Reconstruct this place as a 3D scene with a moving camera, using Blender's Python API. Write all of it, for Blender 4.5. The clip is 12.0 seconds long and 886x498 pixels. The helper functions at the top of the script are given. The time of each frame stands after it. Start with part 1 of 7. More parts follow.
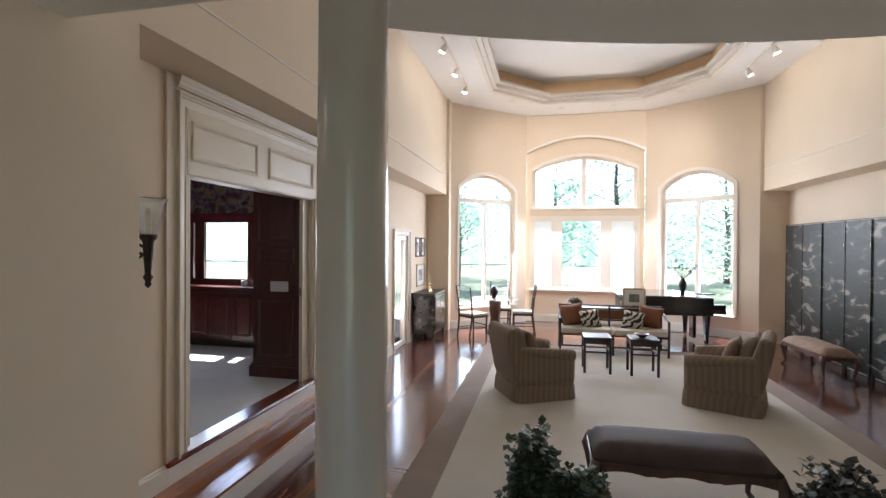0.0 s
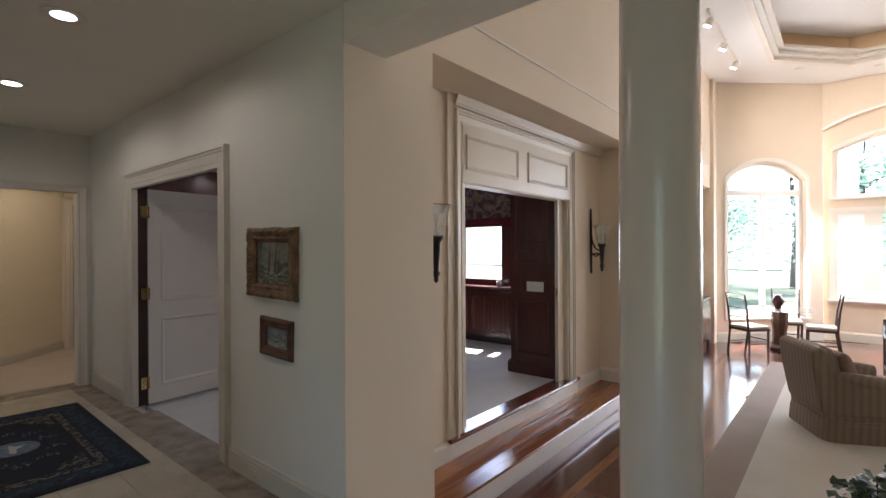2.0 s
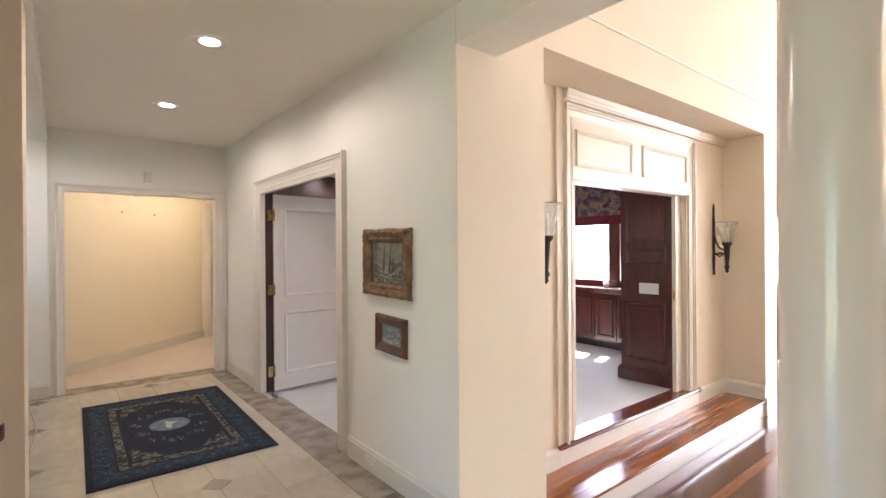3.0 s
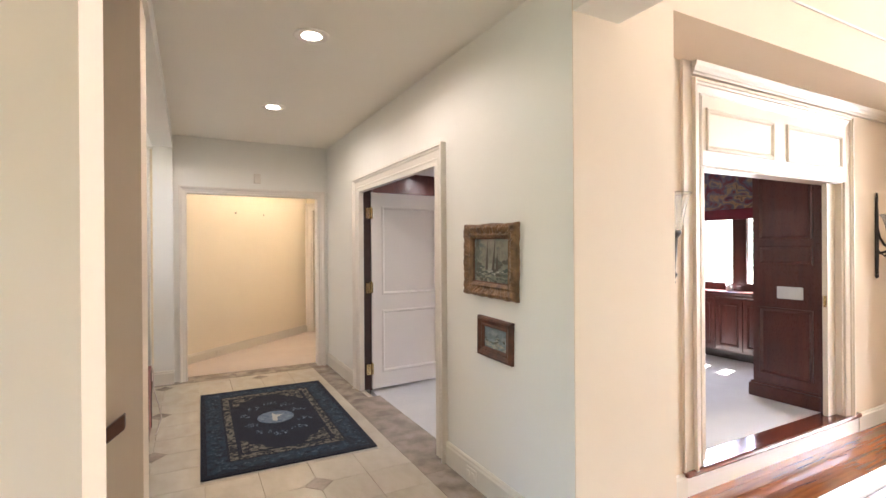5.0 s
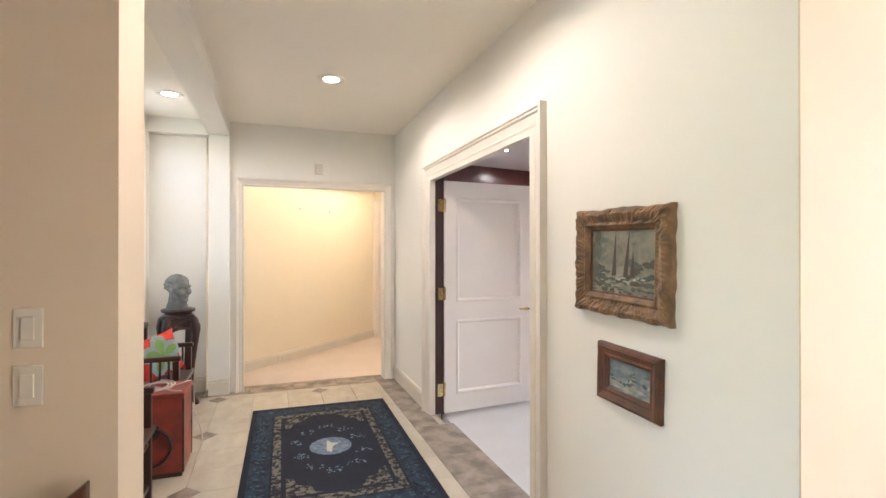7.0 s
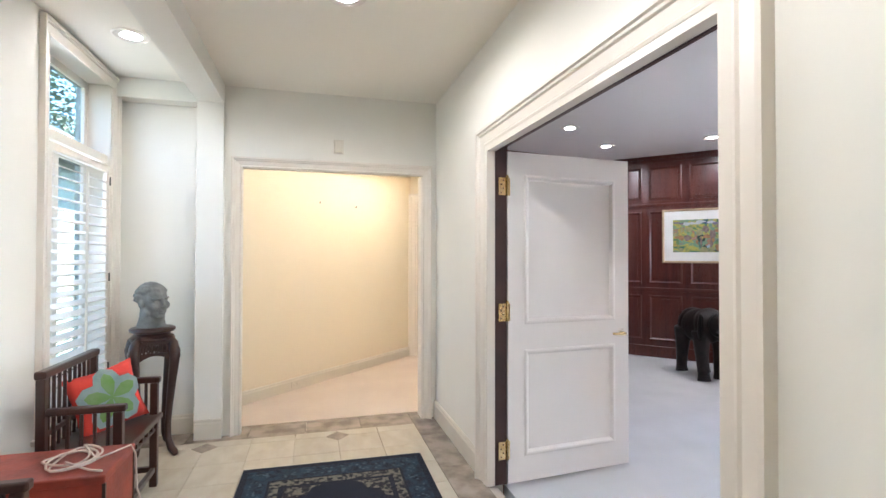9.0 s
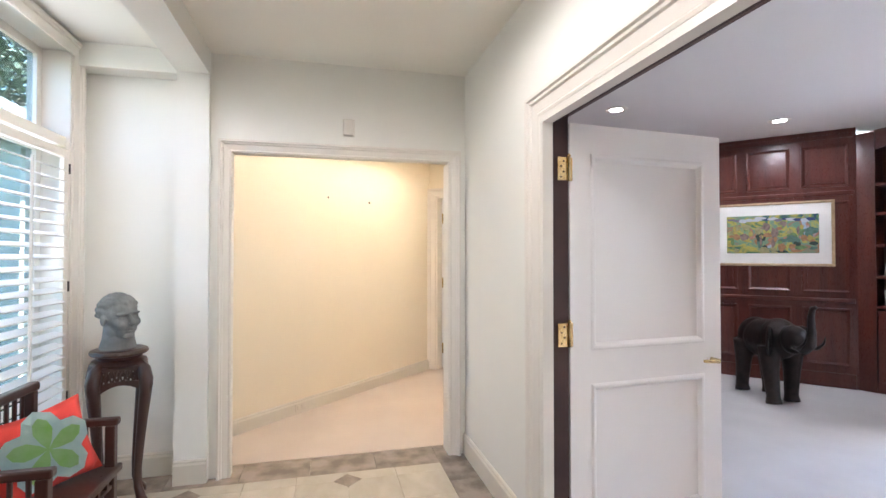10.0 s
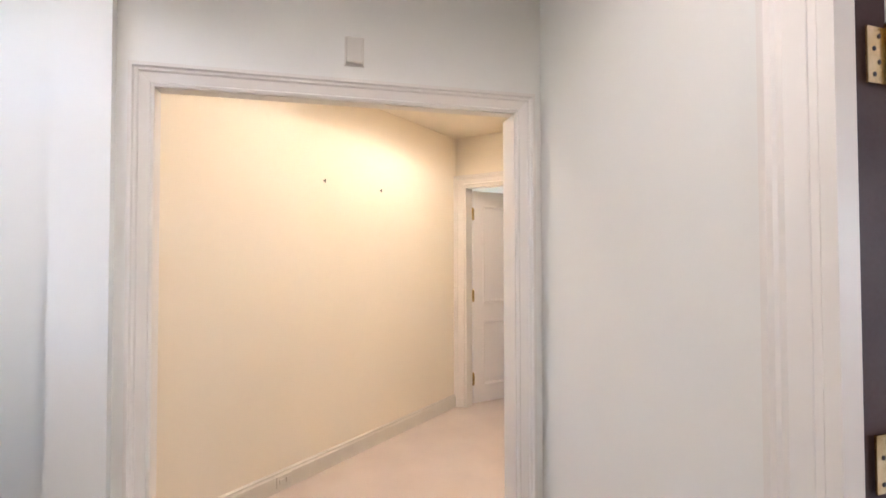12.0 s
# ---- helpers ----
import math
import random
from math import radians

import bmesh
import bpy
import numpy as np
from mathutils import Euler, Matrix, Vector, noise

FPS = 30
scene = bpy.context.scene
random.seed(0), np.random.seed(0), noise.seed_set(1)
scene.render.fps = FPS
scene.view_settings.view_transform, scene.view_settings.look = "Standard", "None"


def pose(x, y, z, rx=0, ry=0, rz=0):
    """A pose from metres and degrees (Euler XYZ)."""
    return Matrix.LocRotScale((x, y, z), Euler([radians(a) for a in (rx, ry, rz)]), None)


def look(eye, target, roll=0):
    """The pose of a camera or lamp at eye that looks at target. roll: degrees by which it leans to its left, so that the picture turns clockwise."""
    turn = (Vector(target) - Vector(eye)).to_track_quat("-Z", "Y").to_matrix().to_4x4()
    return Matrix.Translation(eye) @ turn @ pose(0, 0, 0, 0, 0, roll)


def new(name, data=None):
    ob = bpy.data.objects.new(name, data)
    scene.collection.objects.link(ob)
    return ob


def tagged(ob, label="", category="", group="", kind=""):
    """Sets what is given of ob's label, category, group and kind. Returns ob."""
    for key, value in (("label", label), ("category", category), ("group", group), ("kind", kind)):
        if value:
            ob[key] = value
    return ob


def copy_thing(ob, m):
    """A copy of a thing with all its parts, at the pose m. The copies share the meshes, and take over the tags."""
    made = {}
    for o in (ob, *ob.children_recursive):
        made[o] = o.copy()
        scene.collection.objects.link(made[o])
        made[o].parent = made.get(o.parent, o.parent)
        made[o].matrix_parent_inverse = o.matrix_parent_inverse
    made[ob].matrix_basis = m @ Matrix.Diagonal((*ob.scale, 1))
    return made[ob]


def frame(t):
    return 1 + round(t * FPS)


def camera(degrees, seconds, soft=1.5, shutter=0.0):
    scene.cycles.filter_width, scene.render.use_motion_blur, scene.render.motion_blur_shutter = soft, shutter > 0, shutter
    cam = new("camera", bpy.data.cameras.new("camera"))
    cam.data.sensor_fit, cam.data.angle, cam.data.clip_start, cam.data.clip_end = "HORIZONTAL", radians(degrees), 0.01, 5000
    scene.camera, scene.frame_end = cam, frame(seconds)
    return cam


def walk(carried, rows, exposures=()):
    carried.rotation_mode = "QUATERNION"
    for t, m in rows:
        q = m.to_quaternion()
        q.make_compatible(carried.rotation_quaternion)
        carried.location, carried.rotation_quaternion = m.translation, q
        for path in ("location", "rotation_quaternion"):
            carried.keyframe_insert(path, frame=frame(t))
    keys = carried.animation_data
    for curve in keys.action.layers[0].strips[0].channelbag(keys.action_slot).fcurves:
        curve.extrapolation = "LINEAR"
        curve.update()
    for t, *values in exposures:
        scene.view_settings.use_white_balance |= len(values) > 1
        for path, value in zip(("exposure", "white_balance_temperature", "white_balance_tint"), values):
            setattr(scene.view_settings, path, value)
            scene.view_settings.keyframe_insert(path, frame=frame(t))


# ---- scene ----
cam = camera(85.5, 12.0)
PATH = [
    (0, (0.721, 0.153, 1.515), (0.295, 2.107, 1.497), 0.4),
    (0.5, (0.674, 0.147, 1.502), (0.055, 2.049, 1.488), 0.3),
    (1, (0.627, 0.139, 1.484), (-0.225, 1.948, 1.475), -0.1),
    (1.5, (0.577, 0.117, 1.477), (-0.506, 1.798, 1.473), -0.2),
    (2, (0.526, 0.089, 1.476), (-0.76, 1.621, 1.475), -0.3),
    (2.5, (0.481, 0.074, 1.488), (-0.973, 1.447, 1.485), -0.4),
    (3, (0.444, 0.047, 1.484), (-1.12, 1.293, 1.481), -0.4),
    (5, (0.198, 0.108, 1.467), (-1.571, 1.041, 1.465), -0.4),
    (5.5, (0.03, 0.205, 1.457), (-1.787, 1.041, 1.456), -0.4),
    (6, (-0.124, 0.276, 1.448), (-1.978, 1.027, 1.455), -0.2),
    (6.5, (-0.357, 0.319, 1.442), (-2.231, 1.017, 1.446), 0.0),
    (7, (-0.59, 0.362, 1.442), (-2.476, 1.028, 1.448), 0.0),
    (9, (-1.818, 0.617, 1.408), (-3.748, 1.141, 1.437), 0.1),
    (9.5, (-2.174, 0.678, 1.421), (-4.114, 1.171, 1.449), -0.1),
    (10, (-2.535, 0.669, 1.428), (-4.48, 1.145, 1.459), -0.0),
    (10.5, (-2.871, 0.68, 1.427), (-4.818, 1.148, 1.464), -0.1),
    (11, (-3.205, 0.695, 1.435), (-5.153, 1.156, 1.477), -0.1),
    (11.5, (-3.554, 0.697, 1.433), (-5.503, 1.150, 1.482), 0.0),
    (12, (-3.884, 0.721, 1.446), (-5.833, 1.184, 1.493), -0.1),
]
EXPOSURES = [(0, 2.32, 5950, 15), (0.5, 2.28, 5900, 15), (1, 2.22, 5900, 15), (1.5, 2.22, 5950, 16), (2, 2.58, 6050, 17), (2.5, 3.38, 6200, 18), (3, 4.25, 6250, 19), (5, 4.45, 6300, 20), (6.5, 4.85, 6250, 19), (9, 4.86, 5550, 13), (10, 4.85, 5600, 16), (12, 4.70, 5650, 22)]
walk(cam, [(t, look(eye, target, roll)) for t, eye, target, roll in PATH], EXPOSURES)

# ---- world, sun and daylight ----
world = bpy.data.worlds.new("world")
scene.world = world
world.use_nodes = True
wn = world.node_tree
sky = wn.nodes.new("ShaderNodeTexSky")
sky.sky_type, sky.sun_disc = "NISHITA", False
sky.sun_elevation, sky.sun_rotation = radians(60.6), radians(-12)
wn.links.new(sky.outputs["Color"], wn.nodes["Background"].inputs["Color"])
wn.nodes["Background"].inputs["Strength"].default_value = 0.15


def lamp(name, kind, power, m, color=(1, 1, 1), **settings):
    data = bpy.data.lights.new(name, kind)
    data.energy, data.color = power, color
    for key, value in settings.items():
        if key == "size":
            data.shape, data.size, data.size_y = "RECTANGLE", value[0], value[1]
        elif key == "radius":
            data.shadow_soft_size = value
        elif key == "cone":
            data.spot_size, data.spot_blend = radians(value), 0.4 if value > 150 else 0.9
        elif key == "angle":
            data.angle = radians(value)
    ob = new(name, data)
    ob.matrix_world = m
    return ob


lamp("sun", "SUN", 5.0, look((1.0, 12.0, 30.0), (1.0 + 3.5, 12.0 - 16.5, 0.0)), (1.0, 0.94, 0.85), angle=0.5)
DAY = (0.93, 0.97, 1.0)
CAN = 2.45
# sky light entering by the openings
lamp("daylight_bay", "AREA", 48, look((1.58, 12.25, 2.0), (1.58, 8.9, -0.3)), DAY, size=(2.4, 3.0))
lamp("daylight_bay_west", "AREA", 13, look((-0.56, 11.50, 1.6), (2.0, 7.9, -0.3)), DAY, size=(1.3, 2.4))
lamp("daylight_bay_east", "AREA", 10, look((3.86, 11.50, 1.6), (1.0, 7.9, -0.3)), DAY, size=(1.3, 2.4))
lamp("daylight_french_door", "AREA", 3.0, look((-2.0, 8.55, 1.0), (3.0, 8.0, 0.6)), DAY, size=(0.8, 1.9))
lamp("daylight_study", "AREA", 2.3, look((-4.1, 6.62, 1.4), (-4.1, 2.0, 0.6)), DAY, size=(1.6, 0.9))
lamp("daylight_hall_window", "AREA", 0.5, look((-5.4, -1.02, 1.5), (-4.6, 3.0, 0.9)), DAY, size=(0.8, 2.2))
# unseen warm fill, added behind the camera to light the foyer
lamp("daylight_entrance", "AREA", 0.35, look((1.6, -3.55, 1.5), (0.0, 2.0, 1.2)), (1.0, 0.80, 0.60), size=(2.2, 2.4))

# ---- materials ----
MATS = {}


def material(name, color, rough=0.6, metal=0.0, second=None, scale=8.0, detail=6.0, fine=120.0, bump=0.05, stretch=(1, 1, 1), piece=0.0,
             amount=0.5, coat=0.0, sheen=0.0, turn=0.0, spread=0.1):
    """A surface of two colours mixed by large soft noise, with fine grain in bump and roughness; piece: brightness spread from piece to piece."""
    mat = bpy.data.materials.new(name)
    mat.use_nodes = True
    nt = mat.node_tree
    b = nt.nodes["Principled BSDF"]
    co = nt.nodes.new("ShaderNodeTexCoord")
    mp = nt.nodes.new("ShaderNodeMapping")
    mp.inputs["Scale"].default_value = stretch
    mp.inputs["Rotation"].default_value = (0, 0, radians(turn))
    geo = nt.nodes.new("ShaderNodeNewGeometry")
    nt.links.new(geo.outputs["Position"], mp.inputs["Vector"])
    n1 = nt.nodes.new("ShaderNodeTexNoise")
    n1.inputs["Scale"].default_value, n1.inputs["Detail"].default_value = scale, detail
    n2 = nt.nodes.new("ShaderNodeTexNoise")
    n2.inputs["Scale"].default_value, n2.inputs["Detail"].default_value = fine, 4.0
    nt.links.new(mp.outputs["Vector"], n1.inputs["Vector"])
    nt.links.new(mp.outputs["Vector"], n2.inputs["Vector"])
    if piece:
        info = nt.nodes.new("ShaderNodeObjectInfo")
        off = nt.nodes.new("ShaderNodeVectorMath")
        off.operation = "MULTIPLY_ADD"
        comb = nt.nodes.new("ShaderNodeCombineXYZ")
        for i in range(3):
            nt.links.new(info.outputs["Random"], comb.inputs[i])
        nt.links.new(comb.outputs["Vector"], off.inputs[0])
        off.inputs[1].default_value = (17, 29, 11)
        nt.links.new(mp.outputs["Vector"], off.inputs[2])
        nt.links.new(off.outputs["Vector"], n1.inputs["Vector"])
    ramp = nt.nodes.new("ShaderNodeMapRange")
    ramp.inputs["From Min"].default_value, ramp.inputs["From Max"].default_value = 0.5 - spread * 2, 0.5 + spread * 2
    nt.links.new(n1.outputs["Fac"], ramp.inputs["Value"])
    mix = nt.nodes.new("ShaderNodeMix")
    mix.data_type = "RGBA"
    second = second or tuple(c * 0.88 for c in color)
    mix.inputs["A"].default_value, mix.inputs["B"].default_value = (*color, 1), (*second, 1)
    mul = nt.nodes.new("ShaderNodeMath")
    mul.operation = "MULTIPLY"
    mul.inputs[1].default_value = amount * 2
    nt.links.new(ramp.outputs["Result"], mul.inputs[0])
    nt.links.new(mul.outputs["Value"], mix.inputs["Factor"])
    out = mix.outputs["Result"]
    if piece:
        hsv = nt.nodes.new("ShaderNodeHueSaturation")
        mr = nt.nodes.new("ShaderNodeMapRange")
        mr.inputs["To Min"].default_value, mr.inputs["To Max"].default_value = 1 - piece, 1 + piece
        nt.links.new(info.outputs["Random"], mr.inputs["Value"])
        nt.links.new(mr.outputs["Result"], hsv.inputs["Value"])
        nt.links.new(out, hsv.inputs["Color"])
        out = hsv.outputs["Color"]
    nt.links.new(out, b.inputs["Base Color"])
    rr = nt.nodes.new("ShaderNodeMapRange")
    rr.inputs["To Min"].default_value, rr.inputs["To Max"].default_value = max(rough - 0.06, 0.02), min(rough + 0.08, 1)
    nt.links.new(n2.outputs["Fac"], rr.inputs["Value"])
    nt.links.new(rr.outputs["Result"], b.inputs["Roughness"])
    b.inputs["Metallic"].default_value = metal
    b.inputs["Coat Weight"].default_value, b.inputs["Coat Roughness"].default_value = coat, 0.12
    b.inputs["Sheen Weight"].default_value = sheen
    if bump:
        bp = nt.nodes.new("ShaderNodeBump")
        bp.inputs["Strength"].default_value, bp.inputs["Distance"].default_value = bump, 0.01
        nt.links.new(n2.outputs["Fac"], bp.inputs["Height"])
        nt.links.new(bp.outputs["Normal"], b.inputs["Normal"])
    MATS[name] = mat
    return mat


def glass_material(name, color=(1, 1, 1), rough=0.0, gloss=0.03):
    mat = bpy.data.materials.new(name)
    mat.use_nodes = True
    nt = mat.node_tree
    nt.nodes.remove(nt.nodes["Principled BSDF"])
    tr, gl, lw, pw, fr, mx = (nt.nodes.new(k) for k in ("ShaderNodeBsdfTransparent", "ShaderNodeBsdfGlossy", "ShaderNodeLayerWeight", "ShaderNodeMath", "ShaderNodeMath", "ShaderNodeMixShader"))
    pw.operation, fr.operation = "POWER", "MULTIPLY_ADD"
    pw.inputs[1].default_value, fr.inputs[1].default_value, fr.inputs[2].default_value = 4.0, 0.5, gloss
    nt.links.new(lw.outputs["Facing"], pw.inputs[0])
    nt.links.new(pw.outputs["Value"], fr.inputs[0])
    tr.inputs["Color"].default_value = (*color, 1)
    gl.inputs["Roughness"].default_value = rough
    nt.links.new(fr.outputs["Value"], mx.inputs["Fac"])
    nt.links.new(tr.outputs["BSDF"], mx.inputs[1])
    nt.links.new(gl.outputs["BSDF"], mx.inputs[2])
    nt.links.new(mx.outputs["Shader"], nt.nodes["Material Output"].inputs["Surface"])
    return mat


def glow_material(name, color, strength):
    mat = bpy.data.materials.new(name)
    mat.use_nodes = True
    b = mat.node_tree.nodes["Principled BSDF"]
    b.inputs["Base Color"].default_value = (0.9, 0.9, 0.9, 1)
    b.inputs["Emission Color"].default_value = (*color, 1)
    b.inputs["Emission Strength"].default_value = strength
    return mat


def painted(name, colors, scale, stretch=(1, 1, 1), warp=0.6, rough=0.5):
    """A painting or woven picture: a ramp of colours over warped noise."""
    mat = bpy.data.materials.new(name)
    mat.use_nodes = True
    nt = mat.node_tree
    b = nt.nodes["Principled BSDF"]
    tc = nt.nodes.new("ShaderNodeTexCoord")
    mp = nt.nodes.new("ShaderNodeMapping")
    mp.inputs["Scale"].default_value = stretch
    n = nt.nodes.new("ShaderNodeTexNoise")
    n.inputs["Scale"].default_value, n.inputs["Detail"].default_value, n.inputs["Distortion"].default_value = scale, 5, warp
    r = nt.nodes.new("ShaderNodeValToRGB")
    r.color_ramp.elements[0].position, r.color_ramp.elements[1].position = 0.3, 0.7
    for i, c in enumerate(colors):
        pos = 0.3 + 0.4 * i / (len(colors) - 1)
        if i == 0:
            e = r.color_ramp.elements[0]
        elif i == len(colors) - 1:
            e = r.color_ramp.elements[-1]
        else:
            e = r.color_ramp.elements.new(pos)
        e.color = (*c, 1)
    nt.links.new(tc.outputs["Object"], mp.inputs["Vector"])
    nt.links.new(mp.outputs["Vector"], n.inputs["Vector"])
    nt.links.new(n.outputs["Fac"], r.inputs["Fac"])
    nt.links.new(r.outputs["Color"], b.inputs["Base Color"])
    b.inputs["Roughness"].default_value = rough
    MATS[name] = mat
    return mat


WALL = material("cream_wall_paint", (0.72, 0.60, 0.46), 0.75, scale=1.3, second=(0.69, 0.57, 0.435), fine=220, bump=0.03)
HALL_WALL = material("ivory_wall_paint", (0.80, 0.775, 0.705), 0.7, scale=1.3, second=(0.77, 0.745, 0.675), fine=220, bump=0.03)
WARM_WALL = material("yellow_cream_wall_paint", (0.84, 0.755, 0.60), 0.75, scale=1.3, second=(0.82, 0.735, 0.58), fine=220, bump=0.03)
# warm cove glow on the tray's side, put into its paint colour
TRAY_GLOW_TAN = material("tan_with_cove_glow", (0.74, 0.52, 0.31), 0.75, scale=1.3, fine=220, bump=0.03)
CEIL = material("ceiling_paint", (0.86, 0.82, 0.73), 0.85, scale=1.0, second=(0.84, 0.80, 0.71), fine=260, bump=0.03)
WHITE_CEIL = material("white_ceiling_paint", (0.82, 0.80, 0.77), 0.85, scale=1.0, fine=260, bump=0.03, second=(0.80, 0.78, 0.75))
TRIM = material("ivory_trim_paint", (0.76, 0.705, 0.625), 0.38, scale=2.5, second=(0.745, 0.69, 0.61), fine=90, bump=0.02)
CREAM_TRIM = material("cream_trim_paint", (0.69, 0.595, 0.475), 0.4, scale=2.5, second=(0.66, 0.565, 0.445), fine=90, bump=0.02)
BASE = material("baseboard_paint", (0.70, 0.65, 0.55), 0.4, scale=2.5, second=(0.64, 0.59, 0.50), fine=90, bump=0.02)
DOOR_WHITE = material("white_door_paint", (0.80, 0.755, 0.715), 0.35, scale=3, second=(0.78, 0.735, 0.695), fine=90, bump=0.02)
COLUMN_PAINT = material("glossy_column_enamel", (0.73, 0.66, 0.59), 0.16, scale=2, second=(0.70, 0.63, 0.56), fine=60, bump=0.02, coat=0.5)
MARBLE = material("beige_marble", (0.56, 0.50, 0.405), 0.18, scale=5, second=(0.48, 0.42, 0.325), fine=30, bump=0.01, piece=0.05, stretch=(1, 2, 1))
BROWN_MARBLE = material("taupe_brown_marble", (0.21, 0.17, 0.135), 0.2, scale=7, second=(0.37, 0.315, 0.26), fine=40, bump=0.01, piece=0.07, amount=0.55, spread=0.07)
GROUT = material("grout", (0.53, 0.47, 0.38), 0.9, scale=30)
DARK_WOOD = material("dark_cherry_parquet", (0.085, 0.030, 0.021), 0.15, scale=5, second=(0.145, 0.055, 0.036), fine=60, bump=0.02, stretch=(6, 0.7, 1), piece=0.35, coat=0.8)
DARK_WOOD_X = material("dark_cherry_parquet_crosswise", (0.085, 0.030, 0.021), 0.15, scale=5, second=(0.145, 0.055, 0.036), fine=60, bump=0.02, stretch=(0.7, 6, 1), piece=0.35, coat=0.8)
PALE_WOOD = material("pale_inlay_wood", (0.26, 0.12, 0.06), 0.22, scale=5, second=(0.18, 0.075, 0.035), fine=60, bump=0.02, stretch=(6, 0.7, 1), piece=0.15, coat=0.3)
ORANGE_WOOD = material("orange_brazilian_cherry_plank", (0.36, 0.125, 0.032), 0.17, scale=4, second=(0.21, 0.06, 0.016), fine=50, bump=0.02, stretch=(9, 0.5, 1), piece=0.2, coat=0.4)
SILL_WOOD = material("red_mahogany_sill", (0.16, 0.036, 0.018), 0.14, scale=4, second=(0.10, 0.022, 0.012), fine=50, bump=0.02, stretch=(9, 0.5, 1), coat=0.5)
MAHOGANY = material("mahogany_panelling", (0.105, 0.026, 0.017), 0.28, scale=3, second=(0.06, 0.014, 0.010), fine=60, bump=0.02, stretch=(5, 5, 0.5), coat=0.2)
ROSEWOOD = material("dark_rosewood", (0.026, 0.010, 0.008), 0.3, scale=8, second=(0.046, 0.018, 0.012), fine=70, bump=0.03, stretch=(1, 1, 0.3), coat=0.2)
BLACK_WOOD = material("blackened_wood", (0.02, 0.014, 0.012), 0.32, scale=8, second=(0.045, 0.026, 0.02), fine=70, bump=0.03)
BROWN_WOOD = material("brown_carved_wood", (0.07, 0.03, 0.018), 0.35, scale=8, second=(0.12, 0.05, 0.03), fine=70, bump=0.03)
WHITE_CARPET = material("white_carpet", (0.64, 0.63, 0.62), 0.95, scale=3, second=(0.58, 0.57, 0.56), fine=420, bump=0.35, sheen=0.2)
PINK_CARPET = material("beige_carpet", (0.68, 0.57, 0.47), 0.95, scale=3, second=(0.62, 0.51, 0.42), fine=420, bump=0.35, sheen=0.2)
CREAM_CARPET = material("cream_area_carpet", (0.54, 0.49, 0.40), 0.95, scale=2, second=(0.49, 0.44, 0.355), fine=380, bump=0.3, sheen=0.2)
TAUPE_CARPET = material("taupe_carpet_border", (0.27, 0.20, 0.145), 0.95, scale=3, second=(0.23, 0.165, 0.12), fine=380, bump=0.3, sheen=0.2)
BRASS = material("polished_brass", (0.84, 0.68, 0.38), 0.2, 1.0, second=(0.62, 0.43, 0.16), scale=20, fine=90, bump=0.01)
IRON = material("wrought_iron", (0.018, 0.014, 0.012), 0.45, 0.4, second=(0.035, 0.024, 0.018), scale=20, fine=120, bump=0.08)
PLASTIC = material("ivory_plastic", (0.74, 0.68, 0.58), 0.35, scale=3, bump=0.0)
WAX = material("candle_wax", (0.72, 0.60, 0.40), 0.5, scale=5, bump=0.02)
GLASS = glass_material("window_glass")
# hall panes: greenish tint, darkened to hold down the bright outdoors
DIMMED_GLASS = glass_material("dimmed_green_window_glass", (0.42, 0.46, 0.44))
SHADE_GLASS = glass_material("clear_blown_glass", (0.92, 0.92, 0.90), 0.05, 0.08)
nt = SHADE_GLASS.node_tree
# whitish look of brightly lit clear glass, put in as a translucent white share
df, ms = nt.nodes.new("ShaderNodeBsdfTranslucent"), nt.nodes.new("ShaderNodeMixShader")
df.inputs["Color"].default_value = (0.85, 0.84, 0.80, 1)
ms.inputs["Fac"].default_value = 0.22
nt.links.new(nt.nodes["Mix Shader"].outputs["Shader"], ms.inputs[1])
nt.links.new(df.outputs["BSDF"], ms.inputs[2])
nt.links.new(ms.outputs["Shader"], nt.nodes["Material Output"].inputs["Surface"])
SHEER = material("white_sheer_cloth", (0.85, 0.85, 0.83), 0.9, scale=4, fine=500, bump=0.02)
nt = SHEER.node_tree
tl, ms = nt.nodes.new("ShaderNodeBsdfTranslucent"), nt.nodes.new("ShaderNodeMixShader")
tl.inputs["Color"].default_value = (0.9, 0.9, 0.88, 1)
ms.inputs["Fac"].default_value = 0.55
nt.links.new(nt.nodes["Principled BSDF"].outputs["BSDF"], ms.inputs[1])
nt.links.new(tl.outputs["BSDF"], ms.inputs[2])
nt.links.new(ms.outputs["Shader"], nt.nodes["Material Output"].inputs["Surface"])
LAMP_GLOW = glow_material("downlight_bulb", (1.0, 0.96, 0.88), 2.0)


# ---- building helpers ----
def bx(bm, x0, y0, z0, x1, y1, z1):
    vs = [bm.verts.new((x, y, z)) for z in (z0, z1) for y in (y0, y1) for x in (x0, x1)]
    for f in ((0, 2, 3, 1), (4, 5, 7, 6), (0, 1, 5, 4), (2, 6, 7, 3), (0, 4, 6, 2), (1, 3, 7, 5)):
        bm.faces.new([vs[i] for i in f])
    return bm


def box(*c):
    return bx(bmesh.new(), *c)


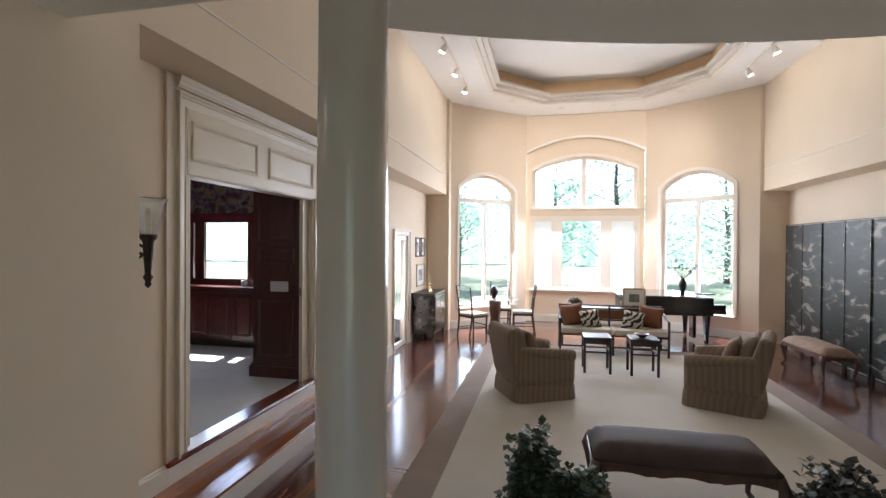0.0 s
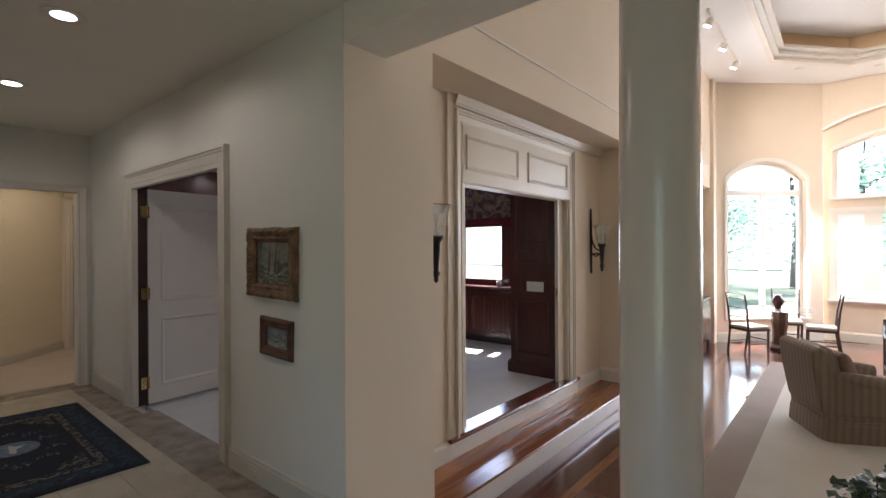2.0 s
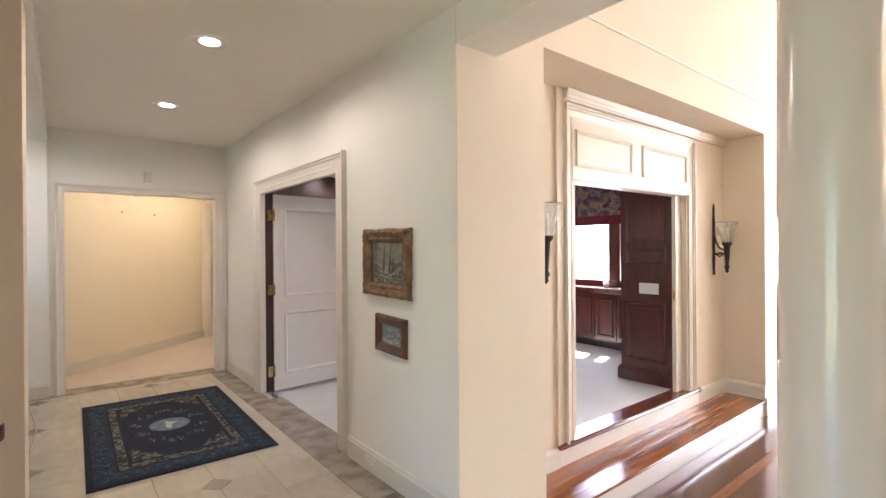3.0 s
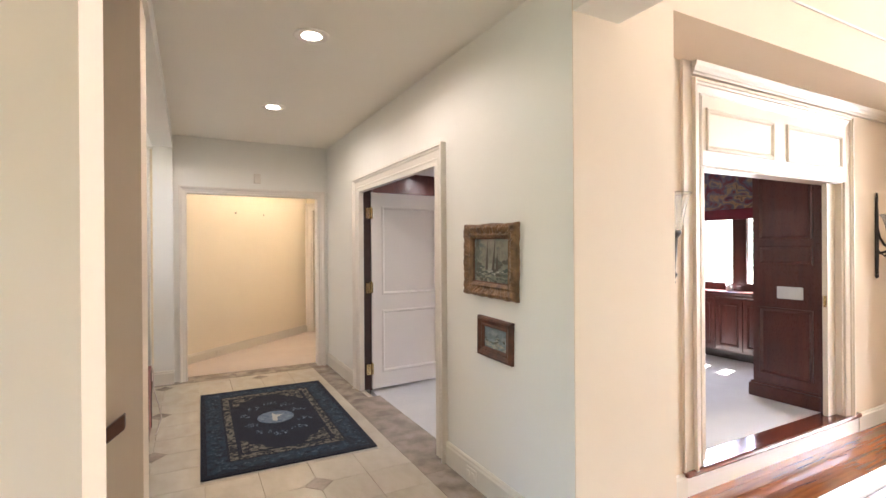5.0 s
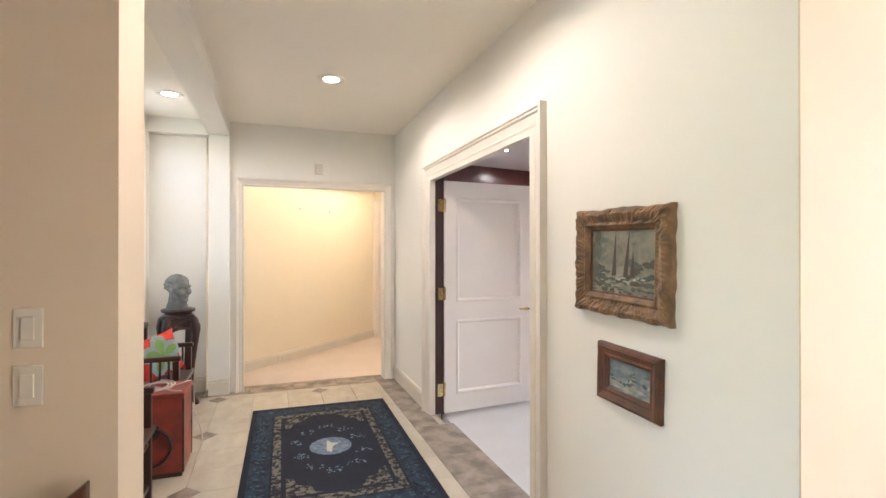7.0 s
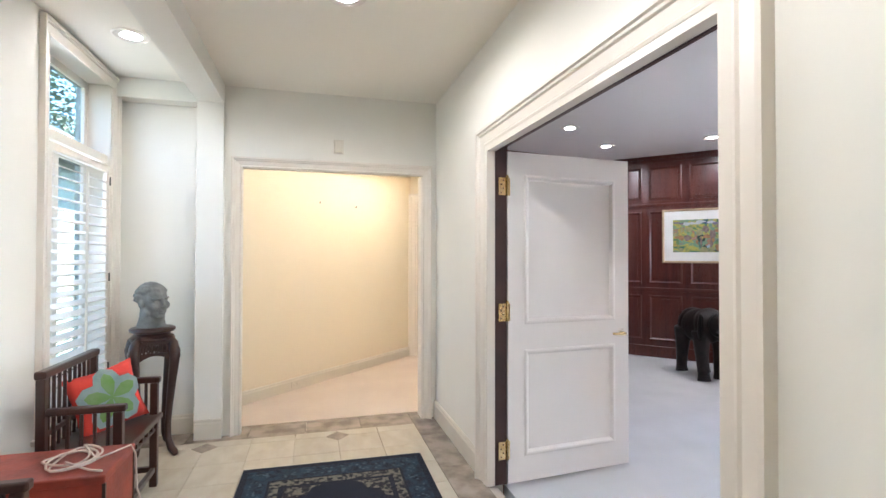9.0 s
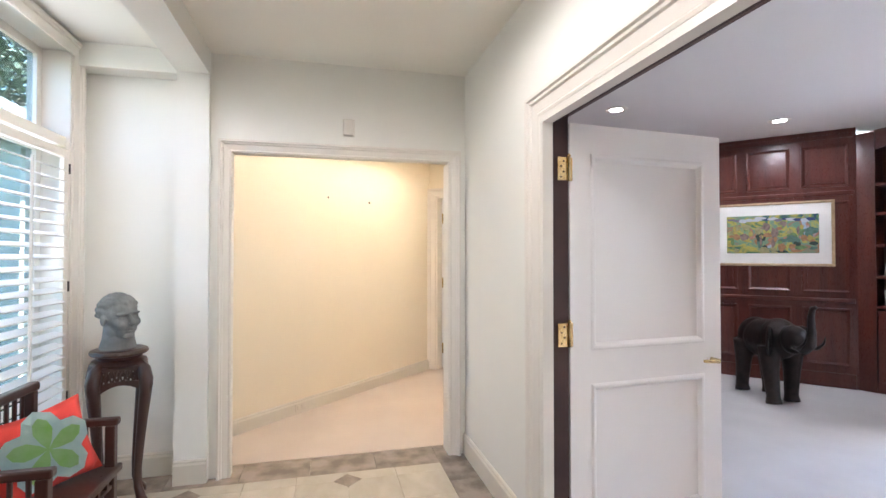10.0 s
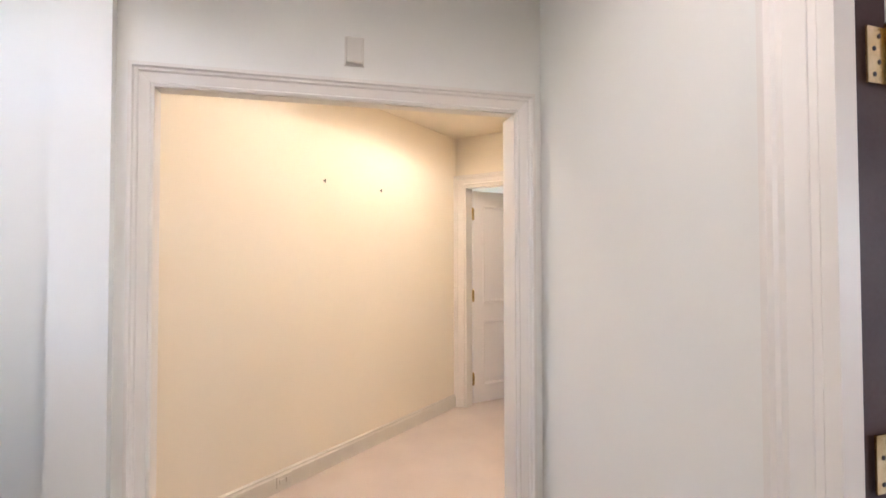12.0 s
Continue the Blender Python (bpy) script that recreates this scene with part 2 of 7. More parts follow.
def prism(pts, v0, v1, m=None, bm=None):
    """A solid from an outline of (u, z), going from v0 to v1 along y."""
    bm = bm or bmesh.new()
    a = [bm.verts.new((u, v0, z)) for u, z in pts]
    b = [bm.verts.new((u, v1, z)) for u, z in pts]
    bm.faces.new(a)
    bm.faces.new(b[::-1])
    for i in range(len(pts)):
        j = (i + 1) % len(pts)
        bm.faces.new((a[j], a[i], b[i], b[j]))
    if m:
        bmesh.ops.transform(bm, matrix=m, verts=a + b)
    bmesh.ops.recalc_face_normals(bm, faces=bm.faces)
    return bm


def slab(pts, z0, z1):
    """A solid from an outline of (x, y)."""
    bm = prism(pts, z0, z1)
    for v in bm.verts:
        v.co = (v.co.x, v.co.z, v.co.y)
    bmesh.ops.recalc_face_normals(bm, faces=bm.faces)
    return bm


def lathe(profile, n=24, bm=None, at=(0, 0, 0)):
    """A turned solid from (radius, z) rows."""
    bm = bm or bmesh.new()
    rings = []
    for r, z in profile:
        rings.append([bm.verts.new((at[0] + max(r, 1e-4) * math.cos(2 * math.pi * i / n), at[1] + max(r, 1e-4) * math.sin(2 * math.pi * i / n), at[2] + z)) for i in range(n)])
    for a, b in zip(rings, rings[1:]):
        for i in range(n):
            bm.faces.new((a[i], a[(i + 1) % n], b[(i + 1) % n], b[i]))
    bm.faces.new(rings[0][::-1])
    bm.faces.new(rings[-1])
    return bm


def tube(points, radius, n=8, bm=None, flat=1.0):
    """A rod along points; radius a number or one for each point."""
    bm = bm or bmesh.new()
    pts = [Vector(p) for p in points]
    rad = radius if isinstance(radius, (list, tuple)) else [radius] * len(pts)
    rings = []
    side = None
    for i, p in enumerate(pts):
        d = (pts[min(i + 1, len(pts) - 1)] - pts[max(i - 1, 0)]).normalized()
        if side is None:
            side = d.cross(Vector((0, 0, 1)) if abs(d.z) < 0.9 else Vector((0, 1, 0))).normalized()
        side = (side - d * side.dot(d)).normalized()
        up = d.cross(side)
        rings.append([bm.verts.new(p + rad[i] * (math.cos(2 * math.pi * k / n) * side + flat * math.sin(2 * math.pi * k / n) * up)) for k in range(n)])
    for a, b in zip(rings, rings[1:]):
        for k in range(n):
            bm.faces.new((a[k], a[(k + 1) % n], b[(k + 1) % n], b[k]))
    bm.faces.new(rings[0][::-1])
    bm.faces.new(rings[-1])
    return bm


def part(name, bm, mat, parent=None, label="", bevel=0.0, smooth=False, m=None):
    """One mesh object, under a thing or part where one is given."""
    me = bpy.data.meshes.new(name)
    bmesh.ops.recalc_face_normals(bm, faces=bm.faces)
    bm.to_mesh(me)
    bm.free()
    me.materials.append(mat)
    if smooth:
        for p in me.polygons:
            p.use_smooth = True
    ob = new(name, me)
    if parent:
        ob.parent = parent
    if m:
        ob.matrix_basis = m
    if label:
        ob["label"] = label
    if bevel:
        mod = ob.modifiers.new("bevel", "BEVEL")
        mod.width, mod.segments, mod.limit_method = bevel, 2, "ANGLE"
    return ob


def thing(name, m, label, category, group="", kind=""):
    ob = new(name)
    ob.matrix_world = m
    return tagged(ob, label, category, group, kind)


def structure(name, bm, mat, label="", category="", m=None, bevel=0.0):
    return tagged(part(name, bm, mat, m=m, bevel=bevel), label, category, kind="structure")


def frame_sweep(profile, u0, u1, z0, z1, closed=False):
    """A moulding round an opening, mitred: profile rows are (outward, proud). In local u = x, proud = -y."""
    bm = bmesh.new()
    corners = [((u0, z0), (-1, -1 if closed else 0)), ((u0, z1), (-1, 1)), ((u1, z1), (1, 1)), ((u1, z0), (1, -1 if closed else 0))]
    rows = []
    for (u, z), (su, sz) in corners:
        rows.append([bm.verts.new((u + su * o, -d, z + sz * o)) for o, d in profile])
    n = len(profile)
    pairs = list(zip(rows, rows[1:])) + ([(rows[-1], rows[0])] if closed else [])
    for a, b in pairs:
        for i in range(n):
            bm.faces.new((a[i], a[(i + 1) % n], b[(i + 1) % n], b[i]))
    if not closed:
        bm.faces.new(rows[0][::-1])
        bm.faces.new(rows[-1])
    bmesh.ops.recalc_face_normals(bm, faces=bm.faces)
    return bm


CASING = [(0, 0), (0, 0.014), (0.012, 0.018), (0.02, 0.012), (0.062, 0.020), (0.068, 0.030), (0.078, 0.032), (0.084, 0.042), (0.10, 0.042), (0.10, 0)]


def facing(x, y, turn):
    """Local x runs along a wall seen from in front, -y comes out of it."""
    return pose(x, y, 0, 0, 0, turn)


def baseboard(name, length, m, height=0.15, mat=None):
    pts = [(0, 0), (0.018, 0), (0.018, height - 0.03), (0.012, height - 0.018), (0.012, height - 0.008), (0.004, height), (0, height)]
    bm = bmesh.new()
    a = [bm.verts.new((0, -d, z)) for d, z in pts]
    b = [bm.verts.new((length, -d, z)) for d, z in pts]
    bm.faces.new(a)
    bm.faces.new(b[::-1])
    for i in range(len(pts)):
        j = (i + 1) % len(pts)
        bm.faces.new((a[i], a[j], b[j], b[i]))
    return structure(name, bm, mat or BASE, "painted wooden baseboard with a moulded top edge", "baseboard", m)


# ---- levels ----
LIVING, STEP, STUDY, HALL_TOP, LIVING_TOP, SOFFIT = -0.37, -0.20, -0.03, 2.75, 4.70, 2.61

# ---- hall and foyer shell ----
structure("hall_floor_bed", slab([(-6.08, -0.95), (-2.4, -0.95), (-2.4, -0.1), (-1.2, -0.1), (-1.07, -0.1), (-1.07, -4.0), (5.2, -4.0), (5.2, 1.9), (-1.46, 1.9), (-1.46, 1.72), (-6.08, 1.72)], -0.2, -0.012), GROUT, "grout bed under marble tiles", "floor")
bm = prism([(-5.96, -0.4), (-4.65, -0.4), (-4.65, 2.10), (-2.775, 2.10), (-2.775, -0.4), (-1.465, -0.4), (-1.465, 3.1), (-5.96, 3.1)], 1.66, 1.78)
structure("wall_hall_north", bm, HALL_WALL, "smooth ivory painted hall wall with a doorway", "wall")
WEST = pose(-1.46, 0, 0, 0, 0, 90)
bm = prism([(1.782, -0.6), (2.36, -0.6), (2.36, 2.71), (6.06, 2.71), (6.06, -0.6), (6.46, -0.6), (6.46, SOFFIT), (10.46, SOFFIT), (10.46, -0.6), (10.74, -0.6), (10.74, 4.9), (1.782, 4.9)], 0, 0.42, WEST)
structure("wall_living_west", bm, WALL, "tall cream plaster wall above two wide niches", "wall")
structure("pier_living_west", box(-1.461, 10.46, -0.6, -1.40, 10.74, 4.9), WALL, "cream pier where the bay begins", "pier")
structure("wall_hall_corner", box(-1.465, 1.661, -0.6, -1.46, 1.782, 2.9), WALL, "cream return at the corner of the hall", "wall")
# back of the niches, open at the pocket doors and the glazed door
bm = box(-2.02, 2.36, -0.6, -1.88, 3.22, 2.80)
bx(bm, -2.02, 5.16, -0.6, -1.88, 6.06, 2.80)
bx(bm, -2.02, 3.22, 2.03, -1.88, 5.16, 2.80)
bx(bm, -2.02, 6.06, -0.6, -1.88, 8.12, 2.70)
bx(bm, -2.02, 8.92, -0.6, -1.88, 10.74, 2.70)
bx(bm, -2.02, 8.12, 1.68, -1.88, 8.92, 2.70)
structure("wall_niche_back", bm, WALL, "cream wall behind the niche with wide pocket doorway", "wall")
structure("wall_niche_line", box(-1.457, 2.3, 3.02, -1.448, 6.46, 3.035), TRIM, "thin reveal line along the tall wall", "trim")
structure("wall_niche_line_far", box(-1.457, 6.46, 3.02, -1.448, 10.44, 3.035), TRIM, "thin reveal line along the tall wall", "trim")

# far end of the hall with its cased opening
bm = prism([(-0.25, -0.3), (0.062, -0.3), (0.062, 2.12), (1.55, 2.12), (1.55, -0.3), (1.66, -0.3), (1.66, 3.1), (-0.25, 3.1)], 0, 0.06, pose(-5.90, 0, 0, 0, 0, 90))
structure("wall_hall_west", bm, HALL_WALL, "ivory end wall of the hall with a cased opening", "wall")
structure("beam_hall", box(-5.86, -0.25, 2.60, -1.07, -0.058, 2.80), HALL_WALL, "plastered beam over the window bay", "beam")
structure("pier_hall", box(-5.90, -0.25, 0.0, -5.86, -0.058, 2.80), HALL_WALL, "plastered pier at the end of the window bay", "pier")
baseboard("baseboard_pier", 0.192, facing(-5.86, -0.25, 90), 0.15)
# window bay
WIN_Y = -0.82
bm = box(-6.04, -1.05, -0.3, -5.86, WIN_Y, 2.8)
bx(bm, -4.97, -1.05, -0.3, -2.58, WIN_Y, 2.8)
bx(bm, -5.86, -1.05, -0.3, -4.97, WIN_Y, 0.42)
bx(bm, -5.86, -1.05, 2.68, -4.97, WIN_Y, 2.8)
structure("wall_bay_south", bm, HALL_WALL, "ivory wall round a tall window", "wall")
structure("wall_bay_west", box(-6.2, -1.05, -0.3, -6.04, -0.29, 2.8), HALL_WALL, "ivory end wall of the window bay", "wall")
structure("wall_bay_soffit", box(-6.04, -0.82, 2.60, -5.90, -0.252, 2.8), HALL_WALL, "small dropped soffit at the end of the bay", "soffit")
baseboard("baseboard_bay_west", 0.53, facing(-6.04, -0.82, 90), 0.15)
baseboard("baseboard_bay_south", 0.95, facing(-4.9, WIN_Y, 180), 0.15)
baseboard("baseboard_bay_south_east", 2.3, facing(-2.58, WIN_Y, 180), 0.15)
# walls either side of the stair that goes down
structure("wall_stair_west", box(-2.58, -4.0, -2.6, -2.28, -0.08, 2.8), WALL, "cream wall beside the stair going down", "wall")
structure("wall_stair_east", box(-1.40, -4.0, -2.6, -1.07, -0.10, 2.8), WALL, "cream wall end between foyer and stair", "wall")
structure("wall_stair_south", box(-2.58, -4.12, -2.6, -1.07, -4.0, 2.8), WALL, "cream wall at the foot of the stair", "wall")
baseboard("baseboard_stair_west_end", 0.30, facing(-2.28, -0.08, 180), 0.15)
baseboard("baseboard_stair_east_end", 0.33, facing(-1.07, -0.10, 180), 0.15)
for i in range(9):
    structure("stair_step", box(-2.28, -0.36 - 0.26 * i, -0.6 - 0.18 * i, -1.40, -0.10 - 0.26 * i, -0.02 - 0.18 * i), WHITE_CARPET, "carpeted step going down", "step")
# foyer enclosure behind the camera, unseen, with an added opening to the south
bm = box(-1.07, -4.12, -0.3, 0.4, -4.0, 2.8)
bx(bm, 2.8, -4.12, -0.3, 5.2, -4.0, 2.8)
bx(bm, 0.4, -4.12, 2.45, 2.8, -4.0, 2.8)
structure("wall_foyer_south", bm, WALL, "unseen cream foyer wall round an added opening", "wall")
structure("wall_foyer_east", box(5.2, -4.12, -0.6, 5.35, 3.1, 4.9), WALL, "cream foyer wall", "wall")
ARC = [(2.45 + 5.8 * math.sin(a), 2.91 - 5.8 * (1 - math.cos(a))) for a in [radians(-25.5 + 51 * i / 40) for i in range(41)]]
structure("ceiling_hall", slab([(-6.04, -1.05), (-2.4, -1.05), (-2.4, -4.12), (5.35, -4.12), (5.35, 1.665), (-6.04, 1.665)], HALL_TOP, 2.95), CEIL, "painted hall ceiling", "ceiling")
structure("ceiling_bulkhead", slab([(-1.46, 1.662), (-1.46, 1.955), (-0.30, 1.955), (-0.05, 2.02), *ARC, (5.2, 2.2), (5.2, 1.662)], 2.55, 4.9), CEIL, "curved bulkhead between foyer and living room", "ceiling")
structure("foyer_edge_step", slab([(-1.46, 1.9), (5.2, 1.9), (5.2, 2.2), (-1.46, 2.2)], -0.6, -0.19), TRIM, "painted step down to the living room", "step")

# round column
col = thing("column", pose(0.09, 1.64, 0), "glossy off-white round column on the foyer edge", "column")
part("shaft", lathe([(0.118, 0.11), (0.118, 0.6), (0.117, 1.5), (0.112, 2.4), (0.112, 2.55)], 48), COLUMN_PAINT, col, smooth=True)
part("base", lathe([(0.165, 0.0), (0.165, 0.045), (0.15, 0.055), (0.155, 0.075), (0.15, 0.095), (0.124, 0.108), (0.119, 0.112)], 40), COLUMN_PAINT, col)

# ---- living room shell ----
BAY = [(-1.40, 10.70), (0.19, 12.20), (2.96, 12.20), (4.80, 10.70)]
structure("floor_living_bed", slab([(-2.05, 2.2), (5.5, 2.2), (5.5, 10.8), (3.15, 12.4), (0.28, 12.4), (-2.05, 10.8)], -0.7, LIVING - 0.012), BLACK_WOOD, "subfloor under the parquet", "floor")
bm = box(4.86, 2.0, -0.6, 5.30, 5.0, 4.9)
bx(bm, 4.86, 5.0, SOFFIT, 5.30, 10.75, 4.9)
bx(bm, 4.80, 10.70, -0.6, 5.30, 10.95, 4.9)
structure("wall_living_east", bm, WALL, "tall cream plaster wall above a wide niche", "wall")
structure("wall_niche_east", box(5.30, 4.8, -0.6, 5.42, 10.95, 2.75), WALL, "cream wall behind the niche", "wall")
structure("wall_niche_line_east", box(4.852, 5.0, 3.02, 4.862, 10.7, 3.035), TRIM, "thin reveal line along the tall wall", "trim")
baseboard("baseboard_living_niche", 5.0, facing(5.30, 10.75, -90) @ pose(0, 0, LIVING), 0.18)
baseboard("baseboard_niche_west", 1.55, facing(-1.88, 6.5, 90) @ pose(0, 0, LIVING), 0.18)
baseboard("baseboard_niche_west_far", 1.5, facing(-1.88, 9.02, 90) @ pose(0, 0, LIVING), 0.18)
baseboard("baseboard_pier_west", 0.40, facing(-1.46, 6.06, 90) @ pose(0, 0, LIVING), 0.2)
baseboard("baseboard_step_back", 0.66, facing(-1.88, 2.36, 90) @ pose(0, 0, STEP), 0.16)
baseboard("baseboard_step_back_far", 0.66, facing(-1.88, 5.40, 90) @ pose(0, 0, STEP), 0.16)
baseboard("baseboard_step_end", 0.42, facing(-1.88, 6.06, 0) @ pose(0, 0, STEP), 0.16)
baseboard("baseboard_hall_north", 1.24, facing(-2.70, 1.66, 0), 0.15)
baseboard("baseboard_hall_north_far", 1.18, facing(-5.90, 1.66, 0), 0.15)


def arch(u0, u1, spring, rise, n=20, out=0.0):
    """Points along a shallow arch from left to right."""
    w, rise = (u1 - u0) / 2, rise
    r = (w * w + rise * rise) / (2 * rise)
    a = math.asin(min(1, w / r))
    if rise > w:
        a = math.pi - a
    return [((u0 + u1) / 2 + (r + out) * math.sin(t), spring + rise - r + (r + out) * math.cos(t)) for t in [-a + 2 * a * i / n for i in range(n + 1)]]


def arched_wall(name, length, m, u0, u1, z0, spring, rise, depth=0.25):
    bm = prism([(0, -0.6), (u0, -0.6), (u0, 4.9), (0, 4.9)], 0, depth)
    prism([(u1, -0.6), (length, -0.6), (length, 4.9), (u1, 4.9)], 0, depth, bm=bm)
    prism([(u0, -0.6), (u1, -0.6), (u1, z0), (u0, z0)], 0, depth, bm=bm)
    prism([*arch(u0, u1, spring, rise), (u1, 4.9), (u0, 4.9)], 0, depth, bm=bm)
    return structure(name, bm, WALL, "cream bay wall with an arched window opening", "wall", m)


def bar(win, name, u0, z0, u1, z1, v0, v1):
    return part(name, box(u0, v0, z0, u1, v1, z1), TRIM, win, bevel=0.004)


def arched_window(name, m, u0, u1, z0, spring, rise, bars, uprights, label, v=0.10):
    """Frame, bars and panes, set back from the wall's face by v."""
    win = thing(name, m, label, "window", kind="structure")
    outer, inner = arch(u0, u1, spring, rise), arch(u0 + 0.07, u1 - 0.07, spring, rise - 0.07 * 0.9)
    bm = bmesh.new()
    loop_o = [(u0, z0), *outer, (u1, z0)]
    loop_i = [(u0 + 0.07, z0 + 0.07), *inner, (u1 - 0.07, z0 + 0.07)]
    vo = [[bm.verts.new((u, y, z)) for u, z in loop_o] for y in (v, v + 0.08)]
    vi = [[bm.verts.new((u, y, z)) for u, z in loop_i] for y in (v, v + 0.08)]
    n = len(loop_o)
    for i in range(n):
        j = (i + 1) % n
        bm.faces.new((vo[0][i], vo[0][j], vi[0][j], vi[0][i]))
        bm.faces.new((vo[1][j], vo[1][i], vi[1][i], vi[1][j]))
        bm.faces.new((vi[0][i], vi[0][j], vi[1][j], vi[1][i]))
        bm.faces.new((vo[0][j], vo[0][i], vo[1][i], vo[1][j]))
    part("window_frame", bm, TRIM, win)
    for a, b in bars:
        bar(win, "window_bar", u0 + 0.05, a, u1 - 0.05, b, v - 0.005, v + 0.085)
    for a, b, c, d in uprights:
        bar(win, "window_post", a, c, b, d, v - 0.003, v + 0.083)
    pane = part("pane", prism([(u0 + 0.05, z0 + 0.05), *arch(u0 + 0.05, u1 - 0.05, spring, rise - 0.045), (u1 - 0.05, z0 + 0.05)], v + 0.035, v + 0.041), GLASS, win)
    pane.visible_shadow = False
    part("window_sill", box(u0 - 0.06, -0.05, z0 - 0.035, u1 + 0.06, v, z0 + 0.005), TRIM, win, bevel=0.006)
    # plaster bead round the arch
    bm = bmesh.new()
    a, b = arch(u0, u1, spring, rise, 24), arch(u0, u1, spring, rise, 24, out=0.07)
    a, b = [(u0, z0), *a, (u1, z0)], [(u0 - 0.07, z0), *b, (u1 + 0.07, z0)]
    for i in range(len(a) - 1):
        quad = [bm.verts.new((p[0], y, p[1])) for y in (-0.025, 0.0) for p in (a[i], a[i + 1], b[i + 1], b[i])]
        for f in ((0, 1, 2, 3), (7, 6, 5, 4), (0, 4, 5, 1), (2, 6, 7, 3)):
            bm.faces.new([quad[k] for k in f])
    part("casing", bm, TRIM, win)
    return win


# seen from inside: left diagonal, middle and right diagonal of the bay
def bay_matrix(i):
    (ax, ay), (bx_, by) = BAY[i], BAY[i + 1]
    return pose(ax, ay, 0, 0, 0, math.degrees(math.atan2(by - ay, bx_ - ax)))


DIAG = math.hypot(1.59, 1.5)
arched_wall("wall_bay_1", DIAG, bay_matrix(0), 0.22, 1.84, 0.08, 2.80, 0.36)
arched_window("window_1", bay_matrix(0), 0.22, 1.84, 0.08, 2.80, 0.36, [(2.50, 2.60)], [(0.99, 1.07, 0.1, 2.53)], "arched white bay window with two tall panes")
arched_wall("wall_bay_3", math.hypot(1.84, 1.5), bay_matrix(2), 0.37, 1.92, 0.08, 2.80, 0.36)
arched_window("window_3", bay_matrix(2), 0.37, 1.92, 0.08, 2.80, 0.36, [(2.50, 2.60)], [(1.11, 1.19, 0.1, 2.53)], "arched white bay window with two tall panes")
# middle: an arched recess with an arched window above and a wide one below
MID = bay_matrix(1)
bm = prism([(0, 3.77), *arch(0.0, 2.77, 3.77, 0.36, 28), (2.77, 4.9), (0, 4.9)], 0, 0.12)
structure("wall_bay_2_arch", bm, WALL, "cream wall with a broad arched recess", "wall", MID)
bm = bmesh.new()
ra, rb = arch(0.0, 2.77, 3.77, 0.36, 28), arch(0.0, 2.77, 3.77, 0.36, 28, out=0.045)
for i in range(28):
    quad = [bm.verts.new((p[0], y, p[1])) for y in (-0.03, 0.0) for p in (ra[i], ra[i + 1], rb[i + 1], rb[i])]
    for f in ((0, 1, 2, 3), (7, 6, 5, 4), (0, 4, 5, 1), (2, 6, 7, 3)):
        bm.faces.new([quad[k] for k in f])
structure("trim_recess_arch", bm, DOOR_WHITE, "white moulding along the arched recess", "trim", MID)
bm = prism([(0, -0.6), (0.16, -0.6), (0.16, 4.9), (0, 4.9)], 0.12, 0.37)
prism([(2.61, -0.6), (2.77, -0.6), (2.77, 4.9), (2.61, 4.9)], 0.12, 0.37, bm=bm)
prism([(0.16, -0.6), (2.61, -0.6), (2.61, 0.43), (0.16, 0.43)], 0.12, 0.37, bm=bm)
prism([(0.16, 2.17), (2.61, 2.17), (2.61, 2.43), (0.16, 2.43)], 0.12, 0.37, bm=bm)
prism([*arch(0.16, 2.61, 3.37, 0.32, 28), (2.61, 4.9), (0.16, 4.9)], 0.12, 0.37, bm=bm)
structure("wall_bay_2", bm, WALL, "cream wall round the middle bay windows", "wall", MID)
M2 = MID @ pose(0, 0.12, 0)
arched_window("window_2", M2, 0.16, 2.61, 2.43, 3.37, 0.32, [], [(1.33, 1.44, 2.47, 3.69)], "arched upper bay window with a middle post")
w2 = thing("window_4", M2, "wide lower bay window with three lights", "window", kind="structure")
part("window_frame", frame_sweep([(0, 0), (0, -0.10), (-0.06, -0.10), (-0.06, 0)], 0.16, 2.61, 0.43, 2.17, True), TRIM, w2, m=pose(0, 0.0, 0))
for a in (0.62, 1.78):
    bar(w2, "window_post", a, 0.47, a + 0.26, 2.14, 0.03, 0.12)
for a, b in ((0.2, 0.64), (0.86, 1.8), (2.02, 2.57)):
    p = part("pane", box(a, 0.07, 0.47, b, 0.076, 2.14), GLASS, w2)
    p.visible_shadow = False
part("window_sill", box(0.08, -0.10, 0.395, 2.69, 0.06, 0.435), TRIM, w2, bevel=0.006)
for a, b in ((0.20, 0.63), (2.03, 2.57)):
    part("sheer_blind", box(a, 0.085, 0.48, b, 0.087, 2.13), SHEER, w2, "white sheer blind, drawn down")
part("casing", frame_sweep([(0, 0), (0, 0.02), (0.07, 0.02), (0.07, 0)], 0.16, 2.61, 0.43, 2.17, True), TRIM, w2)
for i in range(3):
    (ax, ay), (bx_, by) = BAY[i], BAY[i + 1]
    baseboard("baseboard_bay", math.hypot(bx_ - ax, by - ay), bay_matrix(i) @ pose(0, 0.12 if i == 1 else 0, LIVING), 0.18)

# living room ceiling with an eight-sided tray
TRAY = [(-0.42, 10.02), (0.58, 11.15), (2.72, 11.15), (3.72, 10.02), (3.72, 5.4), (2.72, 4.3), (0.58, 4.3), (-0.42, 5.4)]
ROOM = [(-1.9, 10.8), (0.28, 12.5), (3.15, 12.5), (5.45, 10.8), (5.45, 1.9), (3.0, 1.9), (0.3, 1.9), (-1.9, 1.9)]


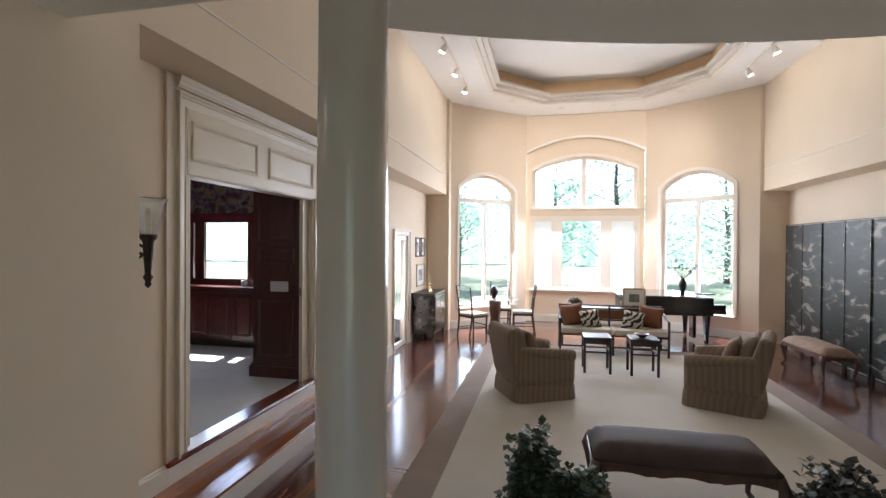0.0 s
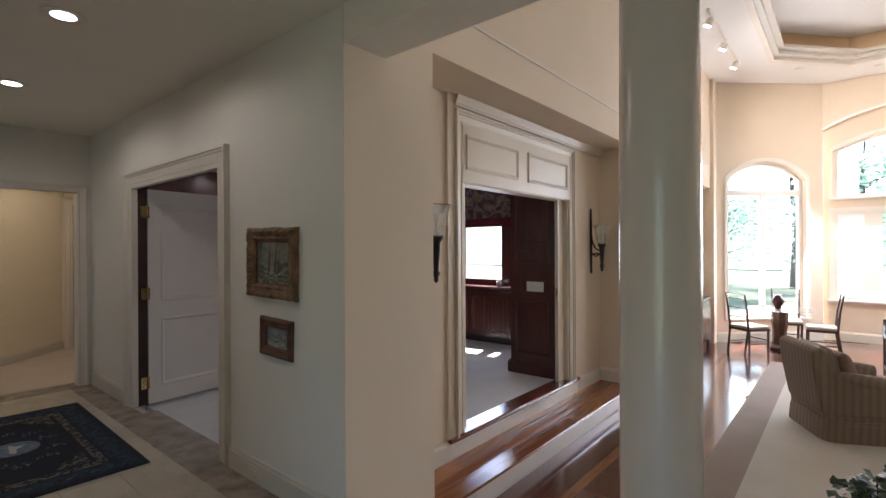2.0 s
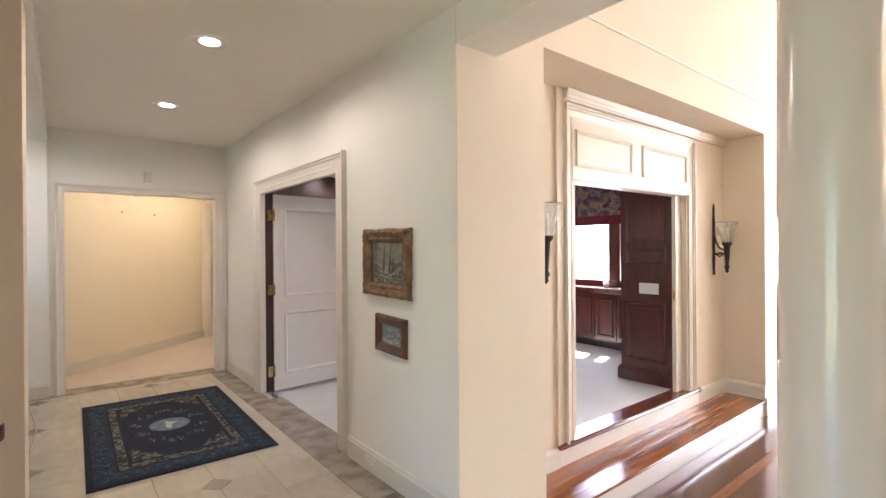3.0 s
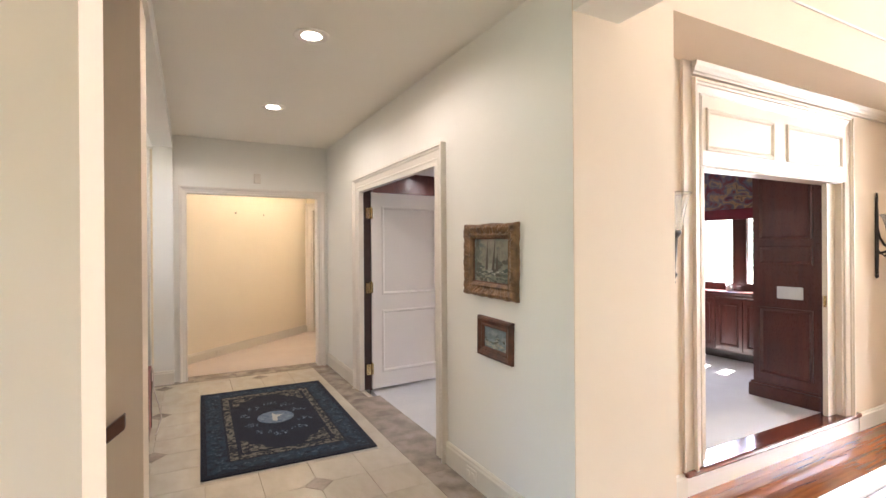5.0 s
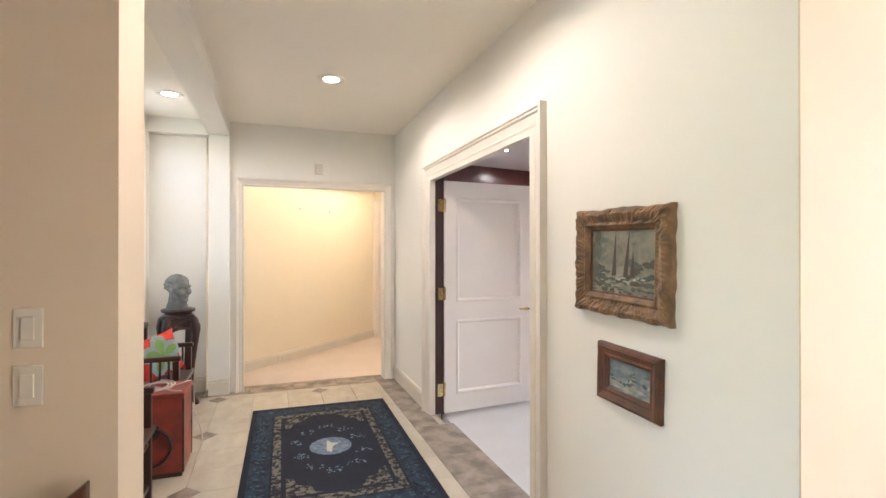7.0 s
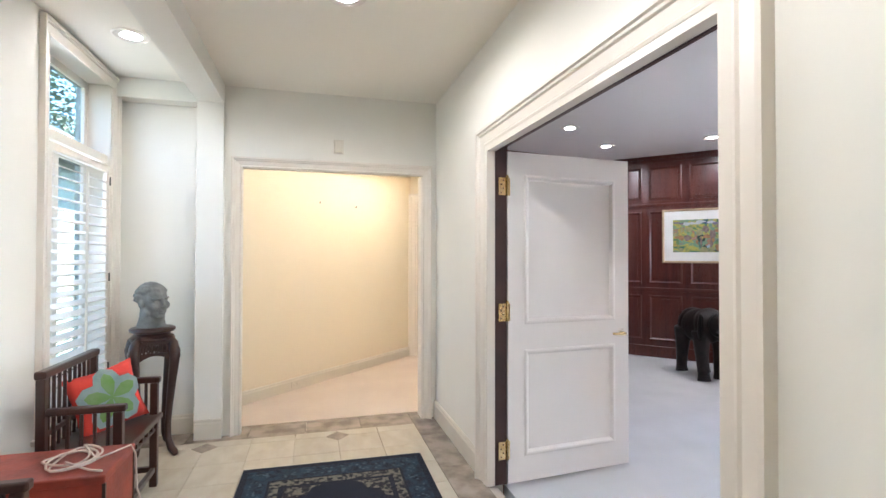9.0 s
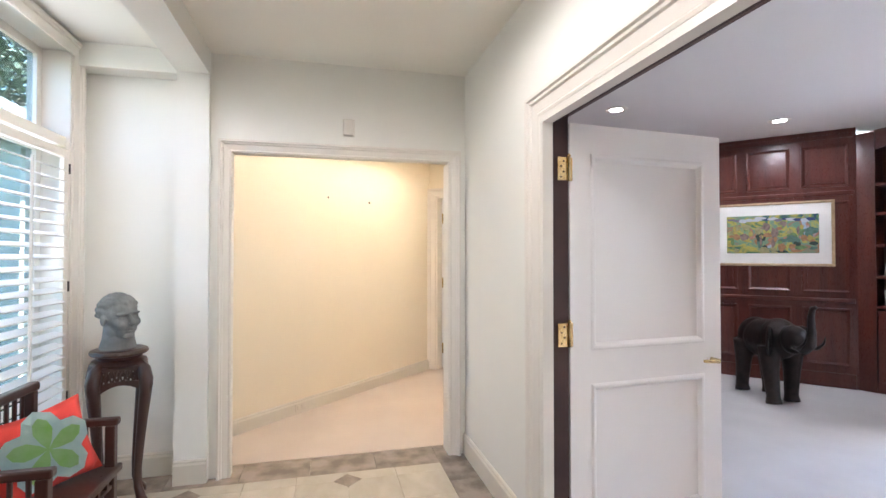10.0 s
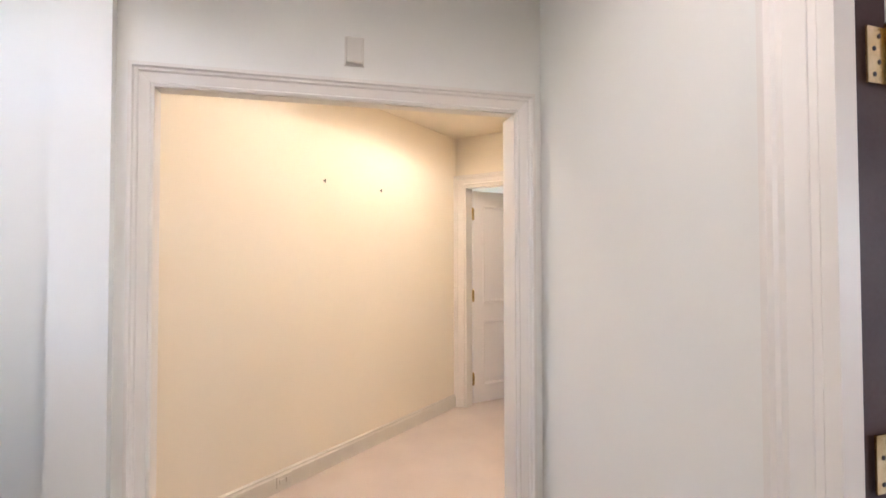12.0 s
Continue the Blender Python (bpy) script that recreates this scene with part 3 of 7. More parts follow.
def ring_slab(outer, inner, z0, z1):
    bm = bmesh.new()
    rows = [[bm.verts.new((x, y, z)) for x, y in loop] for loop, z in ((outer, z0), (inner, z0), (inner, z1), (outer, z1))]
    n = len(outer)
    for k in range(4):
        for i in range(n):
            j = (i + 1) % n
            bm.faces.new((rows[k][i], rows[k][j], rows[(k + 1) % 4][j], rows[(k + 1) % 4][i]))
    return bm


def grown(loop, d):
    cx, cy = 1.65, 7.7
    return [(x + d * (1 if x > cx else -1), y + d * (1 if y > cy else -1)) for x, y in loop]


structure("ceiling_living", ring_slab(ROOM, TRAY, LIVING_TOP, LIVING_TOP + 0.5), WHITE_CEIL, "white living room ceiling round a tray", "ceiling")
structure("ceiling_tray", slab(grown(TRAY, 0.4), LIVING_TOP + 0.45, LIVING_TOP + 0.6), WHITE_CEIL, "white raised tray ceiling", "ceiling")
bm = ring_slab(grown(TRAY, 0.05), grown(TRAY, -0.03), LIVING_TOP - 0.035, LIVING_TOP + 0.02)
structure("trim_tray_lower", bm, TRIM, "moulded lip of the tray ceiling", "trim")
structure("trim_tray_middle", ring_slab(grown(TRAY, 0.0), grown(TRAY, -0.10), LIVING_TOP + 0.03, LIVING_TOP + 0.09), TRIM, "moulded cornice of the tray ceiling", "trim")
structure("trim_tray_upper", ring_slab(grown(TRAY, 0.0), grown(TRAY, -0.18), LIVING_TOP + 0.10, LIVING_TOP + 0.15), TRIM, "moulded cornice of the tray ceiling", "trim")
structure("trim_tray_side", ring_slab(grown(TRAY, 0.01), grown(TRAY, -0.01), LIVING_TOP + 0.15, LIVING_TOP + 0.46), TRAY_GLOW_TAN, "tray side with its warm glow put into the colour", "trim")

# ---- study shell ----
structure("floor_study", slab([(-1.99, 1.79), (-1.99, 7.2), (-8.6, 7.2), (-8.3, 5.2), (-7.88, 2.92), (-6.1, 1.79)], -0.3, STUDY), WHITE_CARPET, "pale wall-to-wall carpet", "floor")
structure("ceiling_study", box(-8.6, 1.79, 2.85, -2.022, 7.2, 3.0), WHITE_CEIL, "white study ceiling", "ceiling")
structure("wall_study_south", box(-6.15, 1.782, -0.3, -4.66, 1.80, 2.9), MAHOGANY, "mahogany lining of the study wall", "wall")
structure("wall_study_west", slab([(-6.10, 1.785), (-6.10, 1.82), (-7.82, 2.95), (-8.20, 5.2), (-8.30, 5.2), (-7.90, 2.89)], -0.3, 2.9), MAHOGANY, "mahogany panelled study wall", "wall")
bm = box(-6.6, 6.65, -0.3, -4.75, 6.9, 2.9)
bx(bm, -3.35, 6.65, -0.3, -1.98, 6.9, 2.9)
bx(bm, -4.75, 6.65, -0.3, -3.35, 6.9, 0.92)
bx(bm, -4.75, 6.65, 2.3, -3.35, 6.9, 2.9)
structure("wall_study_north", bm, MAHOGANY, "mahogany panelled study wall with a window", "wall")
structure("wall_study_east", box(-2.06, 1.782, -0.3, -2.022, 3.22, 2.9), MAHOGANY, "mahogany lining of the study wall", "wall")
structure("wall_study_east_far", box(-2.06, 5.16, -0.3, -2.022, 6.65, 2.9), MAHOGANY, "mahogany lining of the study wall", "wall")
structure("wall_study_diagonal", box(0, 0, -0.3, 2.14, 0.15, 2.9), MAHOGANY, "mahogany panelled diagonal study wall", "wall", pose(-8.15, 4.90, 0, 0, 0, 42))

# ---- passage beyond the hall ----
structure("floor_passage", slab([(-6.075, -0.8), (-6.075, 1.72), (-7.9, 2.83), (-8.9, 4.2), (-11, 4.2), (-11, -0.8)], -0.3, 0.004), PINK_CARPET, "beige wall-to-wall carpet", "floor")
structure("ceiling_passage", slab([(-5.962, -0.29), (-5.962, 1.75), (-7.9, 2.83), (-8.9, 4.2), (-11, 4.2), (-11, -1.0)], 2.66, 2.84), WARM_WALL, "warm cream ceiling of the passage", "ceiling")
structure("wall_passage_diagonal", box(0, 0, -0.3, 3.58, 0.12, 2.8), WARM_WALL, "warm cream diagonal wall of the passage", "wall", pose(-6.07, -0.66, 0, 0, 0, 133))
baseboard("baseboard_passage", 3.56, pose(-6.07, -0.66, 0, 0, 0, 133), 0.13)
structure("wall_passage_south", box(-6.5, -1.0, -0.3, -6.2, -0.45, 2.8), WARM_WALL, "warm cream wall of the passage", "wall")
structure("wall_passage_north", slab([(-5.962, 1.665), (-5.962, 1.78), (-7.85, 2.86), (-7.93, 2.77)], -0.3, 2.8), WARM_WALL, "warm cream wall of the passage", "wall")


# ---- hall: door cases, doors, fittings ----
def jamb(name, u0, u1, z1, depth, m, mat=None):
    """Lining of an opening through a wall."""
    bm = box(u0, 0, 0, u0 + 0.02, depth, z1)
    bx(bm, u1 - 0.02, 0, 0, u1, depth, z1)
    bx(bm, u0 + 0.02, 0, z1 - 0.02, u1 - 0.02, depth, z1)
    return structure(name, bm, mat or TRIM, "painted lining of a doorway", "door jamb", m)


def casing(name, u0, u1, z1, m, profile=CASING, z0=0.0, label="moulded painted door casing"):
    return structure(name, frame_sweep(profile, u0, u1, z0, z1), TRIM, label, "door casing", m)


# study doorway
HALL_N = facing(0, 1.66, 0)
bm = prism([(-4.65, 0), (-4.585, 0), (-4.585, 2.055), (-2.845, 2.055), (-2.845, 0), (-2.775, 0), (-2.775, 2.10), (-4.65, 2.10)], -0.012, 0.04)
structure("jamb_study", bm, TRIM, "painted lining of a doorway", "door jamb", HALL_N)
casing("casing_study", -4.618, -2.80, 2.088, HALL_N, [(o * 1.08, d) for o, d in CASING])
bm = prism([(-4.65, 0), (-4.588, 0), (-4.588, 2.096), (-2.842, 2.096), (-2.842, 0), (-2.775, 0), (-2.775, 2.10), (-4.65, 2.10)], 0.04, 0.12)
structure("jamb_study_rebate", bm, material("dark_stained_jamb", (0.035, 0.014, 0.011), 0.6, scale=8, second=(0.05, 0.02, 0.015), bump=0.03), "dark stained half of the doorway's lining", "door jamb", HALL_N)
# far opening
HALL_W = facing(-5.90, 0, 90)
bm = box(0.062, -0.003, 0, 0.075, 0.06, 2.105)
bx(bm, 1.53, -0.003, 0, 1.55, 0.14, 2.105)
bx(bm, 0.062, -0.003, 2.105, 1.55, 0.06, 2.12)
structure("jamb_far", bm, TRIM, "painted lining of a doorway", "door jamb", HALL_W)
casing("casing_far", 0.075, 1.535, 2.108, HALL_W, [(o * 0.80, d) for o, d in CASING])


def panel_door(name, m, width, height, mat, label, category="door", hinges=(), knob=True, thick=0.045, plates=False):
    """A leaf with two sunk panels; local x from the hinge edge, z up; both faces moulded."""
    d = thing(name, m, label, category, kind="structure")
    st, mid0, mid1 = 0.115, 0.83, 0.99
    bm = box(0, 0, 0.012, st, thick, height)
    bx(bm, width - st, 0, 0.012, width, thick, height)
    bx(bm, st, 0, 0.012, width - st, thick, 0.17)
    bx(bm, st, 0, mid0, width - st, thick, mid1)
    bx(bm, st, 0, height - 0.14, width - st, thick, height)
    part("leaf", bm, mat, d)
    for z0, z1 in ((0.17, mid0), (mid1, height - 0.14)):
        part("door_panel", box(st, 0.012, z0, width - st, thick - 0.012, z1), mat, d)
        part("moulding", frame_sweep([(0, -0.012), (0.0, 0.004), (-0.01, 0.008), (-0.02, 0.006), (-0.03, -0.006), (-0.034, -0.012)], st, width - st, z0, z1, True), mat, d)
        part("moulding", frame_sweep([(0, -0.012), (0.0, 0.004), (-0.01, 0.008), (-0.02, 0.006), (-0.03, -0.006), (-0.034, -0.012)], st, width - st, z0, z1, True), mat, d, m=pose(width, thick, 0, 0, 0, 180))
    for z in hinges:
        h = part("hinge", box(-0.004, -0.004, z - 0.055, 0.012, 0.0, z + 0.055), BRASS, d, "polished brass butt hinge")
        bm = lathe([(0.008, -0.058), (0.008, 0.058), (0.011, 0.06), (0.006, 0.07), (0.002, 0.073)], 12, at=(-0.008, -0.006, z))
        part("hinge_pin", bm, BRASS, h, smooth=True)
        if plates:
            part("hinge_plate", box(-0.066, -0.0015, z - 0.055, -0.012, 0.003, z + 0.055), BRASS, h)
            for i in range(4):
                part("screw", lathe([(0.005, 0.0), (0.0045, 0.001), (0.001, 0.0012)], 10), IRON, h, m=pose(-0.048 + 0.014 * (i % 2), -0.0015, z - 0.038 + 0.025 * i, 90))
    if knob:
        for s, y in ((-1, 0.0), (1, thick)):
            k = part("door_handle", tube([(width - 0.065, y, 0.90), (width - 0.065, y + s * 0.05, 0.90), (width - 0.08, y + s * 0.06, 0.90), (width - 0.17, y + s * 0.055, 0.905)], [0.011, 0.010, 0.011, 0.008], 10), BRASS, d, "brass lever handle", smooth=True)
            part("rose", lathe([(0.03, 0), (0.03, 0.006), (0.022, 0.012), (0.012, 0.014)], 20), BRASS, k, m=pose(width - 0.065, y, 0.90, 90 * -s * -1 if s < 0 else -90))
    return d


panel_door("door_1", pose(-4.585, 1.787, STUDY + 0.02, 0, 0, 94.6), 0.92, 2.07, DOOR_WHITE, "open white two-panel door with brass hinges", hinges=(0.22, 1.07, 1.85), plates=True)
# the hinge jamb's far corner is lined in mahogany on the study side
structure("jamb_study_inner", box(-4.70, 1.801, STUDY, -4.66, 1.815, 2.11), MAHOGANY, "mahogany casing on the study side", "door casing")
structure("jamb_study_head", box(-4.70, 1.801, 2.11, -2.70, 1.82, 2.22), MAHOGANY, "mahogany casing on the study side", "door casing")

# passage door
pd = pose(-8.52, 1.935, 0, 0, 0, 45)
bm = box(0, 0, -0.3, 0.12, 0.12, 2.8)
bx(bm, 0.95, 0, -0.3, 1.12, 0.12, 2.8)
bx(bm, 0.12, 0, 2.18, 0.95, 0.12, 2.8)
structure("wall_passage_door", bm, WARM_WALL, "warm cream wall round the inner doorway", "wall", pd)
casing("casing_passage", 0.12, 0.95, 2.18, pd)
jamb("jamb_passage", 0.12, 0.95, 2.18, 0.12, pd)
panel_door("door_2", pd @ pose(0.15, 0.125, 0.005, 0, 0, 62), 0.78, 2.14, DOOR_WHITE, "half-open white door at the end of the passage", hinges=(0.25, 1.08, 1.9))
structure("wall_passage_beyond", box(-1.0, 1.35, -0.3, 1.15, 1.45, 2.8), HALL_WALL, "wall seen through the inner doorway", "wall", pd)
structure("wall_passage_closet", box(1.12, 0.12, -0.3, 1.2, 1.35, 2.8), HALL_WALL, "side wall behind the inner doorway", "wall", pd)
structure("wall_passage_closet_west", box(-1.1, 0.0, -0.3, -1.0, 1.45, 2.8), HALL_WALL, "side wall behind the inner doorway", "wall", pd)


# recessed downlights: trim ring, reflector and bulb, each with its lamp
def downlight(x, y, z, power, color=(1.0, 0.91, 0.78), cone=174, glow=None):
    d = thing("recessed_downlight", pose(x, y, z), "round white recessed downlight, lit, in the ceiling", "downlight", "recessed ceiling downlights")
    part("trim_ring", lathe([(0.075, -0.004), (0.095, -0.008), (0.105, -0.004), (0.105, 0.0), (0.075, 0.0)], 32), TRIM, d)
    part("bulb", lathe([(0.001, -0.006), (0.05, -0.005), (0.074, -0.002), (0.074, 0.0)], 32), glow or LAMP_GLOW, d, smooth=True)
    lamp("downlight_beam", "SPOT", power, look((x, y, z - 0.02), (x, y, 0)), color, cone=cone, radius=0.07)


for x, y in ((-2.71, 0.76), (-4.32, 0.775), (-5.12, -0.46)):
    downlight(x, y, HALL_TOP, CAN if y > 0 else CAN * 0.18)
for x, y in ((-7.30, 4.32), (-6.63, 3.4), (-6.55, 5.28)):
    downlight(x, y, 2.85, CAN * 0.7, (1.0, 0.95, 0.88))
downlight(-7.1, 1.78, 2.66, CAN * 1.2, (1.0, 0.83, 0.59), 174)
# added fill fitting, out of view, to even the light on the passage wall
downlight(-6.45, 0.75, 2.66, CAN * 0.4, (1.0, 0.83, 0.59), 174)
for x, y in ((-0.09, 10.87), (1.00, 11.62), (2.17, 11.62), (3.39, 10.87)):
    d = thing("bay_downlight", pose(x, y, LIVING_TOP), "small unlit recessed downlight round the tray", "downlight", "bay ceiling downlights")
    part("trim_ring", lathe([(0.045, -0.012), (0.07, -0.010), (0.075, 0.0), (0.045, 0.0)], 24), TRIM, d)
    part("bulb", lathe([(0.001, -0.004), (0.045, -0.003), (0.045, 0.0)], 24), BLACK_WOOD, d)

# chime box over the far opening, outlets and switches
t = thing("door_chime", pose(-5.90, 0.82, 2.26), "small beige plastic chime box above the cased opening", "chime")
part("chime_cover", box(0, -0.035, 0.0, 0.03, 0.035, 0.11), PLASTIC, t, bevel=0.006)
part("chime_base", box(0, -0.04, -0.004, 0.008, 0.04, 0.114), PLASTIC, t)


def plate(name, m, w, h, label, category, toggles):
    s = thing(name, m, label, category)
    part("cover_plate", box(-w / 2, -0.006, -h / 2, w / 2, 0, h / 2), PLASTIC, s, bevel=0.003)
    for u, z, a, b in toggles:
        part("rocker", box(u - a / 2, -0.012, z - b / 2, u + a / 2, -0.006, z + b / 2), PLASTIC, s, bevel=0.002)
    return s


plate("light_switch", facing(-2.28, -0.30, 90) @ pose(0, 0, 1.22), 0.072, 0.115, "ivory rocker light switch on the stair wall", "switch", [(0, 0, 0.033, 0.066)])
plate("light_switch", facing(-2.28, -0.30, 90) @ pose(0, 0, 1.055), 0.072, 0.115, "ivory rocker light switch below another", "switch", [(0, 0, 0.033, 0.066)])
plate("outlet", pose(-6.93, 0.23, 0.07, 0, 0, -45), 0.115, 0.072, "ivory outlet set in the passage baseboard", "outlet", [(-0.025, 0, 0.03, 0.03), (0.025, 0, 0.03, 0.03)]).matrix_world = pose(-6.07, -0.66, 0.068, 0, 0, 133) @ pose(1.50, -0.019, 0)
plate("outlet", facing(-2.35, 1.642, 0) @ pose(0, 0, 0.07), 0.115, 0.07, "ivory outlet set in the hall baseboard", "outlet", [(-0.025, 0, 0.03, 0.03), (0.025, 0, 0.03, 0.03)])
for u in (1.83, 2.42):
    t = thing("picture_nail", pose(-6.07, -0.66, 2.0, 0, 0, 133) @ pose(u, 0, 0), "small bare picture nail in the wall", "nail", "picture nails")
    part("shank", tube([(0, 0.0, 0), (0, -0.02, 0.004)], 0.002, 6), IRON, t)
    part("head", tube([(0, -0.02, -0.012), (0, -0.022, 0.012)], 0.004, 6), IRON, t)

# stair handrail
rail = thing("handrail", pose(-2.28, -0.14, 0.75), "dark stained wooden handrail on brackets beside the stair", "handrail")
sl = math.tan(radians(38))
part("rail", prism([(-0.0, -0.035), (0.0, 0.03), (-2.4, 0.03 - 2.4 * sl), (-2.4, -0.035 - 2.4 * sl)], -0.075, -0.03), BROWN_WOOD, rail, bevel=0.008, m=pose(0, 0, 0, 0, 0, 90))
for u in (0.35, 1.4):
    part("bracket", tube([(0, -u, -0.12 - u * sl), (0.05, -u, -0.11 - u * sl), (0.05, -u, -0.02 - u * sl)], 0.007, 8), BRASS, rail)

# tall hall window with louvred shutter
w = thing("window_5", pose(-4.97, WIN_Y, 0, 0, 0, 180), "tall white window with a transom and louvred shutters", "window", kind="structure")
U = 0.89
part("casing", frame_sweep([(o * 0.9, d * 0.8) for o, d in CASING], 0, U, 0.42, 2.64), TRIM, w)
bm = box(0, 0, 0.42, 0.015, 0.22, 2.68)
bx(bm, U - 0.015, 0, 0.42, U, 0.22, 2.68)
bx(bm, 0.015, 0, 2.66, U - 0.015, 0.22, 2.68)
part("reveal", bm, TRIM, w)
part("window_sill", box(-0.12, -0.06, 0.39, U + 0.10, 0.2, 0.42), TRIM, w, bevel=0.006)
bm = frame_sweep([(0, 0), (0, 0.05), (-0.05, 0.05), (-0.05, 0)], 0.015, U - 0.015, 2.14, 2.66, True)
part("window_frame", bm, TRIM, w, m=pose(0, 0.20, 0))
bm = frame_sweep([(0, 0), (0, 0.05), (-0.05, 0.05), (-0.05, 0)], 0.015, U - 0.015, 0.42, 2.10, True)
part("window_frame", bm, TRIM, w, m=pose(0, 0.20, 0))
part("window_bar", box(0.015, 0.02, 2.08, U - 0.015, 0.2, 2.14), TRIM, w, bevel=0.005)
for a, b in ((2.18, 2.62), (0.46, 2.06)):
    p = part("pane", box(0.05, 0.17, a, U - 0.05, 0.175, b), DIMMED_GLASS, w)
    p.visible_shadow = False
part("window_post", box(U / 2 - 0.03, 0.15, 0.46, U / 2 + 0.03, 0.2, 2.1), TRIM, w)
sh = part("shutter", frame_sweep([(0, 0), (0, 0.028), (-0.05, 0.028), (-0.05, 0)], 0.02, U - 0.02, 0.44, 2.06, True), TRIM, w, "white louvred shutter panel", bevel=0.004, m=pose(0, 0.03, 0))
slat = None
for i in range(23):
    z = 0.53 + i * 0.064
    if slat is None:
        bm = box(0.072, -0.03, -0.004, U - 0.072, 0.03, 0.004)
        slat = part("slat", bm, DOOR_WHITE, sh)
        slat.matrix_basis = pose(0, -0.014, z, 20)
    else:
        o = slat.copy()
        scene.collection.objects.link(o)
        o.matrix_basis = pose(0, -0.014, z, 20)
part("tilt_rod", box(U / 2 - 0.006, -0.062, 0.55, U / 2 + 0.006, -0.050, 1.95), TRIM, sh)
for z in (0.6, 1.25, 1.95):
    part("shutter_hinge", box(U - 0.026, -0.034, z - 0.03, U - 0.014, -0.028, z + 0.03), IRON, sh)


# ---- hall pictures ----
def carved_frame(name, m, w, h, border, depth, mat, canvas, label, wavy=0.0, liner=None):
    """Origin at the middle of the back; hangs flat on the wall, -y is out."""
    p = thing(name, m, label, "picture")
    bm = bmesh.new()
    n = 44
    prof = [(0.0, 0.0), (0.0, 0.55), (0.10, 0.85), (0.28, 1.0), (0.50, 0.80), (0.66, 0.62), (0.80, 0.70), (0.92, 0.50), (1.0, 0.40), (1.0, 0.0)]
    loops = []
    path = []
    for k, (a, b) in enumerate((((-1, -1), (1, -1)), ((1, -1), (1, 1)), ((1, 1), (-1, 1)), ((-1, 1), (-1, -1)))):
        for i in range(n):
            s = i / n
            path.append((a[0] + (b[0] - a[0]) * s, a[1] + (b[1] - a[1]) * s))
    rng = random.Random(5)
    waves = [(rng.uniform(5, 9), rng.uniform(0, 6.3)), (rng.uniform(11, 17), rng.uniform(0, 6.3)), (rng.uniform(19, 27), rng.uniform(0, 6.3))]
    for i, (u, v) in enumerate(path):
        edge = (i % n) / n
        sw = wavy * (0.22 * sum(math.sin(2 * math.pi * f * i / (4 * n) + p_) for f, p_ in waves) + 0.6 * math.exp(-((edge - 0.5) / 0.10) ** 2) + 0.6 * (math.exp(-(edge / 0.05) ** 2) + math.exp(-((edge - 1) / 0.05) ** 2)))
        curl = wavy * (0.28 * math.sin(i * 0.9) + 0.25 * math.sin(i * 2.9 + 1.0))
        row = []
        for o, d in prof:
            grow = sw * (1 - o) if o < 0.6 else 0
            bw, bh = w / 2 - border * o + grow, h / 2 - border * o + grow
            rough_ = (wavy * 0.6 * rng.uniform(-1, 1) + curl * (1 if o > 0.2 else -0.6)) if 0.05 < o < 0.75 else 0
            row.append(bm.verts.new((u * bw, -depth * d + rough_, v * bh)))
        loops.append(row)
    for a, b in zip(loops, loops[1:] + loops[:1]):
        for i in range(len(prof) - 1):
            bm.faces.new((a[i], a[i + 1], b[i + 1], b[i]))
    part("picture_frame", bm, mat, p)
    iw, ih = w / 2 - border + 0.004, h / 2 - border + 0.004
    if liner:
        part("liner", frame_sweep([(0, 0), (0, depth * 0.3), (-0.012, depth * 0.22), (-0.012, 0)], -iw, iw, -ih, ih, True), liner, p)
    part("canvas", box(-iw, -depth * 0.18, -ih, iw, -0.001, ih), canvas, p)
    return p


GILT = material("worn_gilt_gesso", (0.30, 0.165, 0.075), 0.5, 0.1, second=(0.11, 0.065, 0.036), scale=16, fine=90, bump=0.5, amount=0.55)
GILT2 = material("worn_bronze_gilt", (0.17, 0.062, 0.032), 0.5, 0.1, second=(0.07, 0.035, 0.022), scale=12, fine=90, bump=0.4, amount=0.55)
SHIPS = painted("sea_painting", [(0.06, 0.085, 0.075), (0.12, 0.14, 0.11), (0.22, 0.215, 0.16), (0.34, 0.31, 0.23)], 4.5, (1.6, 1, 1.2), 0.4)
WINTER = painted("winter_painting", [(0.05, 0.07, 0.075), (0.13, 0.17, 0.18), (0.22, 0.27, 0.28), (0.46, 0.47, 0.45)], 9, (1.5, 1, 2.0), 0.5)
SAIL = material("painted_sail", (0.075, 0.055, 0.042), 0.6, second=(0.07, 0.055, 0.04), scale=40, bump=0.02)
pic = carved_frame("painting", facing(-2.135, 1.66, 0) @ pose(0, 0, 1.395, 0, 1.0), 0.53, 0.425, 0.080, 0.045, GILT, SHIPS, "seascape with sailing boats in a carved worn gilt frame", 0.007, GILT2)
rng = random.Random(17)


def dabs(parent, rows, half_w, half_h, y):
    """Flat strokes of paint on a canvas: (count, u range, z range, length, height, colours) rows."""
    k = 0
    for count, (ua, ub), (za, zb), (la, lb), (ha, hb), mats in rows:
        for _ in range(count):
            u, z, a_, b_ = rng.uniform(ua, ub), rng.uniform(za, zb), rng.uniform(la, lb), rng.uniform(ha, hb)
            pts = [(u + a_ * math.cos(t_) * rng.uniform(0.6, 1.2), z + b_ * math.sin(t_) * rng.uniform(0.6, 1.2)) for t_ in [2 * math.pi * q / 9 for q in range(9)]]
            pts = [(max(-half_w, min(half_w, p_)), max(-half_h, min(half_h, q_))) for p_, q_ in pts]
            part("paint_stroke", prism(pts, y - 0.0002 - 0.00001 * k, y), rng.choice(mats), parent)
            k += 1


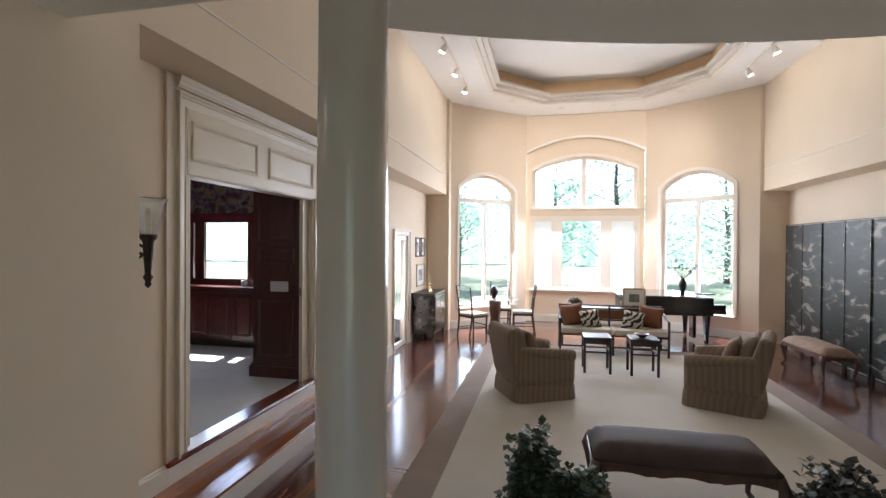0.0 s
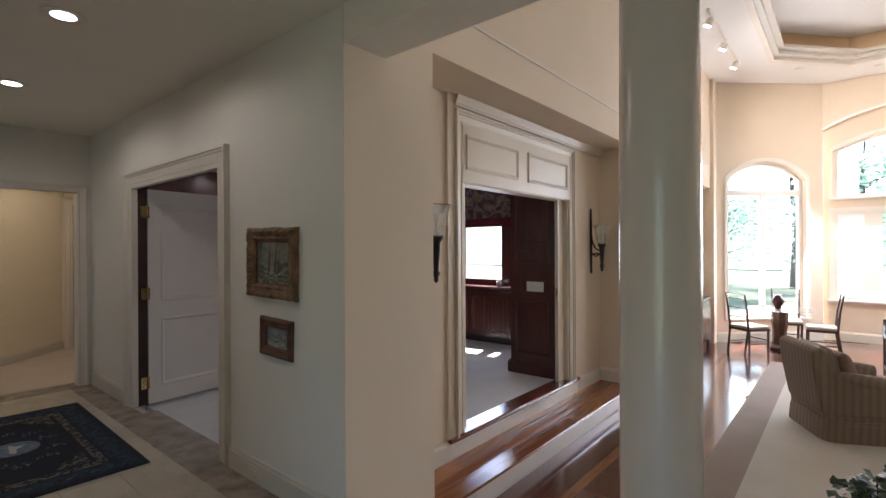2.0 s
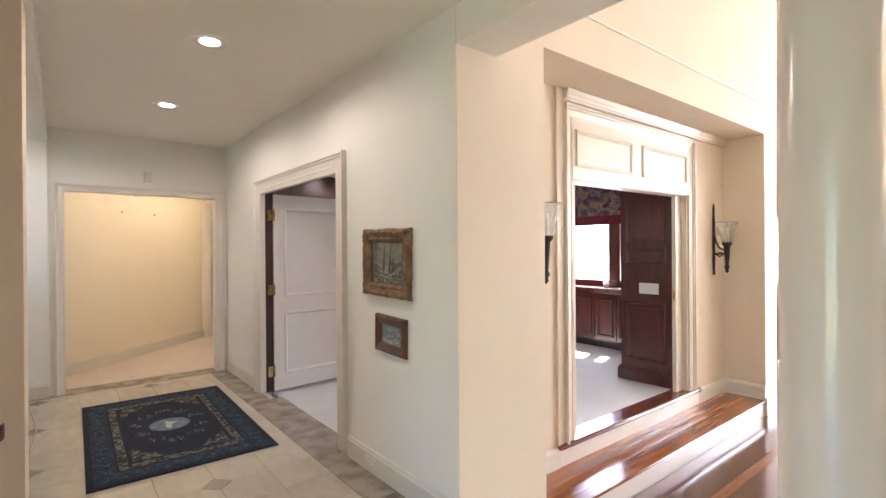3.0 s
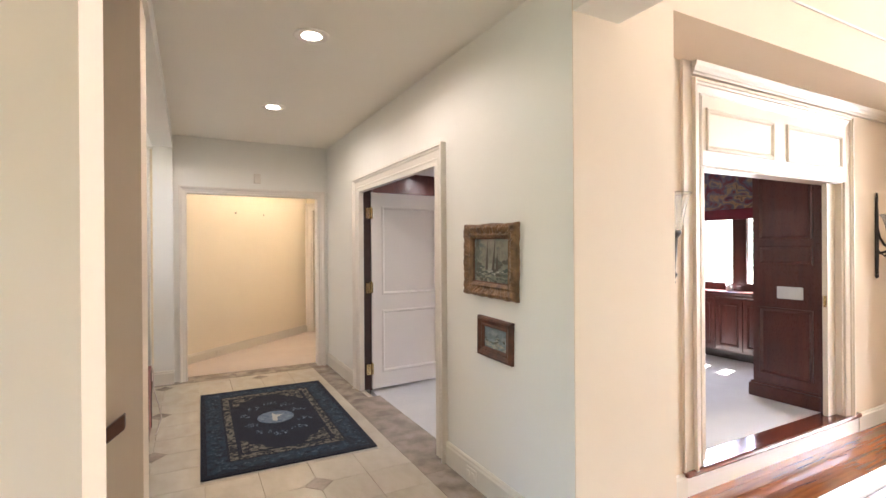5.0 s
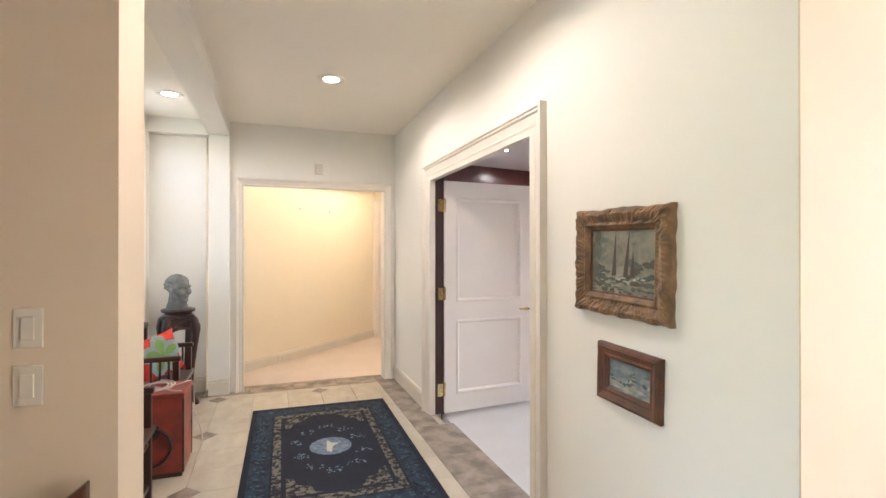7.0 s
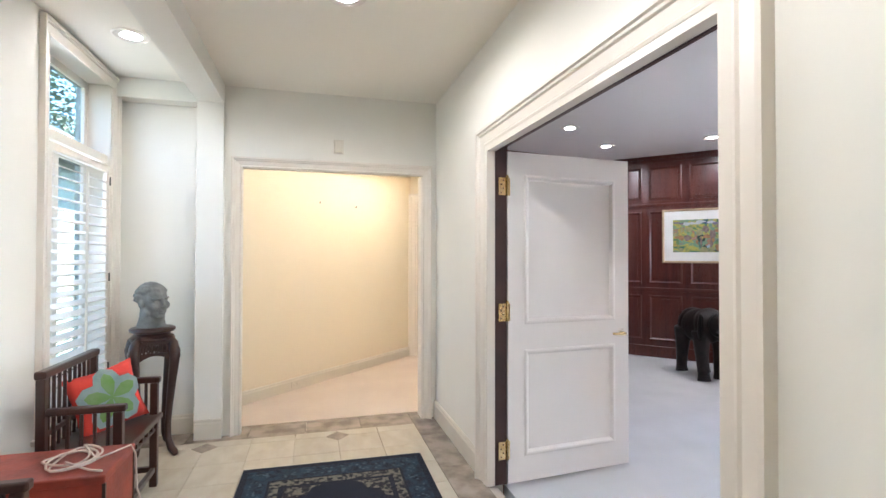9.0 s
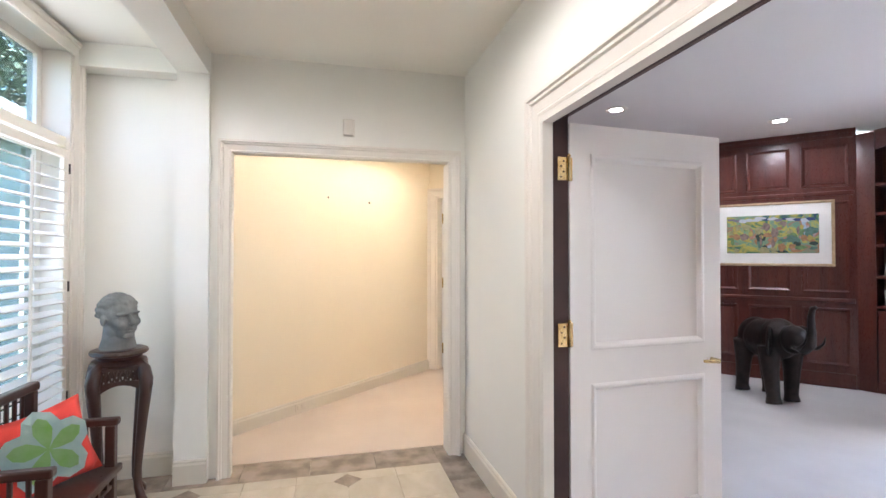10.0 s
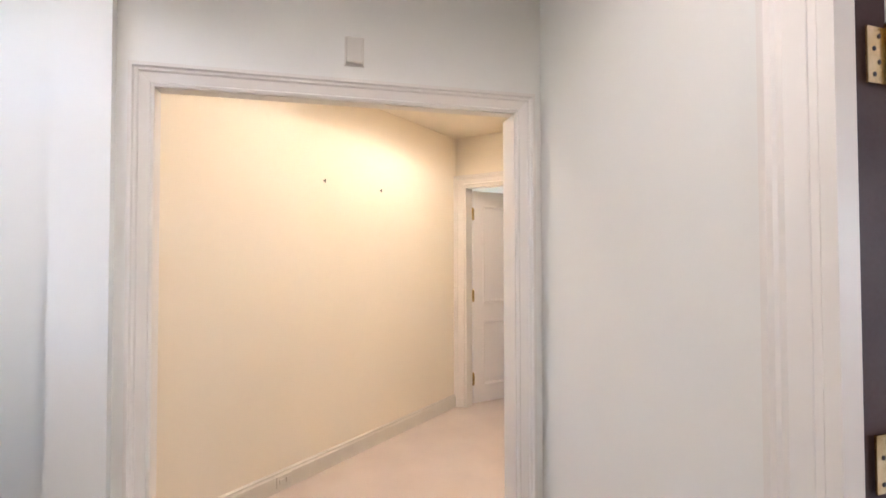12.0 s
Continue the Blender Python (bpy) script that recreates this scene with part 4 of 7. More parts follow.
def paint(name, *colors):
    return [material(name, c_, 0.55, second=tuple(v_ * 0.65 for v_ in c_), scale=45, bump=0.05, fine=200) for c_ in colors]


HAZE = paint("haze_paint", (0.20, 0.205, 0.16), (0.235, 0.22, 0.165), (0.17, 0.185, 0.15), (0.26, 0.24, 0.185))
GLOOM = paint("gloom_paint", (0.075, 0.10, 0.08), (0.105, 0.12, 0.09), (0.095, 0.085, 0.06), (0.125, 0.13, 0.10))
GLINT = paint("glint_paint", (0.46, 0.44, 0.37), (0.36, 0.35, 0.30))
dabs(pic, [(16, (-0.18, 0.18), (0.0, 0.12), (0.05, 0.09), (0.02, 0.04), HAZE), (7, (-0.19, -0.12), (-0.05, 0.12), (0.02, 0.04), (0.03, 0.05), GLOOM),
           (60, (-0.19, 0.19), (-0.13, -0.035), (0.012, 0.035), (0.004, 0.012), GLOOM), (9, (0.02, 0.19), (-0.045, 0.0), (0.02, 0.04), (0.008, 0.02), GLOOM[2:]), (14, (-0.12, 0.12), (-0.085, -0.045), (0.006, 0.02), (0.003, 0.006), GLINT), (4, (0.08, 0.18), (-0.12, -0.09), (0.02, 0.05), (0.006, 0.01), HAZE)], 0.186, 0.132, -0.0082)
for u, hh, lean in ((-0.045, 0.165, 0.012), (0.022, 0.175, 0.022), (0.06, 0.10, 0.006)):
    part("painted_sail", prism([(u - 0.010, -0.055), (u + 0.016, -0.055), (u + lean + 0.003, -0.055 + hh), (u + lean, -0.055 + hh)], -0.0100, -0.0092), SAIL, pic)
pic2 = carved_frame("painting", facing(-2.095, 1.66, 0) @ pose(0, 0, 0.945, 0, 1.5), 0.345, 0.235, 0.058, 0.03, GILT2, WINTER, "small winter landscape in a dark bronze frame", 0.001, None)
SKY_P = paint("cold_sky_paint", (0.20, 0.25, 0.26), (0.27, 0.31, 0.31), (0.14, 0.18, 0.19))
dabs(pic2, [(16, (-0.10, 0.10), (0.0, 0.05), (0.02, 0.05), (0.008, 0.02), SKY_P), (12, (-0.11, 0.11), (-0.03, 0.0), (0.006, 0.016), (0.003, 0.009), GLOOM), (14, (-0.11, 0.11), (-0.055, -0.03), (0.015, 0.04), (0.003, 0.009), GLINT), (6, (0.01, 0.06), (-0.03, 0.01), (0.008, 0.016), (0.002, 0.005), GLINT)], 0.112, 0.058, -0.0054)

# ---- blue hall rug ----
NAVY = material("navy_wool_pile", (0.003, 0.005, 0.015), 0.95, second=(0.006, 0.010, 0.024), scale=12, fine=500, bump=0.5)
BLUE = material("blue_wool_pile", (0.016, 0.036, 0.062), 0.95, second=(0.004, 0.009, 0.022), scale=22, fine=500, bump=0.5, spread=0.06)
TAN = material("tan_figured_wool", (0.17, 0.15, 0.115), 0.95, second=(0.012, 0.012, 0.02), scale=34, fine=500, bump=0.5, amount=0.6, spread=0.03)
PALE = material("pale_blue_wool", (0.22, 0.26, 0.30), 0.95, second=(0.09, 0.13, 0.19), scale=40, fine=500, bump=0.5, amount=0.6)
rug = thing("hall_rug", pose(-4.18, 0.757, 0.0, 0, 0, -1.0) @ Matrix.Diagonal((1.045, 1, 1, 1)), "navy blue oriental rug with a figured border on marble", "rug")


def mat_ring(u, v, iu, iv, z0, z1):
    return ring_slab([(-u, -v), (u, -v), (u, v), (-u, v)], [(-iu, -iv), (iu, -iv), (iu, iv), (-iu, iv)], z0, z1)


part("pile_edge", mat_ring(0.955, 0.585, 0.905, 0.545, 0.0, 0.011), NAVY, rug)
part("outer_border", mat_ring(0.905, 0.545, 0.76, 0.415, 0.0, 0.0115), BLUE, rug, "blue patterned border")
part("inner_border", mat_ring(0.745, 0.40, 0.675, 0.345, 0.0, 0.012), TAN, rug, "tan and black figured border")
part("border_line", mat_ring(0.76, 0.415, 0.745, 0.40, 0.0, 0.0117), NAVY, rug)
part("field", box(-0.675, -0.345, 0, 0.675, 0.345, 0.0115), NAVY, rug)
part("medallion", slab([(0.15 * math.cos(a), 0.15 * math.sin(a)) for a in [2 * math.pi * i / 32 for i in range(32)]], 0.0, 0.0135), PALE, rug, "pale round medallion")
part("medallion_figure", slab([(-0.10, -0.02), (0.09, -0.035), (0.11, 0.0), (0.02, 0.012), (-0.03, 0.06), (-0.045, 0.012)], 0.0, 0.0148), material("ivory_wool", (0.5, 0.48, 0.43), 0.95, fine=500, bump=0.4, scale=30), rug)
rng = random.Random(11)
for sx in (-1, 1):
    for sy in (-1, 1):
        part("corner_figure", slab([(sx * 0.645, sy * 0.315), (sx * 0.42, sy * 0.315), (sx * 0.44, sy * 0.27), (sx * 0.52, sy * 0.25), (sx * 0.55, sy * 0.17), (sx * 0.62, sy * 0.15), (sx * 0.645, sy * 0.10)], 0.0, 0.0128), TAN, rug)
bm = bmesh.new()
for cx, cy in ((-0.38, 0.0), (0.38, 0.0), (0.12, 0.22), (-0.12, 0.22), (0.12, -0.22), (-0.12, -0.22), (0.30, 0.14), (-0.30, -0.14), (-0.30, 0.14), (0.30, -0.14)):
    for k in range(12):
        a, b = cx + rng.uniform(-0.04, 0.04), cy + rng.uniform(-0.06, 0.06)
        pts = [(a + rng.uniform(0.003, 0.010) * math.cos(2 * math.pi * i / 6), b + rng.uniform(0.003, 0.012) * math.sin(2 * math.pi * i / 6)) for i in range(6)]
        lo = [bm.verts.new((x, y, 0.011)) for x, y in pts]
        hi = [bm.verts.new((x, y, 0.0126)) for x, y in pts]
        bm.faces.new(hi)
        for i in range(6):
            bm.faces.new((lo[i], lo[(i + 1) % 6], hi[(i + 1) % 6], hi[i]))
part("woven_sprays", bm, PALE, rug)["kind"] = "stuff"
bm = bmesh.new()
for k in range(46):
    side = k % 2
    if k < 30:
        cx, cy = -0.84 + 1.68 * (k // 2) / 14, (0.48 if side else -0.48)
    else:
        cx, cy = (0.832 if side else -0.832), -0.40 + 0.80 * ((k - 30) // 2) / 7
    for q in range(7):
        a, b = cx + rng.uniform(-0.04, 0.04), cy + rng.uniform(-0.035, 0.035)
        pts = [(a + rng.uniform(0.004, 0.013) * math.cos(2 * math.pi * i / 6), b + rng.uniform(0.004, 0.013) * math.sin(2 * math.pi * i / 6)) for i in range(6)]
        lo = [bm.verts.new((x, y, 0.011)) for x, y in pts]
        hi = [bm.verts.new((x, y, 0.0124)) for x, y in pts]
        bm.faces.new(hi)
        for i in range(6):
            bm.faces.new((lo[i], lo[(i + 1) % 6], hi[(i + 1) % 6], hi[i]))
part("border_blossoms", bm, material("dusty_blue_wool", (0.075, 0.11, 0.14), 0.95, second=(0.03, 0.05, 0.07), scale=40, fine=500, bump=0.5), rug)["kind"] = "stuff"
for s in (-1, 1):
    bm = bmesh.new()
    for i in range(110):
        y = -0.58 + i * 1.16 / 109
        bx(bm, s * 0.955, y - 0.003, 0.0, s * (0.975 + 0.01 * rng.random()), y + 0.003, 0.004)
    part("fringe", bm, MATS["ivory_wool"], rug, "short pale fringe")


# ---- chairs, chest, stand and bust in the window bay ----
def chinese_armchair(m, label):
    """Low square armchair with spindle back and arms; origin on the floor at its middle, front towards +y."""
    c = thing("armchair_spindle", m, label, "chair", "spindle armchairs in the bay")
    W, D, S, A, B = 0.28, 0.185, 0.44, 0.63, 0.81
    part("seat", box(-W - 0.035, -D - 0.01, S - 0.035, W + 0.035, D + 0.015, S), ROSEWOOD, c, bevel=0.008)
    for sx in (-1, 1):
        part("leg", box(sx * W - 0.02, D - 0.045, 0, sx * W + 0.02, D - 0.003, A), ROSEWOOD, c, bevel=0.005)
        part("leg", box(sx * W - 0.02, -D, 0, sx * W + 0.02, -D + 0.04, B), ROSEWOOD, c, bevel=0.005)
        part("arm_rail", box(sx * W - 0.022, -D + 0.04, A, sx * W + 0.022, D + 0.01, A + 0.035), ROSEWOOD, c, bevel=0.008)
        for i in range(5):
            y = -D + 0.07 + i * (2 * D - 0.14) / 4
            part("spindle", tube([(sx * W, y, S), (sx * W, y, A)], 0.009, 6), ROSEWOOD, c)
        part("side_stretcher", box(sx * W - 0.012, -D + 0.04, 0.09, sx * W + 0.012, D - 0.045, 0.12), ROSEWOOD, c)
        part("side_apron", box(sx * W - 0.012, -D + 0.04, S - 0.10, sx * W + 0.012, D - 0.045, S - 0.035), ROSEWOOD, c)
    part("back_rail", box(-W - 0.03, -D - 0.005, B, W + 0.03, -D + 0.045, B + 0.04), ROSEWOOD, c, bevel=0.01)
    part("back_rail", box(-W, -D + 0.005, 0.52, W, -D + 0.03, 0.545), ROSEWOOD, c)
    for i in range(9):
        x = -W + 0.06 + i * (2 * W - 0.12) / 8
        part("spindle", tube([(x, -D + 0.018, S), (x, -D + 0.018, B)], 0.009, 6), ROSEWOOD, c)
    bm = box(-W + 0.02, D - 0.03, S - 0.10, W - 0.02, D - 0.012, S - 0.085)
    bx(bm, -W + 0.02, D - 0.03, S - 0.06, W - 0.02, D - 0.012, S - 0.035)
    for i in range(6):
        x = -W + 0.06 + i * (2 * W - 0.12) / 5
        bx(bm, x - 0.012, D - 0.03, S - 0.085, x + 0.012, D - 0.012, S - 0.06)
    part("front_apron", bm, ROSEWOOD, c)
    part("front_stretcher", box(-W + 0.02, D - 0.035, 0.09, W - 0.02, D - 0.012, 0.12), ROSEWOOD, c)
    return c


chinese_armchair(pose(-4.845, -0.475, 0, 0, 0, 0), "dark rosewood armchair with spindle back and a bright cushion")
chinese_armchair(pose(-3.44, -0.475, 0, 0, 0, 0), "dark rosewood armchair with spindle back beside the red chest")


def cushion_mesh(w, h, d, n=10, seed=1):
    rng_ = random.Random(seed)
    bm = bmesh.new()
    grid = {}
    for s in (-1, 1):
        for i in range(n + 1):
            for j in range(n + 1):
                u, v = 2 * i / n - 1, 2 * j / n - 1
                edge = max(0.0, (1 - u ** 4) * (1 - v ** 4)) ** 0.6
                if s == 1 and edge < 1e-6:
                    grid[s, i, j] = grid[-1, i, j]
                    continue
                pinch = 1 - 0.10 * (1 - abs(u) ** 2) * abs(v) ** 3 - 0.10 * (1 - abs(v) ** 2) * abs(u) ** 3
                grid[s, i, j] = bm.verts.new((u * w / 2 * pinch, s * d / 2 * edge * (1 + 0.06 * rng_.uniform(-1, 1)), v * h / 2 * pinch))
    for s in (-1, 1):
        for i in range(n):
            for j in range(n):
                q = [grid[s, i, j], grid[s, i + 1, j], grid[s, i + 1, j + 1], grid[s, i, j + 1]]
                bm.faces.new(q if s < 0 else q[::-1])
    return bm


RED = material("red_orange_cotton", (0.66, 0.055, 0.035), 0.85, second=(0.55, 0.04, 0.03), scale=12, fine=400, bump=0.2)
LEAF_GREEN = material("light_green_applique", (0.24, 0.45, 0.10), 0.85, second=(0.33, 0.50, 0.22), scale=14, fine=400, bump=0.2)
LEAF_BLUE = material("grey_blue_applique", (0.36, 0.49, 0.50), 0.85, second=(0.45, 0.57, 0.52), scale=14, fine=400, bump=0.2)
cu = thing("cushion", pose(-4.94, -0.50, 0.60, 0, 0, -42) @ pose(0, 0, 0, 16, 10, 0), "red cushion with a large green and blue flower", "cushion")
part("cover", cushion_mesh(0.46, 0.44, 0.13), RED, cu, smooth=True)
cu.scale = (0.80, 0.80, 0.80)
for k in range(5):
    a = radians(90 + 72 * k)
    prof = [(-0.005, 0.0), (0.05, 0.05), (0.12, 0.088), (0.18, 0.065), (0.213, 0.0), (0.18, -0.065), (0.12, -0.088), (0.05, -0.05)]
    for mat, sc, lift in ((LEAF_BLUE, 1.0, 0.0), (LEAF_GREEN, 0.80, 0.003)):
        bm = bmesh.new()
        pts = [((0.01 + (r - 0.01) * sc) if sc < 1 else r, t_ * (0.5 if sc < 1 else 1.0)) for r, t_ in prof]
        mid = sum(p[0] for p in pts) / len(pts)
        rows = []
        for f in (1.0, 0.55, 0.02):
            row = []
            for r, t_ in pts:
                rr_, tt = mid + (r - mid) * f, t_ * f
                x, z = rr_ * math.cos(a) - tt * math.sin(a), rr_ * math.sin(a) + tt * math.cos(a)
                u, v = x / 0.23, z / 0.22
                e = max(0.0, (1 - u ** 4) * (1 - v ** 4)) ** 0.6
                row.append(bm.verts.new((x, 0.065 * e + 0.008 + lift, z)))
            rows.append(row)
        for r0, r1 in zip(rows, rows[1:]):
            for i in range(len(pts)):
                j = (i + 1) % len(pts)
                bm.faces.new((r0[i], r0[j], r1[j], r1[i]))
        bm.faces.new(rows[-1])
        bmesh.ops.solidify(bm, geom=bm.faces, thickness=0.003)
        part("petal", bm, mat, cu, smooth=False)

# red lacquer chest with iron rings and a white cable on it
LACQUER = material("worn_red_lacquer", (0.30, 0.045, 0.025), 0.45, second=(0.12, 0.025, 0.018), scale=7, fine=60, bump=0.12, amount=0.45, spread=0.08)
ch = thing("chest", pose(-4.19, -0.46, 0), "worn red lacquer chest with dark edges and ring handles", "chest")
part("body", box(-0.16, -0.28, 0.03, 0.16, 0.28, 0.50), LACQUER, ch, bevel=0.006)
part("lid", box(-0.172, -0.292, 0.50, 0.172, 0.285, 0.535), LACQUER, ch, bevel=0.006)
part("plinth", box(-0.15, -0.27, 0.0, 0.15, 0.27, 0.03), ROSEWOOD, ch)
for sx in (-1, 1):
    for sy in (-1, 1):
        part("edge_band", box(sx * 0.158 - 0.006, sy * 0.278 - 0.006, 0.03, sx * 0.158 + 0.006, sy * 0.278 + 0.006, 0.50), BLACK_WOOD, ch)
for m in (pose(0.160, 0.095, 0.30, 0, 0, 90),):
    h = part("handle_plate", lathe([(0.055, 0), (0.055, 0.006), (0.03, 0.012), (0.01, 0.02)], 24), IRON, ch, m=m @ pose(0, 0, 0, 90))
    part("ring_handle", tube([(0.118 * math.cos(a), 0.118 * math.sin(a) - 0.09, 0.024) for a in [2 * math.pi * i / 24 for i in range(25)]], 0.010, 8), IRON, h, smooth=True)
CABLE = material("pale_cable", (0.55, 0.47, 0.40), 0.5, scale=4, bump=0)
cb = thing("cable", pose(-4.19, -0.36, 0.537), "loosely coiled pale cable on the red chest", "cable")
pts = [(0.10 * math.cos(a) * (1 + 0.35 * math.sin(a * 0.37)), 0.08 * math.sin(a) * (1 + 0.3 * math.cos(a * 0.61)), 0.006 + 0.004 * (a / 6.3) + 0.004 * math.sin(a * 2.3)) for a in [i * 0.35 for i in range(64)]]
pts += [(0.02, 0.10, 0.01), (-0.08, 0.15, 0.006), (-0.13, 0.178, 0.004), (-0.14, 0.195, -0.04), (-0.145, 0.20, -0.2), (-0.16, 0.235, -0.34), (-0.17, 0.25, -0.44), (-0.11, 0.225, -0.525), (-0.03, 0.215, -0.53)]
part("cord", tube(pts, 0.0045, 6), CABLE, cb, smooth=True)
pts2 = [(0.05, 0.0, 0.02), (0.09, 0.06, 0.012), (0.12, 0.11, 0.006), (0.145, 0.165, 0.006)]
part("cord_end", tube(pts2, 0.0045, 6), CABLE, cb, smooth=True)

# carved plant stand
st = thing("plant_stand", pose(-5.675, -0.485, 0, 0, 0, 22), "tall carved dark rosewood plant stand with curved legs", "stand")
part("top", lathe([(0.12, 0.862), (0.138, 0.868), (0.146, 0.880), (0.142, 0.893), (0.125, 0.900)], 40), ROSEWOOD, st)
part("neck", lathe([(0.135, 0.835), (0.112, 0.845), (0.118, 0.862)], 40), ROSEWOOD, st)
part("shoulder", lathe([(0.125, 0.80), (0.140, 0.81), (0.142, 0.822), (0.13, 0.836)], 40), ROSEWOOD, st)
for k in range(4):
    a = math.pi / 4 + math.pi / 2 * k
    rr = [(0.128, 0.825), (0.160, 0.79), (0.176, 0.73), (0.172, 0.66), (0.155, 0.52), (0.138, 0.36), (0.126, 0.22), (0.128, 0.12), (0.152, 0.05), (0.180, 0.022), (0.190, 0.0)]
    part("leg", tube([(r * math.cos(a), r * math.sin(a), z) for r, z in rr], [0.024, 0.034, 0.037, 0.033, 0.028, 0.024, 0.021, 0.022, 0.026, 0.024, 0.018], 10), ROSEWOOD, st, smooth=True)
    part("leg_carving", tube([((r + 0.026) * math.cos(a), (r + 0.026) * math.sin(a), z) for r, z in ((0.150, 0.80), (0.172, 0.75), (0.178, 0.70), (0.168, 0.63))], [0.008, 0.014, 0.013, 0.004], 8), ROSEWOOD, st, smooth=True)
    m = pose(0, 0, 0, 0, 0, 90 * k) @ pose(0.118, 0, 0, 0, 0, 90)
    arc = [(-0.118 + 0.236 * i / 16, 0.640 + 0.070 * math.sin(math.pi * i / 16) ** 0.7) for i in range(17)]
    ap = part("carved_apron", prism([*arc, *[(u, z + 0.022 + 0.05 * abs(u / 0.118) ** 2) for u, z in arc[::-1]]], -0.009, 0.009, m), ROSEWOOD, st, "pierced carved apron")
    part("apron_rail", prism([(-0.112, 0.79), (0.112, 0.79), (0.112, 0.812), (-0.112, 0.812)], -0.010, 0.010, m), ROSEWOOD, ap)
    bm = bmesh.new()
    for i in range(7):
        u = -0.075 + 0.025 * i
        tube([m @ Vector((u - 0.012, 0, 0.722)), m @ Vector((u + 0.004 * (-1) ** i, 0, 0.768)), m @ Vector((u + 0.012, 0, 0.795))], [0.006, 0.008, 0.005], 6, bm)
        tube([m @ Vector((u + 0.012, 0, 0.720)), m @ Vector((u, 0, 0.760)), m @ Vector((u - 0.012, 0, 0.795))], [0.005, 0.007, 0.005], 6, bm)
    part("fretwork", bm, ROSEWOOD, ap)


def fused(name, bm, mat, voxel, smoothing, m):
    """Overlapping lumps melted into one closed skin."""
    ob = part(name, bm, mat, smooth=True)
    mod = ob.modifiers.new("melt", "REMESH")
    mod.mode, mod.voxel_size, mod.use_smooth_shade = "VOXEL", voxel, True
    mod = ob.modifiers.new("soften", "SMOOTH")
    mod.factor, mod.iterations = 0.5, smoothing
    me = bpy.data.meshes.new_from_object(ob.evaluated_get(bpy.context.evaluated_depsgraph_get()))
    ob.modifiers.clear()
    ob.data = me
    if not me.materials:
        me.materials.append(mat)
    ob.matrix_world = m
    return ob


def blob(bm, c, r, rot=(0, 0, 0)):
    bmesh.ops.create_uvsphere(bm, u_segments=20, v_segments=14, radius=1.0, matrix=pose(*c, *rot) @ Matrix.Diagonal((*r, 1)))


# stone head, one plain shape; face towards +x
STONE = material("weathered_grey_green_stone", (0.25, 0.255, 0.24), 0.85, second=(0.15, 0.155, 0.145), scale=14, fine=120, bump=0.25, amount=0.5)
bm = bmesh.new()
tube([(-0.020, 0, -0.002), (-0.018, 0, 0.03), (-0.012, 0, 0.08), (-0.005, 0, 0.15)], [0.080, 0.076, 0.068, 0.064], 28, bm)
blob(bm, (-0.014, 0, 0.225), (0.098, 0.079, 0.080))
blob(bm, (0.030, 0, 0.186), (0.066, 0.062, 0.092))
blob(bm, (0.034, 0, 0.136), (0.054, 0.050, 0.046))
blob(bm, (0.074, 0, 0.106), (0.022, 0.026, 0.018))
tube([(0.090, 0, 0.222), (0.103, 0, 0.200), (0.116, 0, 0.174), (0.100, 0, 0.166)], [0.009, 0.009, 0.013, 0.010], 12, bm)
for s in (-1, 1):
    blob(bm, (0.107, s * 0.011, 0.170), (0.009, 0.007, 0.006))
    blob(bm, (0.083, s * 0.031, 0.219), (0.014, 0.026, 0.008), (0, 0, s * 22))
    blob(bm, (0.068, s * 0.036, 0.174), (0.024, 0.024, 0.026))
    blob(bm, (0.074, s * 0.031, 0.202), (0.013, 0.015, 0.009), (0, 0, s * 22))
    blob(bm, (0.004, s * 0.076, 0.188), (0.018, 0.010, 0.028))
    blob(bm, (0.010, s * 0.050, 0.140), (0.040, 0.018, 0.030), (0, 20, 0))
blob(bm, (0.091, 0, 0.1445), (0.010, 0.020, 0.0045))
blob(bm, (0.089, 0, 0.1335), (0.010, 0.017, 0.005))
rng = random.Random(31)
for el, az0, step, size in ((-12, 100, 17, 0.017), (8, 82, 16, 0.018), (28, 66, 15, 0.019), (40, 0, 18, 0.017), (54, 0, 20, 0.018), (70, 0, 32, 0.020), (88, 0, 180, 0.022)):
    az = az0
    while az <= 360 - az0 if az0 else az < 360:
        e, a = radians(el + rng.uniform(-3, 3)), radians(az + rng.uniform(-3, 3))
        c = (-0.012 + 0.090 * math.cos(e) * math.cos(a), 0.073 * math.cos(e) * math.sin(a), 0.222 + 0.075 * math.sin(e))
        blob(bm, c, (size * rng.uniform(0.8, 1.1), size * rng.uniform(0.8, 1.1), size * 0.75), (rng.uniform(-30, 30), rng.uniform(-30, 30), az))
        az += step
head = fused("stone_head", bm, STONE, 0.0042, 3, pose(-5.67, -0.48, 0.90, 0, 0, 50) @ pose(0, 0, 0, 4, 3, 0) @ Matrix.Diagonal((1.14, 1.18, 1.02, 1)))
for v in head.data.vertices:
    x, y, z = v.co
    v.co.z = z * 0.078 / 0.106 if z < 0.106 else 0.078 + (z - 0.106) * 1.15
    if x > 0.03:
        pit = 0.011 * math.exp(-((abs(y) - 0.027) / 0.014) ** 2 - ((z - 0.2095) / 0.006) ** 2) + 0.008 * math.exp(-((abs(y) - 0.015) / 0.008) ** 2 - ((z - 0.203) / 0.012) ** 2)
        pit += 0.006 * math.exp(-(y / 0.018) ** 2 - ((z - 0.139) / 0.0022) ** 2) + 0.004 * math.exp(-(y / 0.02) ** 2 - ((z - 0.1225) / 0.005) ** 2)
        v.co.x -= pit
tagged(head, "grey weathered classical stone head on the carved stand", "sculpture")


